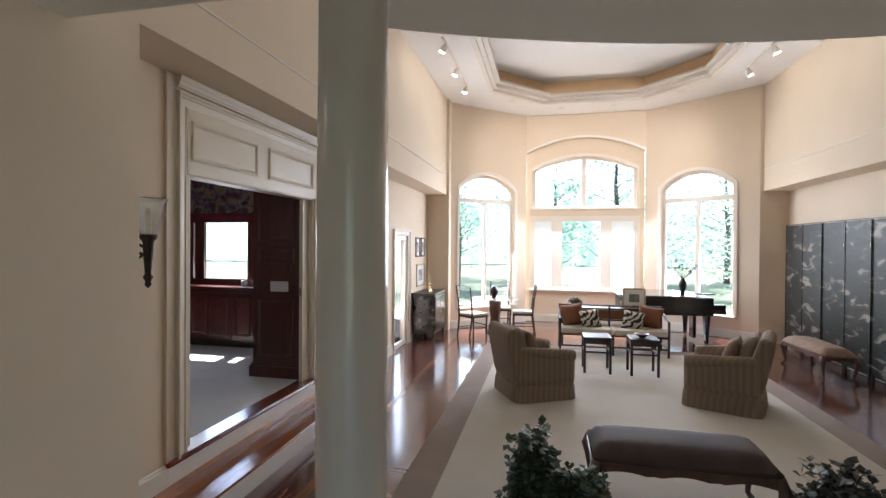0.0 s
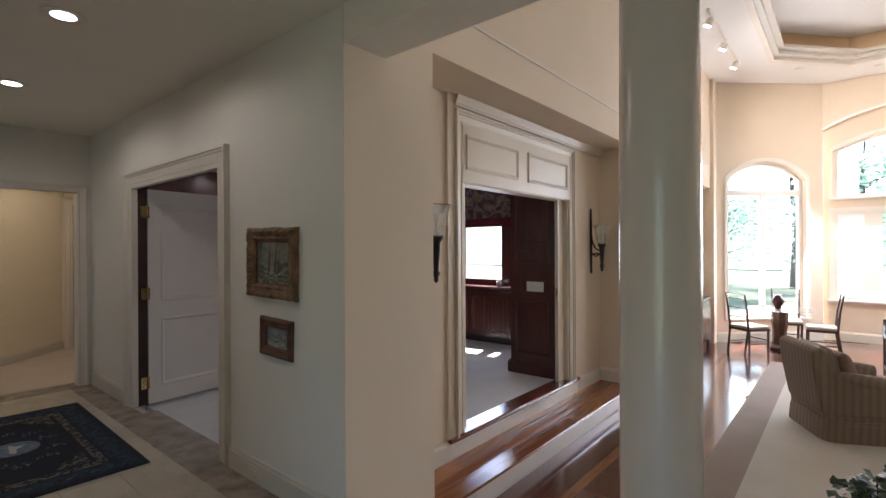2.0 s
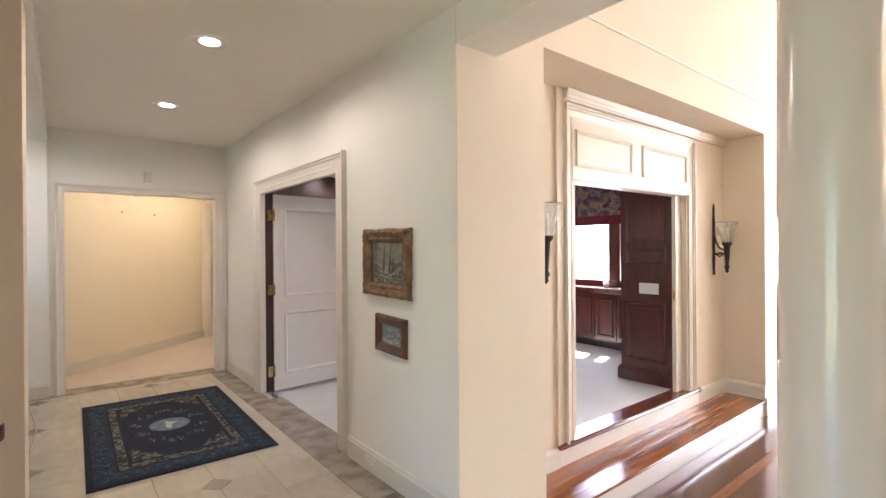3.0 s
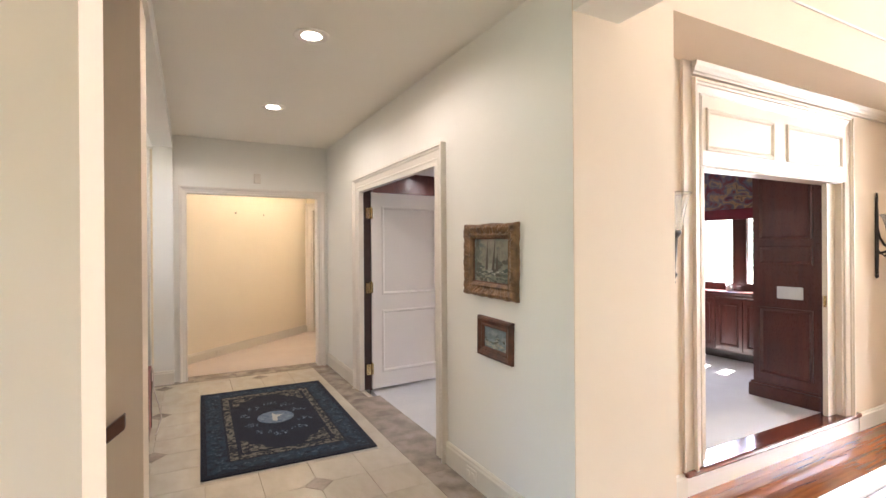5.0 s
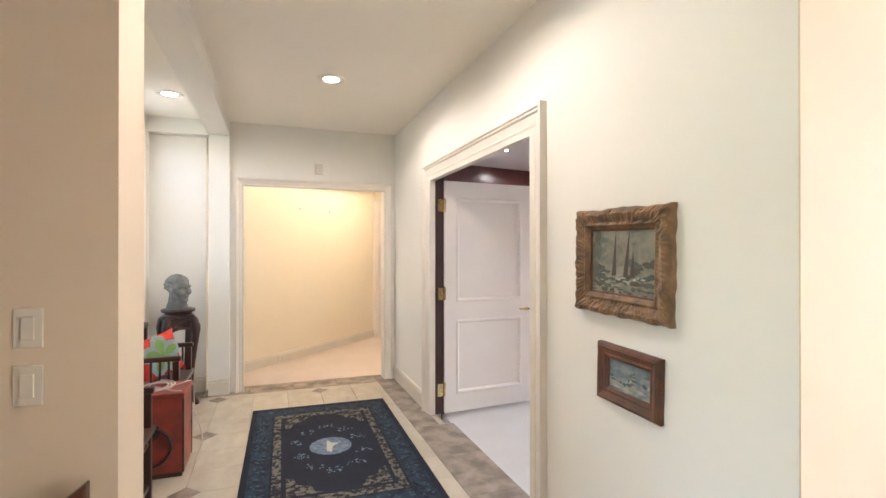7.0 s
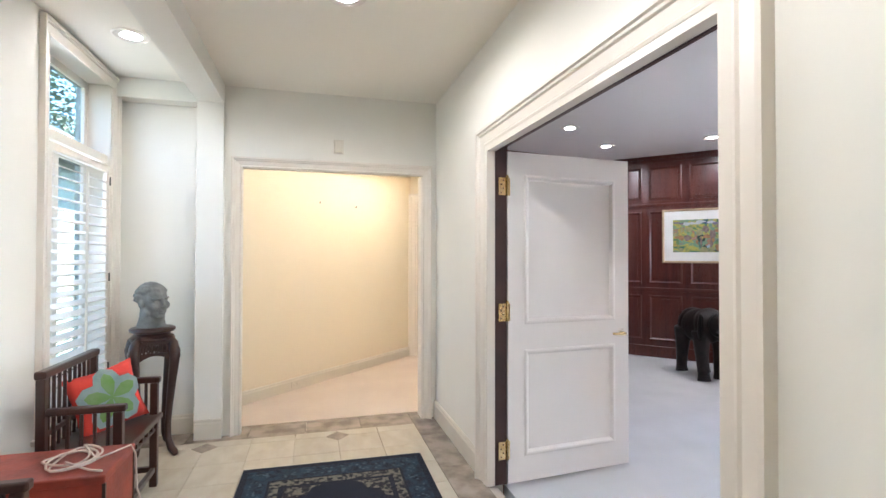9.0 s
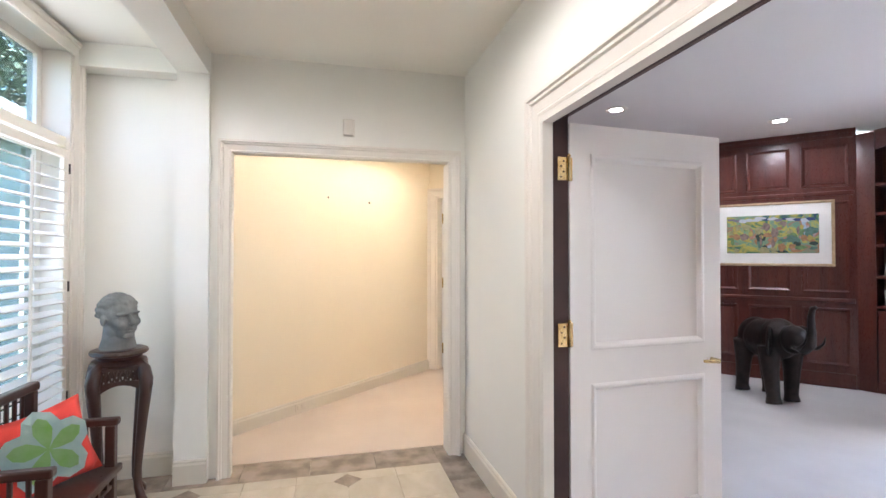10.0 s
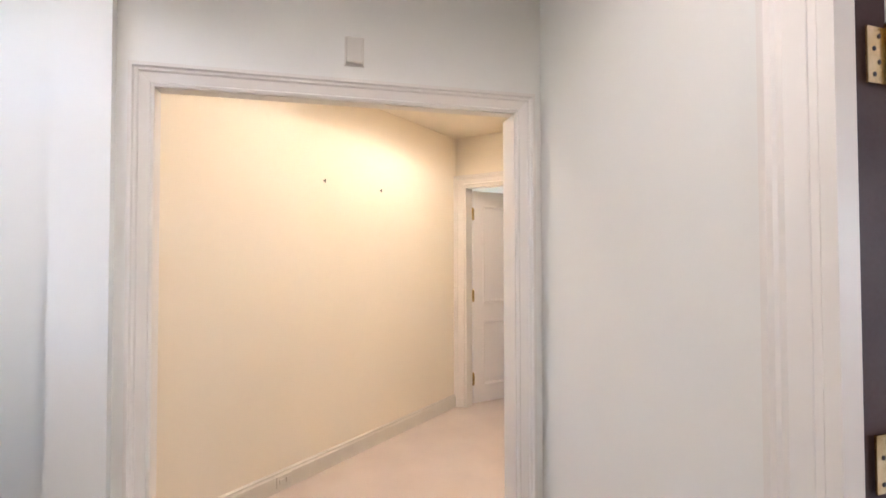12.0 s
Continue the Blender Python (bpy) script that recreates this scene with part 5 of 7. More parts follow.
# ---- pocket doorway between living room and study ----
NICHE = facing(-1.88, 0, 90)
casing("casing_pocket", 3.19, 5.165, 2.495, NICHE, [(o * 1.05, d * 1.1) for o, d in CASING], STUDY).data.materials[0] = CREAM_TRIM
jamb("jamb_pocket", 3.221, 5.159, 2.03, 0.14, NICHE, CREAM_TRIM)
ov = thing("overdoor_panel", NICHE, "ivory panelled overdoor with two sunk panels and a cornice", "overdoor", kind="structure")
part("board", box(3.19, -0.02, 2.02, 5.165, 0.0, 2.495), CREAM_TRIM, ov)
# upright pilaster strip left of the casing, from sill to soffit
part("frieze", box(2.995, -0.02, STUDY, 3.083, 0.0, 2.709), CREAM_TRIM, ov)
for a, b in ((3.23, 4.055), (4.235, 5.10)):
    part("panel_moulding", frame_sweep([(0, 0.02), (0, 0.032), (-0.012, 0.036), (-0.024, 0.03), (-0.034, 0.02)], a, b, 2.125, 2.415, True), CREAM_TRIM, ov)
CORNICE = [(0.0, 0.0), (0.0, 0.030), (0.012, 0.032), (0.02, 0.040), (0.04, 0.044), (0.055, 0.052), (0.075, 0.058), (0.085, 0.058), (0.085, 0.0)]
bm = bmesh.new()
a = [bm.verts.new((3.085, -d, 2.625 + o)) for o, d in CORNICE]
b = [bm.verts.new((6.058, -d, 2.625 + o)) for o, d in CORNICE]
bm.faces.new(a)
bm.faces.new(b[::-1])
for i in range(len(a)):
    j = (i + 1) % len(a)
    bm.faces.new((a[i], a[j], b[j], b[i]))
part("cornice", bm, CREAM_TRIM, ov)
# the two pocket doors, slid nearly home
for u0, u1, name in ((3.242, 3.262, "door_3"), (5.01, 5.139, "door_4")):
    d = thing(name, NICHE, "cream pocket door slid into the wall, only its edge showing", "pocket door", kind="structure")
    part("leaf", box(u0, 0.05, STUDY + 0.01, u1, 0.09, 2.03), CREAM_TRIM, d)
    e = u1 if u0 < 4 else u0
    s = 1 if u0 < 4 else -1
    part("edge_pull", box(min(e, e + s * 0.003), 0.058, 0.93, max(e, e + s * 0.003), 0.082, 1.03), BRASS, d)
part("floor_track", box(3.27, 0.055, STUDY, 5.01, 0.085, STUDY + 0.004), BRASS, d)

# sill, riser and the broad wooden step in the niche
sill = tagged(part("door_sill", box(-2.03, 3.00, STUDY - 0.035, -1.84, 5.40, STUDY + 0.006), SILL_WOOD, bevel=0.012), "glossy red mahogany door sill with rounded nosing", "sill", kind="structure")
structure("step_riser", box(-1.885, 2.95, STEP, -1.868, 5.44, STUDY - 0.035), TRIM, "ivory painted riser under the door sill", "riser")
structure("step_front_riser", box(-1.50, 2.37, -0.6, -1.475, 6.05, STEP - 0.022), TRIM, "ivory painted riser of the broad step", "riser")
structure("step_bed", box(-1.88, 2.361, -0.6, -1.50, 6.058, STEP - 0.022), BLACK_WOOD, "core of the broad step", "step")
step = thing("wooden_step", pose(0, 0, 0), "broad glossy orange-brown hardwood step", "step", kind="structure")
xs = [-1.88, -1.80, -1.715, -1.63, -1.545, -1.455]
for x0, x1 in zip(xs, xs[1:]):
    cuts = [2.361, 2.361 + 0.5 + 0.9 * random.Random(int(x0 * 100)).random(), 4.2 + 0.6 * random.Random(int(x1 * 77)).random(), 6.058]
    for y0, y1 in zip(cuts, cuts[1:]):
        part("plank", box(x0 + 0.0008, y0, STEP - 0.022, x1 - 0.0008, y1 - 0.001, STEP), ORANGE_WOOD, step)


# ---- wall lanterns ----
def sconce(m):
    """Back plate on the wall at local y = 0, -y out; z = 0 at the arm's foot."""
    s = thing("wall_sconce", m, "wrought iron wall sconce with a flared clear glass shade and candle", "wall lamp", "sconces beside the pocket doors")
    part("back_plate", tube([(0, -0.012, -0.30), (0, -0.014, -0.2), (0, -0.014, 0.25), (0, -0.012, 0.36)], [0.013, 0.016, 0.015, 0.010], 8), IRON, s)
    part("finial", tube([(-0.012, -0.014, 0.44), (-0.006, -0.014, 0.39), (0, -0.014, 0.35)], [0.003, 0.009, 0.013], 8), IRON, s)
    part("finial", tube([(0.012, -0.014, 0.44), (0.006, -0.014, 0.39), (0, -0.014, 0.35)], [0.003, 0.009, 0.013], 8), IRON, s)
    part("drop", lathe([(0.004, -0.36), (0.014, -0.345), (0.016, -0.33), (0.008, -0.315), (0.02, -0.30)], 12, at=(0, -0.014, 0)), IRON, s)
    part("scroll", tube([(0, -0.02, 0.10), (0, -0.035, 0.02), (0, -0.07, -0.05), (0, -0.12, -0.075), (0, -0.145, -0.05)], 0.010, 8), IRON, s, smooth=True)
    part("arm", tube([(0, -0.015, -0.13), (0, -0.08, -0.11), (0, -0.15, -0.13)], 0.011, 8), IRON, s, smooth=True)
    part("brace", tube([(0, -0.02, -0.10), (0, -0.07, -0.15), (0, -0.145, -0.10)], 0.009, 8), IRON, s, smooth=True)
    part("stem", lathe([(0.004, -0.33), (0.020, -0.31), (0.015, -0.29), (0.030, -0.26), (0.018, -0.24), (0.028, -0.12), (0.032, -0.04), (0.05, -0.015), (0.055, 0.0), (0.048, 0.008)], 20, at=(0, -0.15, 0)), IRON, s, smooth=True)
    bm = bmesh.new()
    prof = [(0.050, 0.005), (0.062, 0.05), (0.073, 0.12), (0.088, 0.18), (0.106, 0.222), (0.110, 0.23)]
    rings = [[bm.verts.new((r * math.cos(2 * math.pi * i / 28), -0.15 + r * math.sin(2 * math.pi * i / 28), z)) for i in range(28)] for r, z in prof]
    rings += [[bm.verts.new(((r - 0.003) * math.cos(2 * math.pi * i / 28), -0.15 + (r - 0.003) * math.sin(2 * math.pi * i / 28), z)) for i in range(28)] for r, z in prof[::-1]]
    for a_, b_ in zip(rings, rings[1:]):
        for i in range(28):
            bm.faces.new((a_[i], a_[(i + 1) % 28], b_[(i + 1) % 28], b_[i]))
    g = part("shade", bm, SHADE_GLASS, s, "flared clear glass shade", smooth=True)
    g.visible_shadow = False
    part("shade_rim", tube([(0.1095 * math.cos(a_), -0.15 + 0.1095 * math.sin(a_), 0.23) for a_ in [2 * math.pi * i / 28 for i in range(29)]], 0.0025, 6), IRON, s)
    part("candle", lathe([(0.02, 0.008), (0.02, 0.16), (0.017, 0.165), (0.003, 0.16)], 16, at=(0, -0.15, 0)), WAX, s, "cream candle", smooth=True)
    return s


sc1 = sconce(NICHE @ pose(2.70, 0, 1.56))
copy_thing(sc1, NICHE @ pose(5.77, 0, 1.52))

# ---- study ----
# panelled stub beside the pocket door, with its switch plate
stub = thing("wall_study_return", pose(-2.022, 5.13, STUDY), "dark mahogany panelled wall return with plinth", "wall", kind="structure")
part("board", box(-0.60, 0.0, 0, -0.002, 0.35, 2.75), MAHOGANY, stub)
part("plinth", box(-0.635, -0.03, 0, -0.002, 0.0, 0.13), MAHOGANY, stub, bevel=0.008)
part("plinth_cap", box(-0.62, -0.018, 0.13, -0.002, 0.0, 0.155), MAHOGANY, stub, bevel=0.006)
for z0, z1 in ((0.24, 0.90), (1.32, 1.50), (1.56, 2.30)):
    part("panel_moulding", frame_sweep([(0, 0), (0, 0.012), (-0.012, 0.016), (-0.03, 0.004), (-0.036, 0.0)], -0.54, -0.07, z0, z1, True), MAHOGANY, stub)
WHITE_PLASTIC = material("white_plastic", (0.72, 0.71, 0.69), 0.35, scale=3, bump=0.0)
sp = plate("switch_plate", pose(-2.285, 5.13, 1.022), 0.225, 0.118, "wide white switch plate on mahogany", "switch", [(-0.075, 0, 0.033, 0.066), (-0.025, 0, 0.033, 0.066), (0.025, 0, 0.033, 0.066), (0.075, 0, 0.033, 0.066)])
for o in sp.children:
    o.data.materials[0] = WHITE_PLASTIC


def panel_row(parent, u0, u1, count, z0, z1, gap=0.10):
    w_ = (u1 - u0 - gap * (count - 1)) / count
    for i in range(count):
        a_ = u0 + i * (w_ + gap)
        part("panel", box(a_ + 0.05, -0.006, z0 + 0.05, a_ + w_ - 0.05, 0.0, z1 - 0.05), MAHOGANY, parent)
        part("panel_moulding", frame_sweep([(0, 0), (0, 0.014), (-0.012, 0.018), (-0.03, 0.004), (-0.036, 0.0)], a_, a_ + w_, z0, z1, True), MAHOGANY, parent)


# window wall: cabinets under the window, the window and its valance
NORTH = pose(0, 6.65, STUDY)
cab = thing("window_seat_cabinet", NORTH, "low mahogany cabinet with panelled doors under the window", "cabinet")
part("carcass", box(-4.95, -0.22, 0.10, -3.10, 0.0, 0.86), MAHOGANY, cab)
part("plinth", box(-4.95, -0.20, 0.0, -3.10, 0.0, 0.10), BLACK_WOOD, cab)
part("worktop", box(-5.0, -0.27, 0.86, -3.05, 0.0, 0.90), MAHOGANY, cab, bevel=0.01)
part("worktop_moulding", box(-4.97, -0.245, 0.82, -3.08, -0.22, 0.86), MAHOGANY, cab, bevel=0.008)
for i in range(5):
    a = -4.93 + i * 0.365
    dr = part("cabinet_door", box(a, -0.238, 0.12, a + 0.355, -0.22, 0.80), MAHOGANY, cab, bevel=0.003)
    part("panel_moulding", frame_sweep([(0, 0.238), (0, 0.248), (-0.012, 0.252), (-0.026, 0.242), (-0.03, 0.238)], a + 0.05, a + 0.305, 0.18, 0.74, True), MAHOGANY, dr)
w6 = thing("window_6", pose(0, 6.65, 0), "mahogany framed study window, brightly lit", "window", kind="structure")
part("window_frame", frame_sweep([(0, -0.02), (0, 0.02), (-0.07, 0.02), (-0.07, -0.02)], -4.75, -3.35, 0.90, 2.30, True), MAHOGANY, w6)
part("window_post", box(-3.725, -0.03, 0.95, -3.54, 0.03, 2.27), MAHOGANY, w6, bevel=0.006)
part("window_post", box(-4.64, -0.03, 0.95, -4.48, 0.03, 2.27), MAHOGANY, w6, bevel=0.006)
p = part("pane", box(-4.70, 0.05, 0.95, -3.40, 0.056, 2.27), GLASS, w6)
p.visible_shadow = False
TAPESTRY = painted("figured_tapestry", [(0.02, 0.03, 0.07), (0.16, 0.03, 0.03), (0.10, 0.12, 0.16), (0.36, 0.22, 0.12), (0.06, 0.05, 0.06)], 5.5, (1, 1, 1.2), 1.5, 0.9)
CRIMSON = material("crimson_drape", (0.17, 0.012, 0.024), 0.85, second=(0.10, 0.008, 0.016), scale=6, fine=300, bump=0.2)
va = thing("valance", pose(0, 6.58, 0), "crimson window valance with a figured tapestry panel", "valance")
bm = bmesh.new()
n = 60
for k in range(n):
    u0, u1 = -4.95 + 1.75 * k / n, -4.95 + 1.75 * (k + 1) / n
    y0, y1 = 0.012 * math.sin(k * 0.9), 0.012 * math.sin((k + 1) * 0.9)
    q = [bm.verts.new(c) for c in ((u0, y0, 1.96), (u1, y1, 1.96), (u1, y1, 2.66), (u0, y0, 2.66))]
    bm.faces.new(q)
bmesh.ops.remove_doubles(bm, verts=bm.verts, dist=0.0005)
bmesh.ops.solidify(bm, geom=bm.faces, thickness=0.01)
part("tapestry", bm, TAPESTRY, va)
part("fringe_band", box(-4.95, -0.02, 1.83, -3.20, 0.02, 1.97), CRIMSON, va, bevel=0.008)
part("curtain", tube([(-4.98, -0.02, 1.0), (-4.98, -0.02, 2.66)], 0.10, 10, flat=0.5), CRIMSON, va)
mug = thing("mug", pose(-3.70, 6.50, STUDY + 0.90), "small white mug on the window cabinet", "mug")
part("cup", lathe([(0.034, 0), (0.038, 0.01), (0.038, 0.09), (0.034, 0.09), (0.033, 0.02)], 20), WHITE_PLASTIC, mug, smooth=True)
part("mug_handle", tube([(0.036, 0, 0.075), (0.06, 0, 0.065), (0.062, 0, 0.04), (0.036, 0, 0.025)], 0.006, 8), WHITE_PLASTIC, mug)

# diagonal panelled wall with its picture
DIAGW = pose(-8.15, 4.90, STUDY, 0, 0, 42)
pan = thing("wall_study_panelling", DIAGW, "dark mahogany wall panelling with moulded panels", "panelling", kind="structure")
part("plinth", box(0.0, -0.025, 0, 2.12, 0, 0.16), MAHOGANY, pan, bevel=0.008)
for z in (0.94, 2.14, 2.78):
    part("panel_rail", box(0.0, -0.02, z, 2.12, 0, z + 0.05), MAHOGANY, pan, bevel=0.008)
panel_row(pan, 0.06, 2.08, 4, 0.24, 0.88)
panel_row(pan, 0.06, 2.08, 4, 1.05, 2.08)
panel_row(pan, 0.06, 2.08, 4, 2.24, 2.72)
WILD = painted("bright_landscape_print", [(0.02, 0.03, 0.10), (0.05, 0.16, 0.09), (0.42, 0.36, 0.06), (0.12, 0.26, 0.18), (0.35, 0.14, 0.07), (0.30, 0.40, 0.50)], 3.4, (1.4, 1, 1.6), 1.2)
MAT_BOARD = material("white_mat_board", (0.78, 0.77, 0.74), 0.7, scale=4, bump=0.02)
SILVER_GILT = material("pale_gold_frame", (0.55, 0.42, 0.26), 0.35, 0.6, second=(0.4, 0.3, 0.18), scale=30, bump=0.05)
art = thing("framed_print", DIAGW @ pose(1.36, 0, 1.72), "wide bright landscape print with white mat and gold frame", "picture")
part("picture_frame", frame_sweep([(0, 0), (0, 0.03), (0.012, 0.04), (0.03, 0.036), (0.03, 0)], -0.56, 0.56, -0.345, 0.345, True), SILVER_GILT, art)
part("mat_board", box(-0.56, -0.020, -0.345, 0.56, -0.001, 0.345), MAT_BOARD, art)
part("print", box(-0.45, -0.024, -0.225, 0.45, -0.020, 0.225), WILD, art)
rng = random.Random(12)
INKS = [material("print_ink", c_, 0.6, second=tuple(v * 0.6 for v in c_), scale=35, bump=0.0) for c_ in ((0.03, 0.06, 0.05), (0.42, 0.34, 0.08), (0.16, 0.26, 0.10), (0.38, 0.20, 0.09), (0.10, 0.20, 0.16), (0.34, 0.33, 0.16))]
SKY_INKS = [material("print_ink", c_, 0.6, scale=35, bump=0.0) for c_ in ((0.03, 0.05, 0.16), (0.45, 0.47, 0.52), (0.16, 0.14, 0.20))]
FIGURE = material("print_ink", (0.10, 0.075, 0.075), 0.6, second=(0.28, 0.20, 0.17), scale=30, bump=0.0)


def brush_stroke(u, z, a_, b_, mat, k):
    pts = [(u + a_ * math.cos(t_) * rng.uniform(0.6, 1.2), z + b_ * math.sin(t_) * rng.uniform(0.6, 1.2)) for t_ in [2 * math.pi * q / 9 for q in range(9)]]
    part("brush_stroke", prism([(max(-0.445, min(0.445, p_)), max(-0.22, min(0.22, q_))) for p_, q_ in pts], -0.0243 - 0.00002 * k, -0.024), mat, art)


for k in range(64):
    brush_stroke(rng.uniform(-0.42, 0.42), rng.uniform(-0.21, 0.10), rng.uniform(0.02, 0.06), rng.uniform(0.015, 0.05), rng.choice(INKS), k)
for k in range(14):
    brush_stroke(-0.40 + 0.06 * k, 0.175 + rng.uniform(-0.02, 0.02), rng.uniform(0.04, 0.07), rng.uniform(0.012, 0.03), SKY_INKS[0] if k > 8 and k % 2 else rng.choice(SKY_INKS), 70 + k)
for k, (u, z, a_, b_) in enumerate(((-0.05, 0.09, 0.05, 0.05), (0.03, 0.02, 0.04, 0.08), (-0.10, -0.07, 0.014, 0.08), (0.02, -0.10, 0.022, 0.07), (0.12, 0.12, 0.04, 0.035), (-0.27, -0.02, 0.05, 0.05), (0.26, 0.04, 0.02, 0.05))):
    brush_stroke(u, z, a_, b_, FIGURE, 90 + k)

# book wall to the right of the diagonal
bc = thing("bookcase", pose(-6.60, 6.34, STUDY, 0, 0, 20), "built-in mahogany bookcase, half full of books", "bookcase")
part("carcass_side", box(0, -0.02, 0, 0.19, 0.36, 2.80), MAHOGANY, bc)
part("carcass_side", box(1.05, -0.02, 0, 1.10, 0.36, 2.80), MAHOGANY, bc)
part("back", box(0.05, 0.30, 0, 1.05, 0.36, 2.80), MAHOGANY, bc)
for z in (0.90, 1.22, 1.56, 1.90, 2.22):
    part("shelf", box(0.05, 0.0, z, 1.05, 0.30, z + 0.03), MAHOGANY, bc)
for i in range(2):
    dr = part("cabinet_door", box(0.20 + 0.425 * i, -0.02, 0.12, 0.615 + 0.425 * i, 0.0, 0.88), MAHOGANY, bc, bevel=0.004)
    part("handle", tube([(0.59 + 0.06 * i, -0.02, 0.45), (0.59 + 0.06 * i, -0.045, 0.46), (0.59 + 0.06 * i, -0.045, 0.62), (0.59 + 0.06 * i, -0.02, 0.63)], 0.005, 8), BRASS, dr)
part("plinth", box(0, -0.01, 0, 1.1, 0.0, 0.12), MAHOGANY, bc)
part("arch_head", prism([(0.05, 2.80), (0.05, 2.45), *[(0.55 + 0.50 * math.cos(math.pi - math.pi * i / 16), 2.45 + 0.22 * math.sin(math.pi * i / 16)) for i in range(17)], (1.05, 2.45), (1.05, 2.80)], 0.0, 0.03), MAHOGANY, bc)
rng = random.Random(4)
BOOKS = [material("book_cloth", c, 0.7, scale=20, bump=0.05) for c in ((0.6, 0.58, 0.54), (0.05, 0.05, 0.06), (0.22, 0.06, 0.05), (0.5, 0.48, 0.45), (0.08, 0.10, 0.16))]
for z, x, k in ((1.25, 0.24, 6), (1.93, 0.30, 4)):
    for i in range(k):
        w_, h_ = rng.uniform(0.022, 0.05), rng.uniform(0.19, 0.27)
        bk = thing("book", pose(-6.60, 6.34, STUDY, 0, 0, 20) @ pose(x, 0.04, z, 0, rng.choice((0, 0, 0, 7)), 0), "upright cloth-bound book on the mahogany shelf", "book", "books on the shelves")
        part("cover", box(0, 0, 0, w_, 0.17, h_), rng.choice(BOOKS), bk, bevel=0.002)
        part("page_block", box(0.003, -0.001, 0.004, w_ - 0.003, 0.165, h_ + 0.0005), BOOKS[0], bk)
        x += w_ + 0.006
bxs = thing("paper_box", pose(-6.60, 6.34, STUDY, 0, 0, 20) @ pose(0.24, 0.05, 0.93), "white paper box on the mahogany shelf", "box")
part("box_body", box(0, 0, 0, 0.30, 0.22, 0.16), BOOKS[0], bxs, bevel=0.004)
part("box_lid", box(-0.005, -0.005, 0.12, 0.305, 0.225, 0.165), BOOKS[3], bxs, bevel=0.004)
och = thing("office_chair", pose(-5.30, 5.75, STUDY, 0, 0, 200), "black office chair with padded arms", "chair")
part("seat", box(-0.25, -0.25, 0.44, 0.25, 0.25, 0.53), BLACK_WOOD, och, bevel=0.03)
part("backrest", box(-0.24, 0.22, 0.6, 0.24, 0.30, 1.1), BLACK_WOOD, och, bevel=0.03)
part("back_stem", tube([(0, 0.24, 0.45), (0, 0.30, 0.55), (0, 0.29, 0.7)], 0.025, 8), BLACK_WOOD, och)
part("post", tube([(0, 0, 0.08), (0, 0, 0.45)], 0.03, 10), IRON, och)
for k in range(5):
    a = 2 * math.pi * k / 5
    lg = part("foot", tube([(0, 0, 0.10), (0.30 * math.cos(a), 0.30 * math.sin(a), 0.07)], [0.025, 0.015], 8), IRON, och)
    part("caster", lathe([(0.005, 0), (0.025, 0.01), (0.025, 0.04), (0.005, 0.05)], 10, at=(0.30 * math.cos(a), 0.30 * math.sin(a), 0)), BLACK_WOOD, lg)

# bronze elephant with raised trunk, one shape; front towards +x
BRONZE = material("dark_bronze", (0.010, 0.008, 0.0075), 0.42, 0.5, second=(0.028, 0.02, 0.017), scale=14, fine=80, bump=0.3)
bm = bmesh.new()
blob(bm, (-0.04, 0, 0.60), (0.30, 0.185, 0.205))
blob(bm, (0.15, 0, 0.63), (0.19, 0.165, 0.205))
blob(bm, (-0.21, 0, 0.60), (0.17, 0.170, 0.205))
blob(bm, (0.36, 0, 0.655), (0.125, 0.108, 0.140))
blob(bm, (0.40, 0, 0.715), (0.070, 0.085, 0.070))
for sy in (-1, 1):
    blob(bm, (0.245, sy * 0.155, 0.625), (0.105, 0.024, 0.150), (0, 0, sy * 34))
    for x, dx in ((0.17, 0.06 if sy < 0 else -0.02), (-0.24, -0.04 if sy < 0 else 0.05)):
        tube([(x, sy * 0.105, 0.56), (x + dx * 0.4, sy * 0.11, 0.30), (x + dx, sy * 0.11, 0.07), (x + dx + 0.012, sy * 0.11, 0.0)], [0.105, 0.072, 0.060, 0.074], 14, bm)
    tube([(0.43, sy * 0.06, 0.60), (0.54, sy * 0.085, 0.60), (0.62, sy * 0.085, 0.66), (0.655, sy * 0.075, 0.74)], [0.022, 0.019, 0.014, 0.007], 8, bm)
tube([(0.42, 0, 0.65), (0.51, 0, 0.60), (0.575, 0, 0.64), (0.595, 0, 0.76), (0.585, 0, 0.90), (0.61, 0, 0.985), (0.655, 0, 0.995)], [0.085, 0.062, 0.048, 0.037, 0.029, 0.024, 0.020], 12, bm)
tube([(-0.36, 0, 0.66), (-0.41, 0, 0.52), (-0.40, 0, 0.36)], [0.024, 0.016, 0.013], 8, bm)
tagged(fused("elephant_sculpture", bm, BRONZE, 0.011, 4, pose(-6.585, 5.155, STUDY, 0, 0, -15) @ Matrix.Diagonal((1.0, 1.05, 1.0, 1))), "dark bronze standing elephant with raised trunk on carpet", "sculpture")


# ---- living room carpet ----
carpet = thing("area_carpet", pose(0, 0, LIVING), "large cream carpet with a taupe border on parquet", "carpet")
part("carpet_field", box(-0.10, 2.5, 0, 3.52, 9.05, 0.014), CREAM_CARPET, carpet)
part("carpet_border", ring_slab([(-0.40, 2.35), (3.82, 2.35), (3.82, 9.35), (-0.40, 9.35)], [(-0.10, 2.5), (3.52, 2.5), (3.52, 9.05), (-0.10, 9.05)], 0, 0.012), TAUPE_CARPET, carpet, "taupe border band")
C0 = LIVING + 0.014

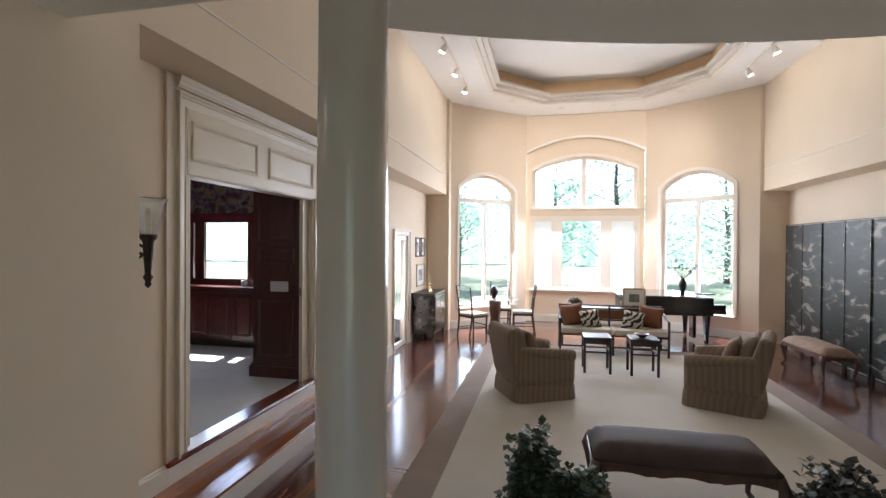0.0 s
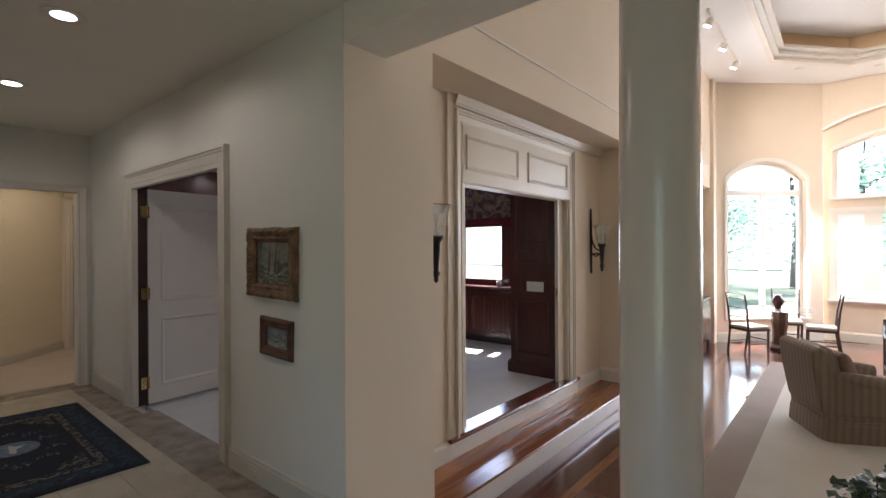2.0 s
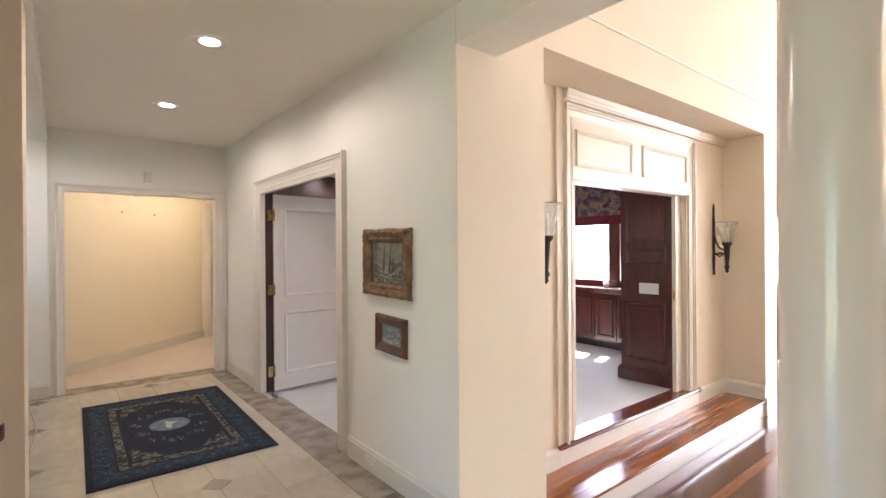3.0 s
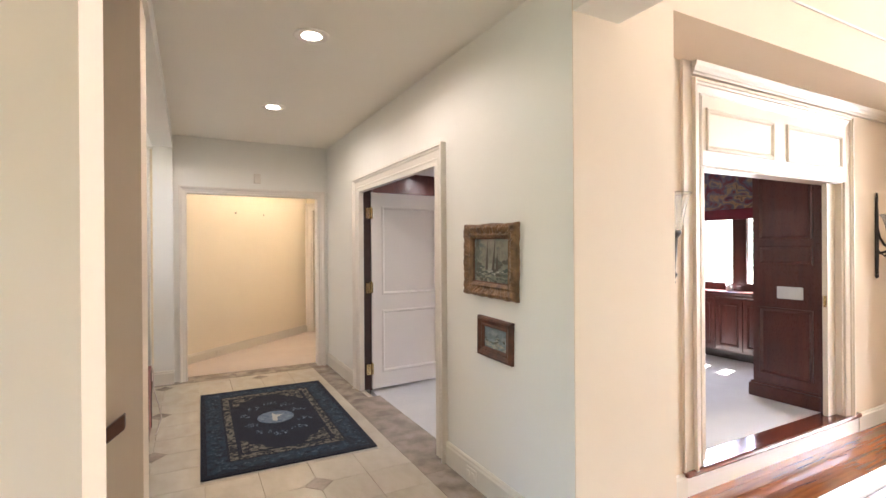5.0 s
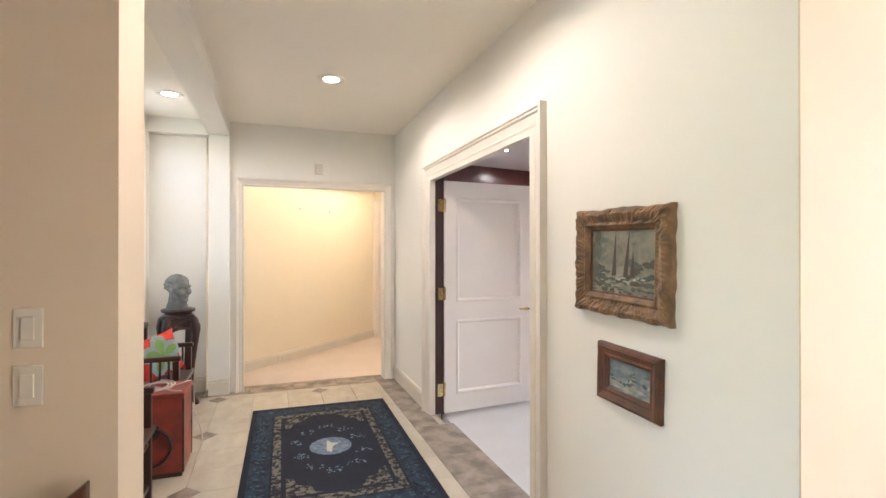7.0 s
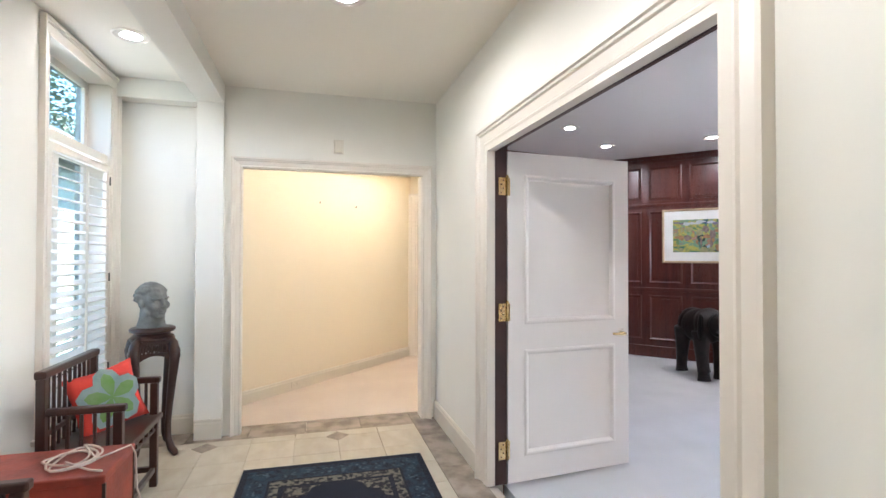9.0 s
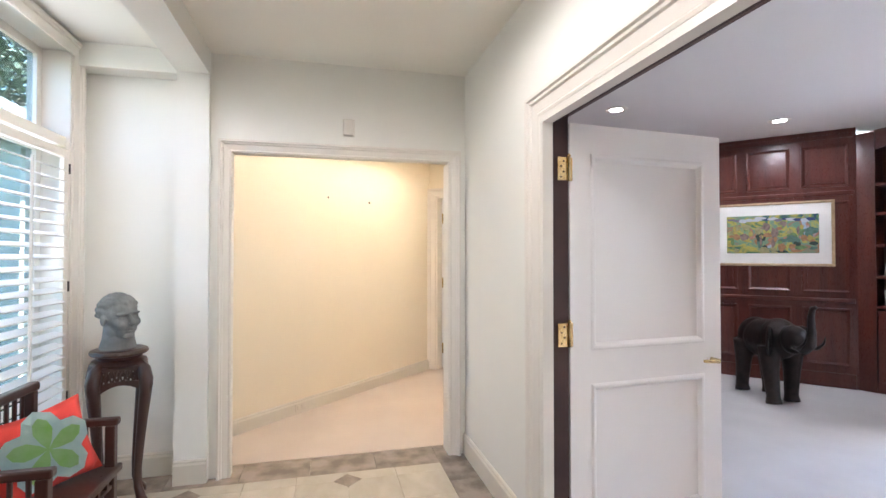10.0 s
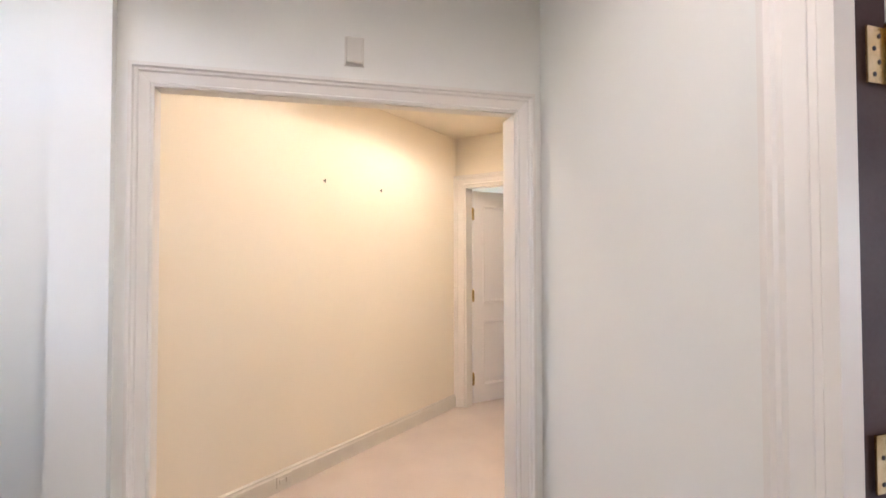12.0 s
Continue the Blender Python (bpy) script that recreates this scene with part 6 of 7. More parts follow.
# ---- striped armchairs ----
STRIPE = bpy.data.materials.new("taupe_striped_upholstery")
STRIPE.use_nodes = True
nt = STRIPE.node_tree
b = nt.nodes["Principled BSDF"]
tc, wv, rp, ns, bp = (nt.nodes.new(k) for k in ("ShaderNodeTexCoord", "ShaderNodeTexWave", "ShaderNodeValToRGB", "ShaderNodeTexNoise", "ShaderNodeBump"))
mp = nt.nodes.new("ShaderNodeMapping")
mp.inputs["Rotation"].default_value = (0, 0, radians(45))
wv.inputs["Scale"].default_value, wv.inputs["Distortion"].default_value = 6.5, 0.4
ns.inputs["Scale"].default_value = 300
rp.color_ramp.elements[0].color, rp.color_ramp.elements[1].color = (0.20, 0.142, 0.095, 1), (0.24, 0.175, 0.12, 1)
rp.color_ramp.elements[0].position, rp.color_ramp.elements[1].position = 0.35, 0.65
nt.links.new(tc.outputs["Object"], mp.inputs["Vector"])
nt.links.new(mp.outputs["Vector"], wv.inputs["Vector"])
nt.links.new(wv.outputs["Fac"], rp.inputs["Fac"])
nt.links.new(rp.outputs["Color"], b.inputs["Base Color"])
nt.links.new(ns.outputs["Fac"], bp.inputs["Height"])
bp.inputs["Strength"].default_value = 0.2
nt.links.new(bp.outputs["Normal"], b.inputs["Normal"])
b.inputs["Roughness"].default_value = 0.9
PILLOW = material("taupe_pillow_velvet", (0.27, 0.18, 0.12), 0.85, second=(0.20, 0.13, 0.085), scale=10, fine=300, bump=0.2)


def armchair(m, label):
    """Skirted club chair, front towards +x, origin on the floor at its middle."""
    c = thing("club_chair", m, label, "armchair", "striped club chairs")
    bm = bmesh.new()
    n = 60
    loop = []
    for i in range(n):
        t_ = 2 * math.pi * i / n
        ct, st_ = math.cos(t_), math.sin(t_)
        sq = (abs(ct) ** 8 + abs(st_) ** 8) ** (-1 / 8)
        loop.append((0.40 * ct * sq, 0.385 * st_ * sq, 0.006 * math.sin(t_ * 26)))
    rows = []
    for z, g in ((0.0, 1.045), (0.16, 1.015), (0.165, 1.0), (0.20, 0.995)):
        rows.append([bm.verts.new((x * g * (1 + (w_ if z < 0.1 else 0)), y * g * (1 + (w_ if z < 0.1 else 0)), z)) for x, y, w_ in loop])
    for a_, b_ in zip(rows, rows[1:]):
        for i in range(n):
            bm.faces.new((a_[i], a_[(i + 1) % n], b_[(i + 1) % n], b_[i]))
    bm.faces.new(rows[0][::-1])
    bm.faces.new(rows[-1])
    part("skirt", bm, STRIPE, c, "pleated skirt")
    part("base", box(-0.38, -0.37, 0.19, 0.38, 0.37, 0.30), STRIPE, c, bevel=0.03)
    part("seat_cushion", box(-0.26, -0.255, 0.29, 0.40, 0.255, 0.45), STRIPE, c, bevel=0.05)
    for s in (-1, 1):
        y0, y1 = (0.25, 0.385) if s > 0 else (-0.385, -0.25)
        part("arm", prism([(-0.36, 0.22), (0.38, 0.22), (0.385, 0.50), (0.37, 0.545), (0.25, 0.565), (-0.10, 0.60), (-0.36, 0.66)], y0, y1), STRIPE, c, bevel=0.045)
        part("arm_roll", tube([(-0.33, s * 0.325, 0.60), (-0.05, s * 0.33, 0.565), (0.25, s * 0.335, 0.535), (0.37, s * 0.335, 0.52)], [0.06, 0.07, 0.075, 0.07], 12), STRIPE, c, smooth=True)
    back = prism([(-0.20, 0.28), (-0.40, 0.24), (-0.47, 0.60), (-0.50, 0.84), (-0.44, 0.885), (-0.36, 0.86), (-0.25, 0.50)], -0.36, 0.36)
    part("backrest", back, STRIPE, c, bevel=0.05)
    part("back_cushion", cushion_mesh(0.50, 0.46, 0.22), STRIPE, c, smooth=True, m=pose(-0.27, 0, 0.65, 0, -14, 0) @ pose(0, 0, 0, 0, 0, 90))
    return c


armchair(pose(0.56, 6.36, C0, 0, 0, 27), "taupe striped skirted club chair on the cream carpet")
armchair(pose(2.80, 6.44, C0, 0, 0, 155), "taupe striped skirted club chair facing the tables")
for x, y, r in ((0.50, 6.36, 27), (2.86, 6.46, 155)):
    p = thing("throw_pillow", pose(x, y, C0 + 0.60, 0, 0, r) @ pose(-0.02, 0, 0.02, 0, -20, 0), "plump brown velvet pillow on the striped chair", "pillow")
    part("cover", cushion_mesh(0.42, 0.38, 0.15, seed=3), PILLOW, p, smooth=True, m=pose(0, 0, 0, 0, 0, 90))

# ---- long upholstered bench with carved frame ----
LEATHER = material("brown_leather", (0.045, 0.024, 0.018), 0.72, second=(0.07, 0.042, 0.032), scale=5, fine=200, bump=0.1)
WALNUT = material("dark_carved_walnut", (0.05, 0.022, 0.014), 0.35, second=(0.09, 0.04, 0.024), scale=10, fine=80, bump=0.05, coat=0.2)


def bench(m, L_, W_, H_, label, top_mat, name="upholstered_bench"):
    c = thing(name, m, label, "bench")
    bm = bmesh.new()
    n = 22
    rows = []
    for i in range(n + 1):
        u = -1 + 2 * i / n
        row = []
        for j in range(9):
            v = -1 + 2 * j / 8
            e = max(0, (1 - u ** 10) * (1 - v ** 4)) ** 0.5
            row.append(bm.verts.new((u * L_ / 2, v * W_ / 2, H_ - 0.09 + 0.09 * e)))
        rows.append(row)
    for a_, b_ in zip(rows, rows[1:]):
        for j in range(8):
            bm.faces.new((a_[j], b_[j], b_[j + 1], a_[j + 1]))
    lo = box(-L_ / 2, -W_ / 2, H_ - 0.13, L_ / 2, W_ / 2, H_ - 0.09)
    me = bpy.data.meshes.new("tmp")
    lo.to_mesh(me)
    lo.free()
    bm.from_mesh(me)
    part("seat", bm, top_mat, c, smooth=True)
    edge = [(-L_ / 2 + L_ * i / 24, H_ - 0.20 + 0.035 * abs(math.sin(3 * math.pi * i / 24)) + (0.02 if i % 8 == 0 else 0)) for i in range(25)]
    for s in (-1, 1):
        y0, y1 = s * W_ / 2 - 0.012, s * W_ / 2 + 0.012
        part("carved_rail", prism([(-L_ / 2, H_ - 0.12), *edge, (L_ / 2, H_ - 0.12)], y0, y1), WALNUT, c)
        side = [(-W_ / 2 + W_ * i / 12, H_ - 0.19 + 0.03 * abs(math.sin(math.pi * i / 12))) for i in range(13)]
        part("carved_rail", prism([(-W_ / 2, H_ - 0.12), *side, (W_ / 2, H_ - 0.12)], s * L_ / 2 - 0.012, s * L_ / 2 + 0.012, pose(0, 0, 0, 0, 0, 90)), WALNUT, c)
        for sx in (-1, 1):
            x0, y0 = sx * (L_ / 2 - 0.02), s * (W_ / 2 - 0.02)
            part("leg", tube([(x0, y0, H_ - 0.12), (x0 + sx * 0.025, y0 + s * 0.025, H_ - 0.20), (x0 + sx * 0.015, y0 + s * 0.015, H_ * 0.45), (x0 - sx * 0.01, y0 - s * 0.01, 0.06), (x0 + sx * 0.03, y0 + s * 0.03, 0.0)], [0.036, 0.040, 0.026, 0.018, 0.024], 10), WALNUT, c, smooth=True)
    return c


bench(pose(1.63, 3.86, C0), 1.17, 0.52, 0.50, "dark carved bench with brown leather seat on cream carpet", LEATHER)
bench(pose(4.68, 8.35, LIVING, 0, 0, 90), 1.15, 0.42, 0.48, "carved walnut bench with pale taupe seat before the screen", PILLOW)

# ---- pair of small square tables ----
def stool_table(m):
    c = thing("side_table", m, "small square dark bamboo table on the cream carpet", "table", "pair of small tables")
    part("tabletop", box(-0.20, -0.20, 0.50, 0.20, 0.20, 0.53), BLACK_WOOD, c, bevel=0.006)
    part("table_inlay", box(-0.165, -0.165, 0.53, 0.165, 0.165, 0.533), material("grey_slate_inlay", (0.06, 0.05, 0.045), 0.5, scale=14, bump=0.05), c)
    for sx in (-1, 1):
        part("stretcher", box(-0.165, sx * 0.18 - 0.009, 0.30, 0.165, sx * 0.18 + 0.009, 0.325), BLACK_WOOD, c)
        part("stretcher", box(sx * 0.18 - 0.009, -0.165, 0.30, sx * 0.18 + 0.009, 0.165, 0.325), BLACK_WOOD, c)
        part("apron", box(-0.18, sx * 0.18 - 0.008, 0.43, 0.18, sx * 0.18 + 0.008, 0.50), BLACK_WOOD, c)
        part("apron", box(sx * 0.18 - 0.008, -0.172, 0.43, sx * 0.18 + 0.008, 0.172, 0.50), BLACK_WOOD, c)
        for sy in (-1, 1):
            part("leg", box(sx * 0.18 - 0.018, sy * 0.18 - 0.018, 0, sx * 0.18 + 0.018, sy * 0.18 + 0.018, 0.50), BLACK_WOOD, c, bevel=0.006)
    return c


tb = stool_table(pose(1.45, 7.66, C0))
copy_thing(tb, pose(2.10, 7.64, C0))
bowl = thing("bowl", pose(2.08, 7.60, C0 + 0.533), "small dark red bowl on the low table", "bowl")
part("body", lathe([(0.04, 0.0), (0.045, 0.01), (0.10, 0.05), (0.105, 0.06), (0.095, 0.055), (0.03, 0.02)], 24), ROSEWOOD, bowl, smooth=True)

# ---- open-frame settee with cushions ----
CREAM_FABRIC = material("cream_seat_fabric", (0.52, 0.46, 0.37), 0.9, scale=8, fine=300, bump=0.2)
RUST = material("rust_brown_pillow_cloth", (0.21, 0.085, 0.038), 0.85, second=(0.15, 0.055, 0.025), scale=9, fine=300, bump=0.2)
ZEBRA = bpy.data.materials.new("zebra_print_cloth")
ZEBRA.use_nodes = True
nt = ZEBRA.node_tree
b = nt.nodes["Principled BSDF"]
tc, wv, rp = (nt.nodes.new(k) for k in ("ShaderNodeTexCoord", "ShaderNodeTexWave", "ShaderNodeValToRGB"))
wv.inputs["Scale"].default_value, wv.inputs["Distortion"].default_value, wv.inputs["Detail Scale"].default_value = 5.5, 7.0, 1.2
wv.bands_direction = "DIAGONAL"
rp.color_ramp.elements[0].color, rp.color_ramp.elements[1].color = (0.02, 0.016, 0.014, 1), (0.62, 0.56, 0.46, 1)
rp.color_ramp.elements[0].position, rp.color_ramp.elements[1].position = 0.46, 0.54
nt.links.new(tc.outputs["Object"], wv.inputs["Vector"])
nt.links.new(wv.outputs["Fac"], rp.inputs["Fac"])
nt.links.new(rp.outputs["Color"], b.inputs["Base Color"])
b.inputs["Roughness"].default_value = 0.9
SET = pose(1.83, 9.02, C0, 0, 0, 180)
so = thing("settee", SET, "dark open-frame wooden settee with cream seat cushions", "settee")
for sx in (-1, 0, 1):
    part("leg", box(sx * 0.88 - 0.018, 0.26, 0, sx * 0.88 + 0.018, 0.30, 0.36 if sx == 0 else 0.60), BLACK_WOOD, so, bevel=0.005)
    part("leg", box(sx * 0.88 - 0.018, -0.32, 0, sx * 0.88 + 0.018, -0.28, 0.80), BLACK_WOOD, so, bevel=0.005)
    part("cross_stretcher", tube([(sx * 0.88, 0.28, 0.14), (sx * 0.88, -0.30, 0.14)], 0.011, 6), BLACK_WOOD, so)
for z, y in ((0.14, 0.28), (0.33, 0.28), (0.33, -0.30), (0.78, -0.30), (0.52, -0.30)):
    part("rail", tube([(-0.88, y, z), (0.88, y, z)], 0.016, 8), BLACK_WOOD, so)
for sx in (-1, 1):
    part("arm_rail", tube([(sx * 0.88, -0.30, 0.72), (sx * 0.90, 0.0, 0.62), (sx * 0.88, 0.29, 0.60)], 0.018, 8), BLACK_WOOD, so)
    part("seat_cushion", box(sx * 0.44 - 0.43, -0.27, 0.34, sx * 0.44 + 0.43, 0.29, 0.44), CREAM_FABRIC, so, bevel=0.035)
part("back_cane", box(-0.86, -0.305, 0.54, 0.86, -0.295, 0.70), RUST, so)
for x, mat, label, w_ in ((-0.66, RUST, "rust brown pillow on the settee", 0.42), (0.66, RUST, "rust brown pillow on the settee", 0.42), (-0.36, ZEBRA, "zebra print pillow on the settee", 0.36), (0.36, ZEBRA, "zebra print pillow on the settee", 0.36)):
    p = thing("throw_pillow", SET @ pose(x, -0.12 if mat is RUST else 0.0, 0.62 if mat is RUST else 0.57, 16, 8 if x > 0 else -8, 12 if x > 0 else -12), label, "pillow", "settee pillows")
    part("cover", cushion_mesh(w_, w_ * 0.95, 0.15, seed=int(x * 10)), mat, p, smooth=True)

# console behind the settee, photograph and low plant
con = thing("console_table", pose(1.83, 9.62, LIVING), "narrow dark console table behind the settee", "table")
part("tabletop", box(-0.85, -0.16, 0.70, 0.85, 0.16, 0.73), BLACK_WOOD, con, bevel=0.006)
for sx in (-1, 1):
    for sy in (-1, 1):
        part("leg", box(sx * 0.82 - 0.02, sy * 0.13 - 0.02, 0, sx * 0.82 + 0.02, sy * 0.13 + 0.02, 0.70), BLACK_WOOD, con)
ph = thing("photo_frame", pose(2.30, 9.60, LIVING + 0.73, 0, 0, 168), "gilt framed photograph with white mat on the console", "photo frame")
part("picture_frame", frame_sweep([(0, 0), (0, 0.02), (0.03, 0.024), (0.03, 0)], -0.17, 0.17, 0.03, 0.34, True), SILVER_GILT, ph, m=pose(0, 0, 0, -10, 0, 180))
part("mat_board", box(-0.17, -0.008, 0.03, 0.17, 0, 0.34), MAT_BOARD, ph, m=pose(0, 0, 0, -10, 0, 180))
part("photograph", box(-0.09, -0.012, 0.11, 0.09, -0.008, 0.26), SHIPS, ph, m=pose(0, 0, 0, -10, 0, 180))
part("strut", box(-0.02, 0.0, 0, 0.02, 0.01, 0.30), BLACK_WOOD, ph, m=pose(0, -0.06, 0, 14, 0, 0))


# ---- leafy plants ----
LEAVES = [material("ivy_leaf", (0.038, 0.068, 0.03), 0.5, second=(0.07, 0.11, 0.045), scale=30, fine=60, bump=0.1, piece=0.2), material("dusky_leaf", (0.045, 0.05, 0.035), 0.5, second=(0.08, 0.085, 0.06), scale=30, fine=60, bump=0.1, piece=0.2)]
TERRACOTTA = material("terracotta", (0.30, 0.13, 0.07), 0.8, second=(0.24, 0.10, 0.055), scale=8, bump=0.1)
SOIL = material("potting_soil", (0.03, 0.02, 0.014), 0.95, scale=30, bump=0.5)


def leaf_quad(bm, p, d, up, size):
    side = d.cross(up).normalized() * size * 0.42
    tip = p + d * size
    mid = p + d * size * 0.45 + up * size * 0.10
    v = [bm.verts.new(c) for c in (p, mid + side, tip, mid - side, mid - up * size * 0.04)]
    bm.faces.new((v[0], v[1], v[4]))
    bm.faces.new((v[1], v[2], v[4]))
    bm.faces.new((v[2], v[3], v[4]))
    bm.faces.new((v[3], v[0], v[4]))


def plant(m, radius, height, count, size, leaf, label, seed, name="potted_plant", pot=True):
    rng_ = random.Random(seed)
    c = thing(name, m, label, "plant")
    if pot:
        part("pot", lathe([(0.11, 0), (0.13, 0.03), (0.16, 0.22), (0.175, 0.24), (0.175, 0.27), (0.155, 0.27), (0.14, 0.2)], 28), TERRACOTTA, c, smooth=True)
        part("soil", lathe([(0.15, 0.235), (0.15, 0.25), (0.02, 0.255)], 20), SOIL, c)
    bm = bmesh.new()
    stems = bmesh.new()
    z0 = 0.25 if pot else 0.02
    for k in range(count):
        a_ = rng_.uniform(0, 2 * math.pi)
        reach = radius * rng_.uniform(0.2, 1.0) ** 0.7
        rise = height * rng_.uniform(0.25, 1.0) * (1 - 0.5 * reach / radius)
        droop = rng_.uniform(0.0, 0.30) * reach / radius
        pts = []
        for s in range(6):
            f = s / 5
            pts.append(Vector((reach * f * math.cos(a_ + 0.4 * f), reach * f * math.sin(a_ + 0.4 * f), z0 + rise * math.sin(f * math.pi * 0.62) - droop * f * f)))
        tube(pts, [0.004, 0.004, 0.003, 0.003, 0.002, 0.001], 5, stems)
        for s in range(1, 6):
            for r in range(5):
                d = Vector((rng_.uniform(-1, 1), rng_.uniform(-1, 1), rng_.uniform(-0.5, 0.7))).normalized()
                up = Vector((rng_.uniform(-0.4, 0.4), rng_.uniform(-0.4, 0.4), 1)).normalized()
                leaf_quad(bm, pts[s] + d * 0.01, d, up, size * rng_.uniform(0.6, 1.2))
    part("stems", stems, SOIL, c)
    f = part("foliage", bm, leaf, c)
    f["kind"] = "stuff"
    return c


plant(pose(0.66, 3.30, C0), 0.21, 0.60, 70, 0.06, LEAVES[0], "bushy green ivy in a terracotta pot on carpet", 3)
plant(pose(0.93, 3.36, C0), 0.24, 0.27, 34, 0.055, LEAVES[0], "low trailing ivy in a terracotta pot", 8)
plant(pose(2.53, 3.52, C0), 0.33, 0.42, 60, 0.06, LEAVES[1], "dusky leafed plant in a terracotta pot on carpet", 5)
plant(pose(1.25, 9.62, LIVING + 0.73) @ Matrix.Diagonal((0.5, 0.5, 0.35, 1)), 0.30, 0.35, 24, 0.08, LEAVES[0], "small leafy plant in a pot on the console", 9)

# ---- dining corner ----
FRUITWOOD = material("ladderback_fruitwood", (0.045, 0.02, 0.013), 0.4, scale=8, second=(0.08, 0.036, 0.022), fine=70, bump=0.03)


def ladder_chair(m):
    c = thing("dining_chair", m, "dark ladder-back dining chair with a cream seat", "chair", "chairs round the glass table")
    part("seat", box(-0.22, -0.20, 0.44, 0.22, 0.22, 0.49), CREAM_FABRIC, c, bevel=0.02)
    part("seat_frame", box(-0.225, -0.21, 0.40, 0.225, 0.225, 0.44), FRUITWOOD, c, bevel=0.006)
    for sx in (-1, 1):
        part("leg", tube([(sx * 0.20, 0.20, 0), (sx * 0.205, 0.20, 0.42)], [0.016, 0.02], 8), FRUITWOOD, c)
        part("leg", tube([(sx * 0.19, -0.25, 0), (sx * 0.20, -0.19, 0.42), (sx * 0.21, -0.22, 0.75), (sx * 0.215, -0.27, 1.04)], [0.017, 0.02, 0.017, 0.012], 8), FRUITWOOD, c)
        part("stretcher", tube([(sx * 0.20, 0.20, 0.18), (sx * 0.195, -0.22, 0.18)], 0.01, 6), FRUITWOOD, c)
    part("stretcher", tube([(-0.2, 0.20, 0.24), (0.2, 0.20, 0.24)], 0.01, 6), FRUITWOOD, c)
    for z, y in ((0.62, -0.205), (0.78, -0.225), (0.93, -0.25), (1.03, -0.268)):
        part("ladder_slat", tube([(-0.205, y, z), (-0.10, y - 0.02, z + 0.03), (0, y - 0.025, z + 0.015), (0.10, y - 0.02, z + 0.03), (0.205, y, z)], [0.012, 0.016, 0.013, 0.016, 0.012], 8, flat=0.5), FRUITWOOD, c)
    return c


dc = ladder_chair(pose(-0.78, 9.98, LIVING, 0, 0, -40))
copy_thing(dc, pose(-0.32, 11.15, LIVING, 0, 0, 190))
copy_thing(dc, pose(0.22, 10.55, LIVING, 0, 0, 95))
dt = thing("dining_table", pose(-0.38, 10.55, LIVING), "round glass dining table on a wooden pedestal", "table")
g = part("tabletop", lathe([(0.50, 0.725), (0.51, 0.731), (0.51, 0.737), (0.50, 0.742)], 48), SHADE_GLASS, dt, "round glass top")
part("pedestal", lathe([(0.17, 0), (0.17, 0.05), (0.12, 0.10), (0.10, 0.3), (0.13, 0.5), (0.13, 0.70), (0.16, 0.725)], 8), material("honey_oak_pedestal", (0.075, 0.034, 0.018), 0.4, scale=6, stretch=(3, 3, 0.5), bump=0.05), dt)
vs = thing("vase", pose(-0.40, 10.50, LIVING + 0.742), "dark red round-bellied vase on the glass table", "vase")
part("body", lathe([(0.05, 0), (0.055, 0.01), (0.045, 0.03), (0.095, 0.12), (0.10, 0.16), (0.06, 0.21), (0.045, 0.23), (0.06, 0.25)], 28), material("oxblood_glaze", (0.055, 0.01, 0.012), 0.12, scale=9, bump=0.01, coat=0.4), vs, smooth=True)

# ---- black lacquer cabinet, candlesticks, pictures and glazed door in the far niche ----
LACQ = painted("black_lacquer_inlay", [(0.012, 0.010, 0.010), (0.02, 0.014, 0.012), (0.03, 0.022, 0.018), (0.16, 0.12, 0.08)], 9, (1, 1, 1), 1.0, 0.22)
kb = thing("lacquer_cabinet", pose(-1.63, 9.66, LIVING), "black lacquer cabinet with pale inlaid figures", "cabinet")
part("body", box(-0.22, -0.48, 0.14, 0.22, 0.48, 0.90), LACQ, kb, bevel=0.006)
part("worktop", box(-0.24, -0.50, 0.90, 0.24, 0.50, 0.935), BLACK_WOOD, kb, bevel=0.006)
for sx in (-1, 1):
    for sy in (-1, 1):
        part("leg", box(sx * 0.19 - 0.025, sy * 0.45 - 0.025, 0, sx * 0.19 + 0.025, sy * 0.45 + 0.025, 0.14), BLACK_WOOD, kb)
for i in range(2):
    dr = part("cabinet_door", box(0.22, -0.44 + 0.445 * i, 0.20, 0.235, -0.005 + 0.445 * i, 0.85), LACQ, kb, bevel=0.004)
    part("latch", lathe([(0.03, 0), (0.03, 0.006), (0.01, 0.01)], 16), BRASS, dr, m=pose(0.235, -0.03 + 0.06 * i, 0.52, 0, 90, 0))
for y in (9.50, 9.62):
    cs = thing("candlestick", pose(-1.60, y, LIVING + 0.935), "slender brass candlestick with a white candle", "candlestick", "candlesticks on the cabinet")
    part("stick", lathe([(0.045, 0), (0.045, 0.01), (0.012, 0.03), (0.010, 0.12), (0.02, 0.14), (0.02, 0.16)], 16), BRASS, cs, smooth=True)
    part("candle", lathe([(0.011, 0.16), (0.010, 0.34), (0.002, 0.35)], 10), WAX, cs)
MONO = painted("grey_print", [(0.05, 0.05, 0.05), (0.3, 0.29, 0.27), (0.6, 0.58, 0.54)], 8, (1, 1, 1), 0.6)
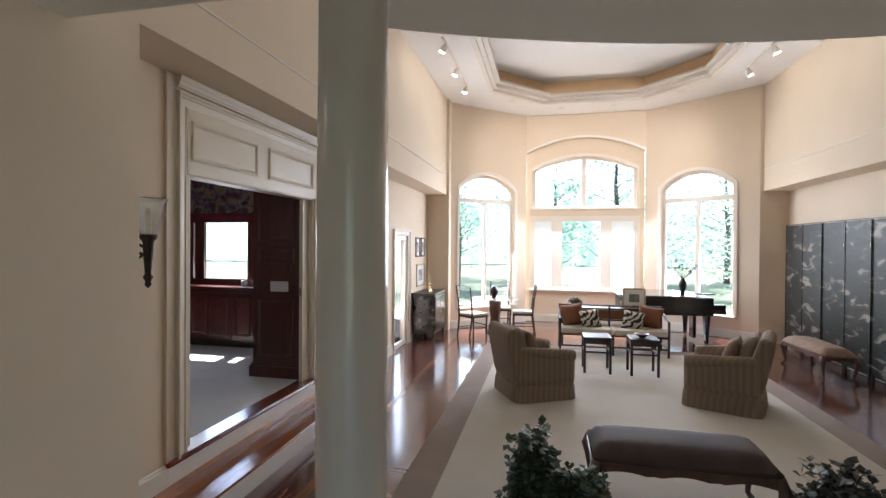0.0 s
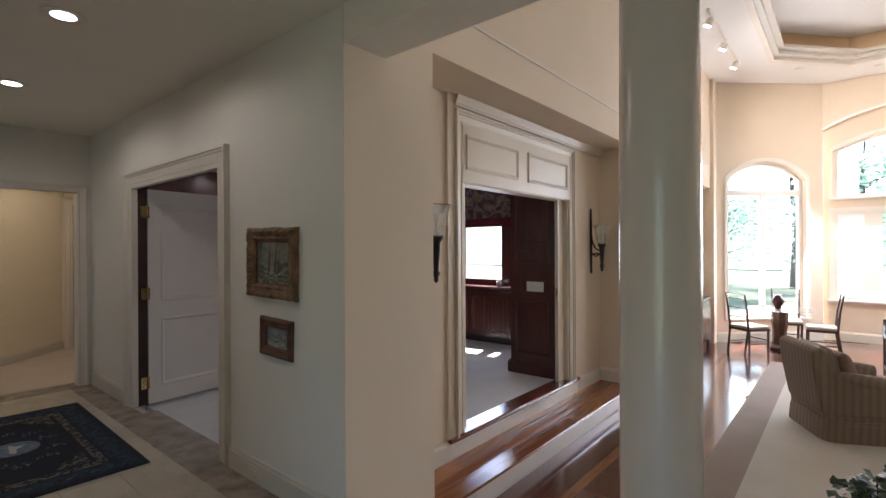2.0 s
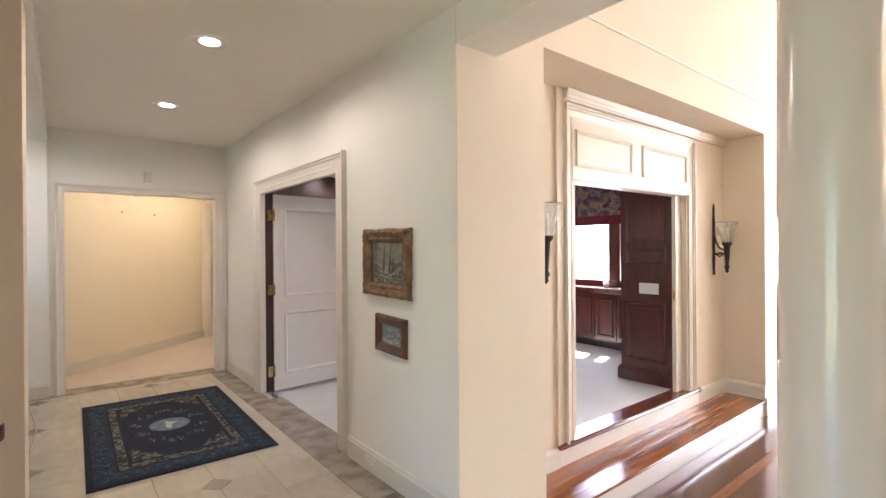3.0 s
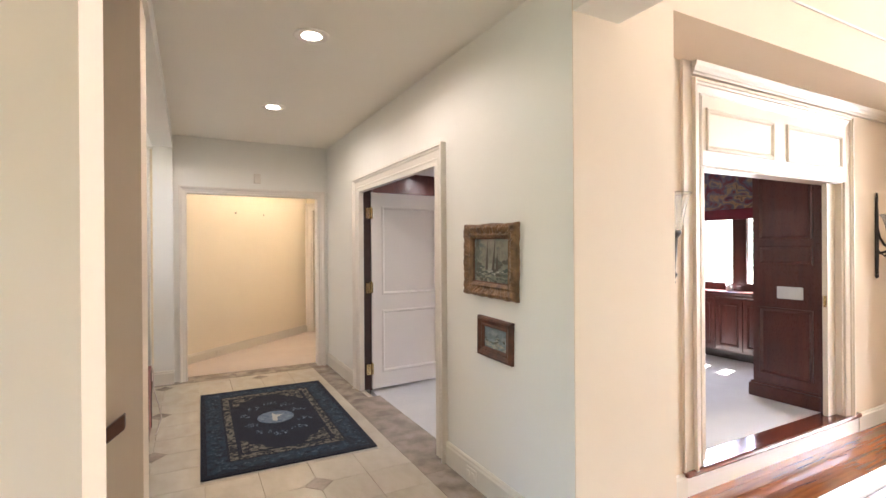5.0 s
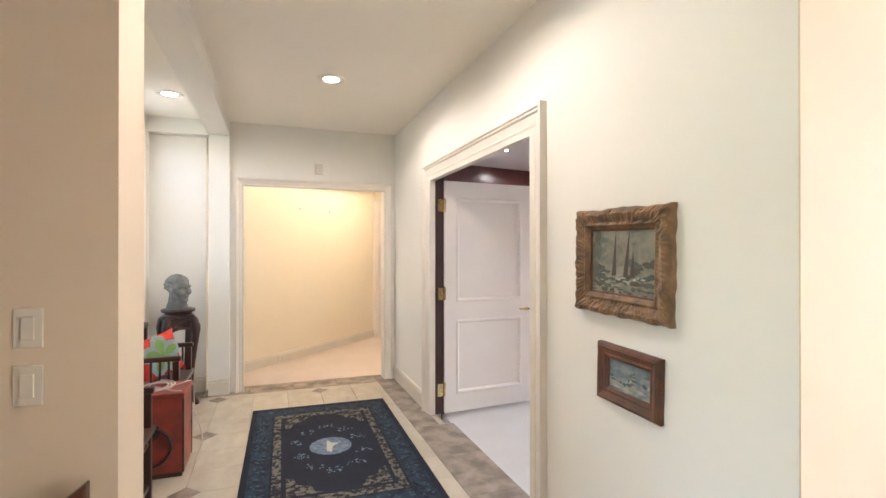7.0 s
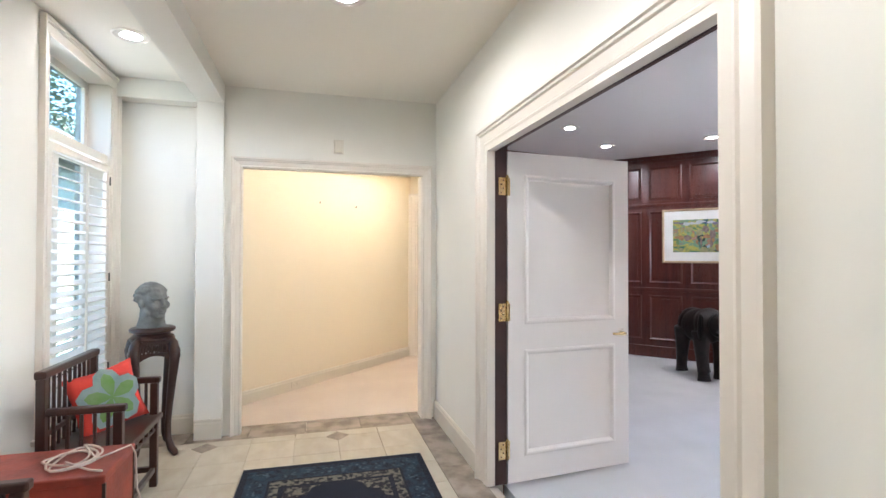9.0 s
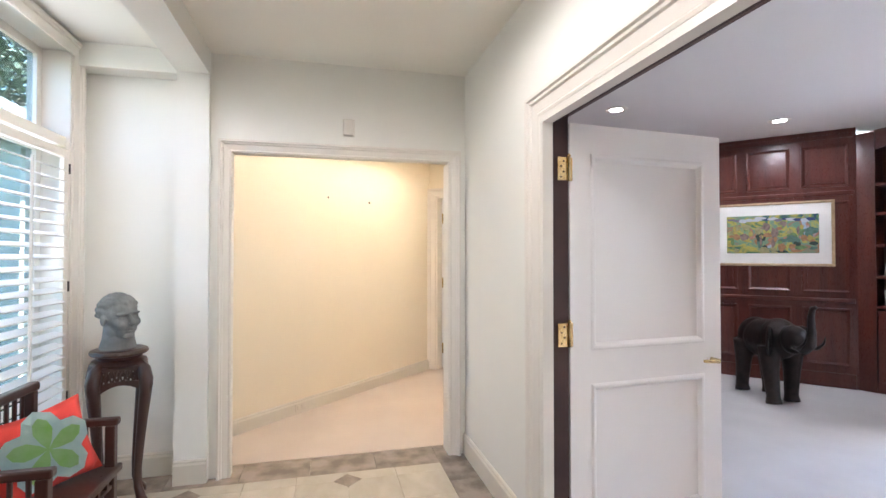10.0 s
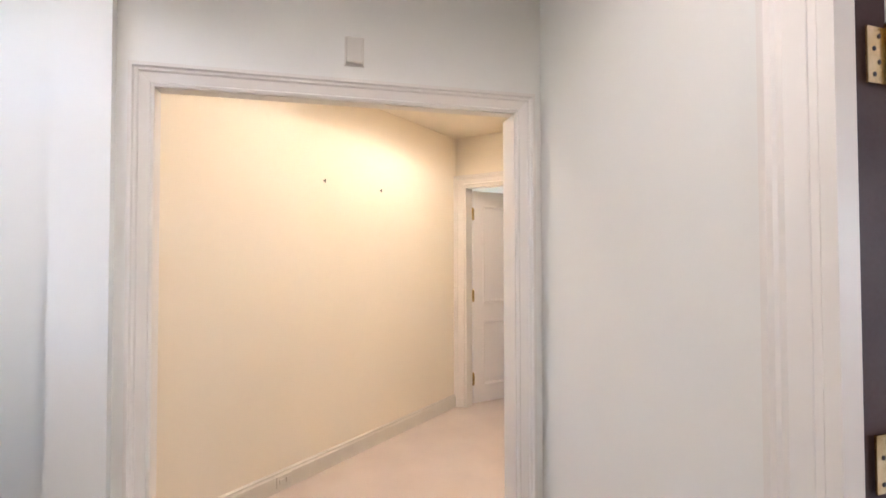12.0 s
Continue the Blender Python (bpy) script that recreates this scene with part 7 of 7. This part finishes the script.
for u, z, w_, h_ in ((9.62, 1.46, 0.30, 0.40), (10.02, 1.46, 0.30, 0.40), (9.85, 0.88, 0.62, 0.46)):
    p = thing("framed_drawing", NICHE @ pose(u, 0, z), "framed drawing with a wide pale mat", "picture", "drawings above the cabinet")
    part("picture_frame", frame_sweep([(0, 0), (0, 0.02), (0.03, 0.02), (0.03, 0)], -w_ / 2 + 0.03, w_ / 2 - 0.03, -h_ / 2 + 0.03, h_ / 2 - 0.03, True), BLACK_WOOD if h_ < 0.45 else SILVER_GILT, p)
    part("mat_board", box(-w_ / 2 + 0.03, -0.008, -h_ / 2 + 0.03, w_ / 2 - 0.03, -0.001, h_ / 2 - 0.03), MAT_BOARD, p)
    part("drawing", box(-w_ / 4 + 0.01, -0.011, -h_ / 4, w_ / 4 - 0.01, -0.008, h_ / 4), MONO, p)
gd = thing("door_5", NICHE, "white glazed exterior door", "door", kind="structure")
part("leaf", frame_sweep([(0, -0.04), (0, 0.0), (-0.09, 0.0), (-0.09, -0.04)], 8.12, 8.92, LIVING + 0.01, 1.68, True), TRIM, gd, m=pose(0, 0.02, 0))
p = part("pane", box(8.20, 0.04, LIVING + 0.1, 8.84, 0.046, 1.60), GLASS, gd)
p.visible_shadow = False
casing("casing_glazed_door", 8.12, 8.92, 1.68, NICHE, z0=LIVING)

# ---- folding screen ----
COROMANDEL = bpy.data.materials.new("coromandel_lacquer")
COROMANDEL.use_nodes = True
nt = COROMANDEL.node_tree
b = nt.nodes["Principled BSDF"]
ge, n1, n2, rp, mx = (nt.nodes.new(k) for k in ("ShaderNodeNewGeometry", "ShaderNodeTexNoise", "ShaderNodeTexVoronoi", "ShaderNodeValToRGB", "ShaderNodeMix"))
mp = nt.nodes.new("ShaderNodeMapping")
mp.inputs["Scale"].default_value = (1, 1.0, 2.4)
n1.inputs["Scale"].default_value, n1.inputs["Detail"].default_value, n1.inputs["Distortion"].default_value = 2.6, 9, 1.0
nt.links.new(ge.outputs["Position"], mp.inputs["Vector"])
nt.links.new(mp.outputs["Vector"], n1.inputs["Vector"])
rp.color_ramp.elements[0].position, rp.color_ramp.elements[1].position = 0.48, 0.66
rp.color_ramp.elements[0].color, rp.color_ramp.elements[1].color = (0.018, 0.020, 0.017, 1), (0.24, 0.22, 0.18, 1)
e = rp.color_ramp.elements.new(0.58)
e.color = (0.035, 0.035, 0.03, 1)
nt.links.new(n1.outputs["Fac"], rp.inputs["Fac"])
nt.links.new(rp.outputs["Color"], b.inputs["Base Color"])
b.inputs["Roughness"].default_value = 0.45
b.inputs["Specular IOR Level"].default_value = 0.25
sn = thing("folding_screen", pose(5.14, 0, LIVING), "tall dark lacquer folding screen with pale painted landscape", "screen")
for i in range(7):
    y1 = 10.40 - 0.62 * i
    z_ = 0.006 if i % 2 else -0.006
    part("screen_panel", box(-0.012 - z_, y1 - 0.612, 0.10, 0.012 - z_, y1, 2.28), COROMANDEL, sn)
    part("panel_edge", frame_sweep([(0, 0), (0, 0.006), (-0.012, 0.006), (-0.012, 0)], 0, 0.612, 0.06, 2.30, True), COROMANDEL, sn, m=pose(-z_ - 0.012, y1, 0, 0, 0, -90))
    for yy in (y1 - 0.59, y1 - 0.03):
        part("foot", box(-0.02 - z_, yy, 0, 0.02 - z_, yy + 0.02, 0.10), BLACK_WOOD, sn)
    if i:
        for z in (0.5, 1.2, 1.9):
            part("hinge", box(-0.035, y1 + 0.0, z, -0.025, y1 + 0.008, z + 0.05), BRASS, sn)

# ---- grand piano ----
EBONY = material("polished_black_lacquer", (0.008, 0.008, 0.009), 0.1, scale=4, second=(0.012, 0.012, 0.013), fine=60, bump=0.0, coat=0.6)
pi = thing("grand_piano", pose(3.72, 10.66, LIVING, 0, 0, 93), "black lacquered grand piano with closed lid", "piano")
# local: keyboard along y at x = 0, tail towards +y
OUT = [(-0.72, 0.0), (0.72, 0.0), (0.72, 0.55), (0.70, 0.80), (0.60, 1.02), (0.42, 1.20), (0.26, 1.36), (0.16, 1.52), (0.02, 1.62), (-0.20, 1.66), (-0.45, 1.64), (-0.64, 1.54), (-0.72, 1.36)]
part("case", slab(OUT, 0.58, 0.92), EBONY, pi, bevel=0.01)
part("lid", slab([(x * 1.015, y * 1.01 - 0.0 + (0.30 if y < 0.1 else 0)) for x, y in OUT], 0.925, 0.945), EBONY, pi, bevel=0.006)
part("keybed", box(-0.72, -0.22, 0.62, 0.72, 0.0, 0.70), EBONY, pi, bevel=0.008)
part("fallboard", box(-0.64, -0.02, 0.70, 0.64, 0.02, 0.86), EBONY, pi)
for sx in (-1, 1):
    part("arm_block", box(sx * 0.68 - 0.04, -0.22, 0.70, sx * 0.68 + 0.04, 0.0, 0.80), EBONY, pi, bevel=0.02)
part("keys", box(-0.63, -0.18, 0.70, 0.63, -0.03, 0.722), MAT_BOARD, pi)
for x, y in ((-0.60, 0.08), (0.60, 0.08), (-0.25, 1.42)):
    lg = part("leg", tube([(x, y, 0.62), (x, y, 0.50), (x, y, 0.12), (x, y, 0.06)], [0.075, 0.065, 0.04, 0.045], 8), EBONY, pi)
    part("caster", lathe([(0.01, 0), (0.03, 0.01), (0.03, 0.05), (0.02, 0.06)], 12, at=(x, y, 0)), BRASS, lg)
part("pedal_lyre", box(-0.12, 0.10, 0.06, 0.12, 0.16, 0.62), EBONY, pi, bevel=0.01)
vz = thing("flower_vase", pose(3.36, 10.50, LIVING + 0.945), "dark bottle vase with dry branches on the piano", "vase")
part("body", lathe([(0.045, 0), (0.04, 0.03), (0.075, 0.16), (0.07, 0.22), (0.035, 0.28), (0.04, 0.31)], 24), BLACK_WOOD, vz, smooth=True)
rng = random.Random(21)
br, lf = bmesh.new(), bmesh.new()
for k in range(12):
    a, r, h = rng.uniform(0, 6.28), rng.uniform(0.1, 0.45), rng.uniform(0.45, 0.68)
    pts = [Vector((r * f * math.cos(a), r * f * math.sin(a), 0.28 + (h - 0.28) * f)) for f in (0, 0.3, 0.6, 1)]
    tube(pts, [0.004, 0.0035, 0.003, 0.002], 5, br)
    for s in (2, 3):
        for r_ in range(4):
            d = Vector((rng.uniform(-1, 1), rng.uniform(-1, 1), rng.uniform(-0.4, 0.8))).normalized()
            leaf_quad(lf, pts[s], d, Vector((0.1, 0.2, 1)).normalized(), 0.05)
part("branches", br, SOIL, vz)
part("blossom", lf, LEAVES[1], vz)["kind"] = "stuff"
tr = thing("tray_of_papers", pose(3.72, 10.36, LIVING + 0.945, 0, 0, 20), "small stack of dark papers on the piano", "papers")
part("stack", box(-0.14, -0.10, 0, 0.14, 0.10, 0.025), BLACK_WOOD, tr, bevel=0.003)
part("top_sheet", box(-0.12, -0.09, 0.025, 0.13, 0.08, 0.028), BOOKS[3], tr)

# wall outlet in the bay, floor vents left plain
plate("outlet", bay_matrix(1) @ pose(0.12, 0.12, 0.16), 0.10, 0.14, "beige outlet plate below the bay window", "outlet", [(0, 0.03, 0.035, 0.03), (0, -0.03, 0.035, 0.03)])

# ---- track lights under the living room ceiling ----
SPOT_GLOW = glow_material("track_bulb", (1.0, 0.93, 0.8), 25.0)
for x in (-0.88, 4.15):
    tk = thing("track_light", pose(x, 8.6, LIVING_TOP), "white ceiling track with lit spot heads", "track light", "ceiling track lights")
    part("track", box(-0.018, -1.25, -0.025, 0.018, 1.25, 0.0), TRIM, tk)
    for y in (-1.05, 0.0, 1.0):
        h = part("spot_head", lathe([(0.03, 0.0), (0.045, -0.02), (0.05, -0.11), (0.045, -0.115)], 16), TRIM, tk, m=pose(0, y, -0.05, 0, 25 if x < 0 else -25, 0))
        part("bulb", lathe([(0.001, -0.118), (0.043, -0.118), (0.043, -0.114)], 16), SPOT_GLOW, h)
        part("stem", tube([(0, 0, 0.0), (0, 0, 0.06)], 0.008, 6), TRIM, h)
        s = 1 if x < 0 else -1
        lamp("track_beam", "SPOT", 24.0, look((x, 8.6 + y, LIVING_TOP - 0.2), (x + s * 2.0, 12.3, 2.9)), (1.0, 0.92, 0.8), cone=75, radius=0.05)

# ---- outdoors: lawn, trees, neighbouring roof ----
GRASS = material("lawn", (0.08, 0.10, 0.055), 0.95, second=(0.11, 0.13, 0.08), scale=0.6, fine=80, bump=0.5)
structure("ground", slab([(-400, 13.0), (400, 13.0), (400, 600), (-400, 600)], -1.4, -1.0), GRASS, "sunlit lawn beyond the bay windows", "ground")
structure("ground_front", slab([(-400, -400), (400, -400), (400, -4.3), (-400, -4.3)], -1.4, -0.4), GRASS, "lawn in front of the house", "ground")
structure("terrace", slab([(-4.0, 12.55), (7.5, 12.55), (7.5, 15.0), (-4.0, 15.0)], -1.0, -0.5), material("pale_terrace_stone", (0.42, 0.40, 0.36), 0.8, scale=3, bump=0.1), "pale stone terrace outside the bay", "terrace")
BARK = material("bark", (0.10, 0.08, 0.06), 0.9, second=(0.06, 0.045, 0.035), scale=6, fine=40, bump=0.5)
CROWN = material("tree_leaves", (0.10, 0.125, 0.09), 0.6, second=(0.13, 0.155, 0.12), scale=3, fine=20, bump=0.1)

nt = CROWN.node_tree
tl, ms = nt.nodes.new("ShaderNodeBsdfTranslucent"), nt.nodes.new("ShaderNodeMixShader")
tl.inputs["Color"].default_value = (0.52, 0.70, 0.57, 1)
ms.inputs["Fac"].default_value = 0.72
nt.links.new(nt.nodes["Principled BSDF"].outputs["BSDF"], ms.inputs[1])
nt.links.new(tl.outputs["BSDF"], ms.inputs[2])
nt.links.new(ms.outputs["Shader"], nt.nodes["Material Output"].inputs["Surface"])


# copy of the tree leaves without translucency, dimmed for the hall window's brighter exposure
DIM_LEAVES = material("dimmed_tree_leaves", (0.09, 0.12, 0.08), 0.6, second=(0.12, 0.155, 0.10), scale=3, fine=20, bump=0.1)


def tree(x, y, z, h, r, seed, leaves=3800, leaf=CROWN):
    rng_ = random.Random(seed)
    c = thing("tree", pose(x, y, z), "tall leafy green tree with an open crown", "tree", "garden trees")
    tr_ = tube([(0, 0, 0), (0.1, 0.05, h * 0.3), (-0.1, 0.1, h * 0.6), (0.05, 0, h * 0.9)], [0.22, 0.17, 0.11, 0.03], 9)
    tips = []
    for k in range(24):
        a_, f = rng_.uniform(0, 6.28), rng_.uniform(0.10, 0.9)
        L_ = r * rng_.uniform(0.5, 1.0) * (1.15 - f * 0.6)
        p0 = Vector((0, 0.03, h * f))
        p2 = p0 + Vector((L_ * math.cos(a_), L_ * math.sin(a_), L_ * rng_.uniform(0.2, 0.7)))
        tube([p0, p0.lerp(p2, 0.5) + Vector((0, 0, -0.15)), p2], [0.035, 0.025, 0.01], 6, tr_)
        tips += [p0.lerp(p2, 0.55), p0.lerp(p2, 0.8), p2]
    part("trunk", tr_, BARK, c)
    bm = bmesh.new()
    for k in range(leaves):
        t_ = rng_.choice(tips)
        d = Vector((rng_.gauss(0, 1), rng_.gauss(0, 1), rng_.gauss(0, 0.8)))
        p = t_ + d * r * 0.20
        dd = Vector((rng_.uniform(-1, 1), rng_.uniform(-1, 1), rng_.uniform(-0.8, 0.4))).normalized()
        leaf_quad(bm, p, dd, Vector((rng_.uniform(-0.5, 0.5), rng_.uniform(-0.5, 0.5), 1)).normalized(), rng_.uniform(0.12, 0.26))
    part("crown", bm, leaf, c)["kind"] = "stuff"
    return c


for i, (x, y, h, r) in enumerate(((-9.5, 24, 8.5, 3.0), (-4.5, 28, 9.5, 3.2), (1.25, 31, 9.0, 2.8), (4.6, 29, 10.0, 3.4), (10.2, 24, 8.5, 3.2), (15.5, 27, 9.0, 3.2), (7.2, 34, 11.0, 3.4), (20.0, 22, 8.0, 3.0), (-7.0, 36, 11, 3.6), (-1.8, 35, 10.5, 3.4), (12.6, 36, 11.5, 3.8), (-13.5, 30, 10, 3.4), (17.5, 38, 12, 4.0))):
    tree(x, y, -1.0, h, r, 40 + i)
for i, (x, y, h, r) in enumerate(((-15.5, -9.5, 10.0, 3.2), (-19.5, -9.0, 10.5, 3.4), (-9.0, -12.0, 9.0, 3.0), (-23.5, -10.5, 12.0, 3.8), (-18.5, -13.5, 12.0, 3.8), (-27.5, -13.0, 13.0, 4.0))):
    tree(x, y, -0.4, h, r, 70 + i, 6500, DIM_LEAVES)
nb = thing("neighbouring_wing", pose(-12.5, -4.6, -0.4), "pale rendered house wing with a grey shingle roof", "house")
part("wall", box(-4.0, -3.0, 0, 2.6, 1.4, 3.4), material("pale_render", (0.42, 0.44, 0.39), 0.9, scale=2, bump=0.1), nb)
part("roof", prism([(-3.3, 3.35), (1.75, 3.35), (1.75, 3.45), (-0.8, 4.9), (-3.3, 3.45)], -2.9, 4.3, pose(0, 0, 0, 0, 0, 90)), material("grey_shingles", (0.16, 0.155, 0.15), 0.9, second=(0.11, 0.105, 0.10), scale=6, fine=30, bump=0.4), nb)
part("gutter", box(-4.3, 1.70, 3.28, 2.9, 1.80, 3.4), TRIM, nb)

# far woodland edge beyond the lawn
rng = random.Random(77)
for y, x0, x1, hh in ((62, -60, 70, 9.0), (-55, -90, 40, 13.0)):
    bm = bmesh.new()
    n = 90
    lo, hi = [], []
    for i in range(n + 1):
        x = x0 + (x1 - x0) * i / n
        dy = rng.uniform(-2, 2)
        lo.append(bm.verts.new((x, y + dy, -2.0)))
        hi.append(bm.verts.new((x, y + dy + 1.5, hh * (0.7 + 0.35 * rng.random()))))
    for i in range(n):
        bm.faces.new((lo[i], lo[i + 1], hi[i + 1], hi[i]))
    structure("backdrop_woods", bm, CROWN, "distant green woodland edge", "woods")

# ---- parquet of the living room ----
def floor_planks(parent, x0, x1, y0, y1, width, length, mat, along="y", z=LIVING, seed=1, skip=None):
    rng_ = random.Random(seed)
    shared = {}
    u0, u1, v0, v1 = (x0, x1, y0, y1) if along == "y" else (y0, y1, x0, x1)
    u = u0
    while u < u1 - 0.005:
        w_ = min(width, u1 - u)
        v = v0 - rng_.uniform(0, length)
        while v < v1 - 0.005:
            a_, b_ = max(v, v0), min(v + length, v1)
            v += length
            if b_ - a_ < 0.03:
                continue
            cx, cy = (u + w_ / 2, (a_ + b_) / 2) if along == "y" else ((a_ + b_) / 2, u + w_ / 2)
            if skip and skip(cx, cy):
                continue
            key = (round(w_, 3), round(b_ - a_, 3))
            if key not in shared:
                hw, hl = w_ / 2 - 0.0006, (b_ - a_) / 2 - 0.0006
                bm = box(-hw, -hl, -0.012, hw, hl, 0.0) if along == "y" else box(-hl, -hw, -0.012, hl, hw, 0.0)
                me = bpy.data.meshes.new("plank")
                bm.to_mesh(me)
                bm.free()
                me.materials.append(mat)
                shared[key] = me
            o = new("plank", shared[key])
            o.parent = parent
            o.matrix_basis = pose(cx, cy, z)
        u += w_


west = thing("floor_living_west", pose(0, 0, 0), "dark red cherry parquet with paler inlay bands", "floor", kind="structure")
# crosswise field between two inlay bands, along the west side
floor_planks(west, -1.46, -1.10, 2.2, 9.6, 0.12, 1.4, DARK_WOOD, "y", seed=2)
floor_planks(west, -1.10, -1.02, 2.2, 9.6, 0.08, 1.8, PALE_WOOD, "y", seed=3)
floor_planks(west, -1.02, -0.40, 2.2, 9.35, 0.10, 0.62, DARK_WOOD_X, "x", seed=4)
niche = thing("floor_niche", pose(0, 0, 0), "cherry parquet in the niche", "floor", kind="structure")
floor_planks(niche, -1.88, -1.46, 6.46, 10.46, 0.105, 1.2, DARK_WOOD, "y", seed=5)
east = thing("floor_living_east", pose(0, 0, 0), "dark red cherry parquet with paler inlay bands", "floor", kind="structure")
floor_planks(east, 3.82, 4.50, 2.2, 9.35, 0.12, 0.68, DARK_WOOD_X, "x", seed=6)
floor_planks(east, 4.50, 4.58, 2.2, 9.35, 0.08, 1.8, PALE_WOOD, "y", seed=7)
floor_planks(east, 4.58, 5.30, 5.0, 9.35, 0.12, 1.4, DARK_WOOD, "y", seed=8)
bayf = thing("floor_bay", pose(0, 0, 0), "dark red cherry parquet in the window bay", "floor", kind="structure")


def outside_bay(x, y):
    return y > 10.72 and (y > 12.30 or x < -1.40 + (y - 10.72) * 1.15 or x > 4.80 - (y - 10.72) * 1.13)


floor_planks(bayf, -1.02, 5.30, 9.35, 12.36, 0.12, 1.5, DARK_WOOD_X, "x", seed=9, skip=outside_bay)
floor_planks(bayf, -1.46, -1.02, 9.6, 10.75, 0.11, 1.2, DARK_WOOD, "y", seed=10)

# ---- marble tiles of hall, bay and foyer ----
TILE, X0, Y0 = 0.317, -5.675, -0.14
DIA = 0.088
hall = thing("floor_hall", pose(0, 0, 0), "polished beige marble tiles with small taupe diamonds", "floor", kind="structure")
tile_meshes = {}


def place_tile(name, pts, z0, z1, mat, key, at):
    if key not in tile_meshes:
        cx, cy = sum(p[0] for p in pts) / len(pts), sum(p[1] for p in pts) / len(pts)
        bm = bmesh.new()
        lo = [bm.verts.new((x, y, z0)) for x, y in pts]
        mi = [bm.verts.new((x, y, z1 - 0.0015)) for x, y in pts]
        hi = [bm.verts.new((cx + (x - cx) * 0.997, cy + (y - cy) * 0.997, z1)) for x, y in pts]
        bm.faces.new(hi)
        for a_, b_ in ((lo, mi), (mi, hi)):
            for i in range(len(pts)):
                j = (i + 1) % len(pts)
                bm.faces.new((a_[i], a_[j], b_[j], b_[i]))
        bmesh.ops.recalc_face_normals(bm, faces=bm.faces)
        me = bpy.data.meshes.new(name)
        bm.to_mesh(me)
        bm.free()
        me.materials.append(mat)
        tile_meshes[key] = me
    o = new(name, tile_meshes[key])
    o.parent = hall
    o.matrix_basis = pose(at[0], at[1], 0)


def tile_at(i, j):
    """One square tile; its corners are cut where a diamond lies."""
    x, y = X0 + TILE * i, Y0 + TILE * j
    g = 0.0012
    cut = []
    pts = []
    for k, (cx, cy) in enumerate(((0, 0), (1, 0), (1, 1), (0, 1))):
        has = (i + cx) % 3 == 0 and (j + cy) % 3 == 0
        cut.append(has)
        px, py = (g if cx == 0 else TILE - g), (g if cy == 0 else TILE - g)
        if has:
            d = DIA + 0.003
            ax = (px + (d if cx == 0 else -d), py)
            ay = (px, py + (d if cy == 0 else -d))
            pts += [ay, ax] if k in (0, 2) else [ax, ay]
        else:
            pts.append((px, py))
    place_tile("tile", pts, -0.012, 0.0, MARBLE, ("t", tuple(cut)), (x, y))


def rect_tile(x0, y0, x1, y1, mat, name="tile"):
    w_, h_ = x1 - x0, y1 - y0
    g = 0.0012
    place_tile(name, [(g, g), (w_ - g, g), (w_ - g, h_ - g), (g, h_ - g)], -0.012, 0.0, mat, (mat.name, round(w_, 3), round(h_, 3)), (x0, y0))


for i in range(0, 18):
    for j in range(-2, 5):
        x = X0 + TILE * i
        if j < 0 and x > -2.75:
            continue
        tile_at(i, j)
for i in range(0, 18, 3):
    for j in range(0, 5, 3):
        if X0 + TILE * i < -0.2:
            d = DIA
            place_tile("diamond_tile", [(-d, 0), (0, -d), (d, 0), (0, d)], -0.012, 0.0002, BROWN_MARBLE, ("d",), (X0 + TILE * i, Y0 + TILE * j))
yb = Y0 + TILE * 5
for k in range(8):
    x = -6.09 + 0.58 * k
    rect_tile(x, yb, min(x + 0.58, -1.47), 1.78 if -4.66 < x < -2.9 else 1.66, BROWN_MARBLE, "border_tile")
XB = X0 - 0.115
for k in range(4):
    y = -0.30 + 0.4365 * k
    rect_tile(-6.09, y, XB, min(y + 0.4365, yb), BROWN_MARBLE, "border_tile")
rect_tile(-6.04, WIN_Y, XB, -0.30, BROWN_MARBLE, "border_tile")
for j in range(-2, 5):
    d, g, w_ = DIA + 0.003, 0.0012, 0.115
    lo, hi = j % 3 == 0, (j + 1) % 3 == 0
    pts = [(g, g)] + ([(w_ - d, g), (w_ - g, d)] if lo else [(w_ - g, g)]) + ([(w_ - g, TILE - d), (w_ - d, TILE - g)] if hi else [(w_ - g, TILE - g)]) + [(g, TILE - g)]
    place_tile("tile", pts, -0.012, 0.0, MARBLE, ("edge", lo, hi), (XB, Y0 + TILE * j))
for i in range(9):
    for j in range(3):
        rect_tile(-0.03 + 0.58 * i, -0.14 + 0.68 * j, 0.55 + 0.58 * i, 0.54 + 0.68 * j, MARBLE)
for i in range(10):
    for j in range(6):
        rect_tile(-1.07 + 0.627 * i, -4.0 + 0.64 * j, -0.443 + 0.627 * i, -3.36 + 0.64 * j, MARBLE)
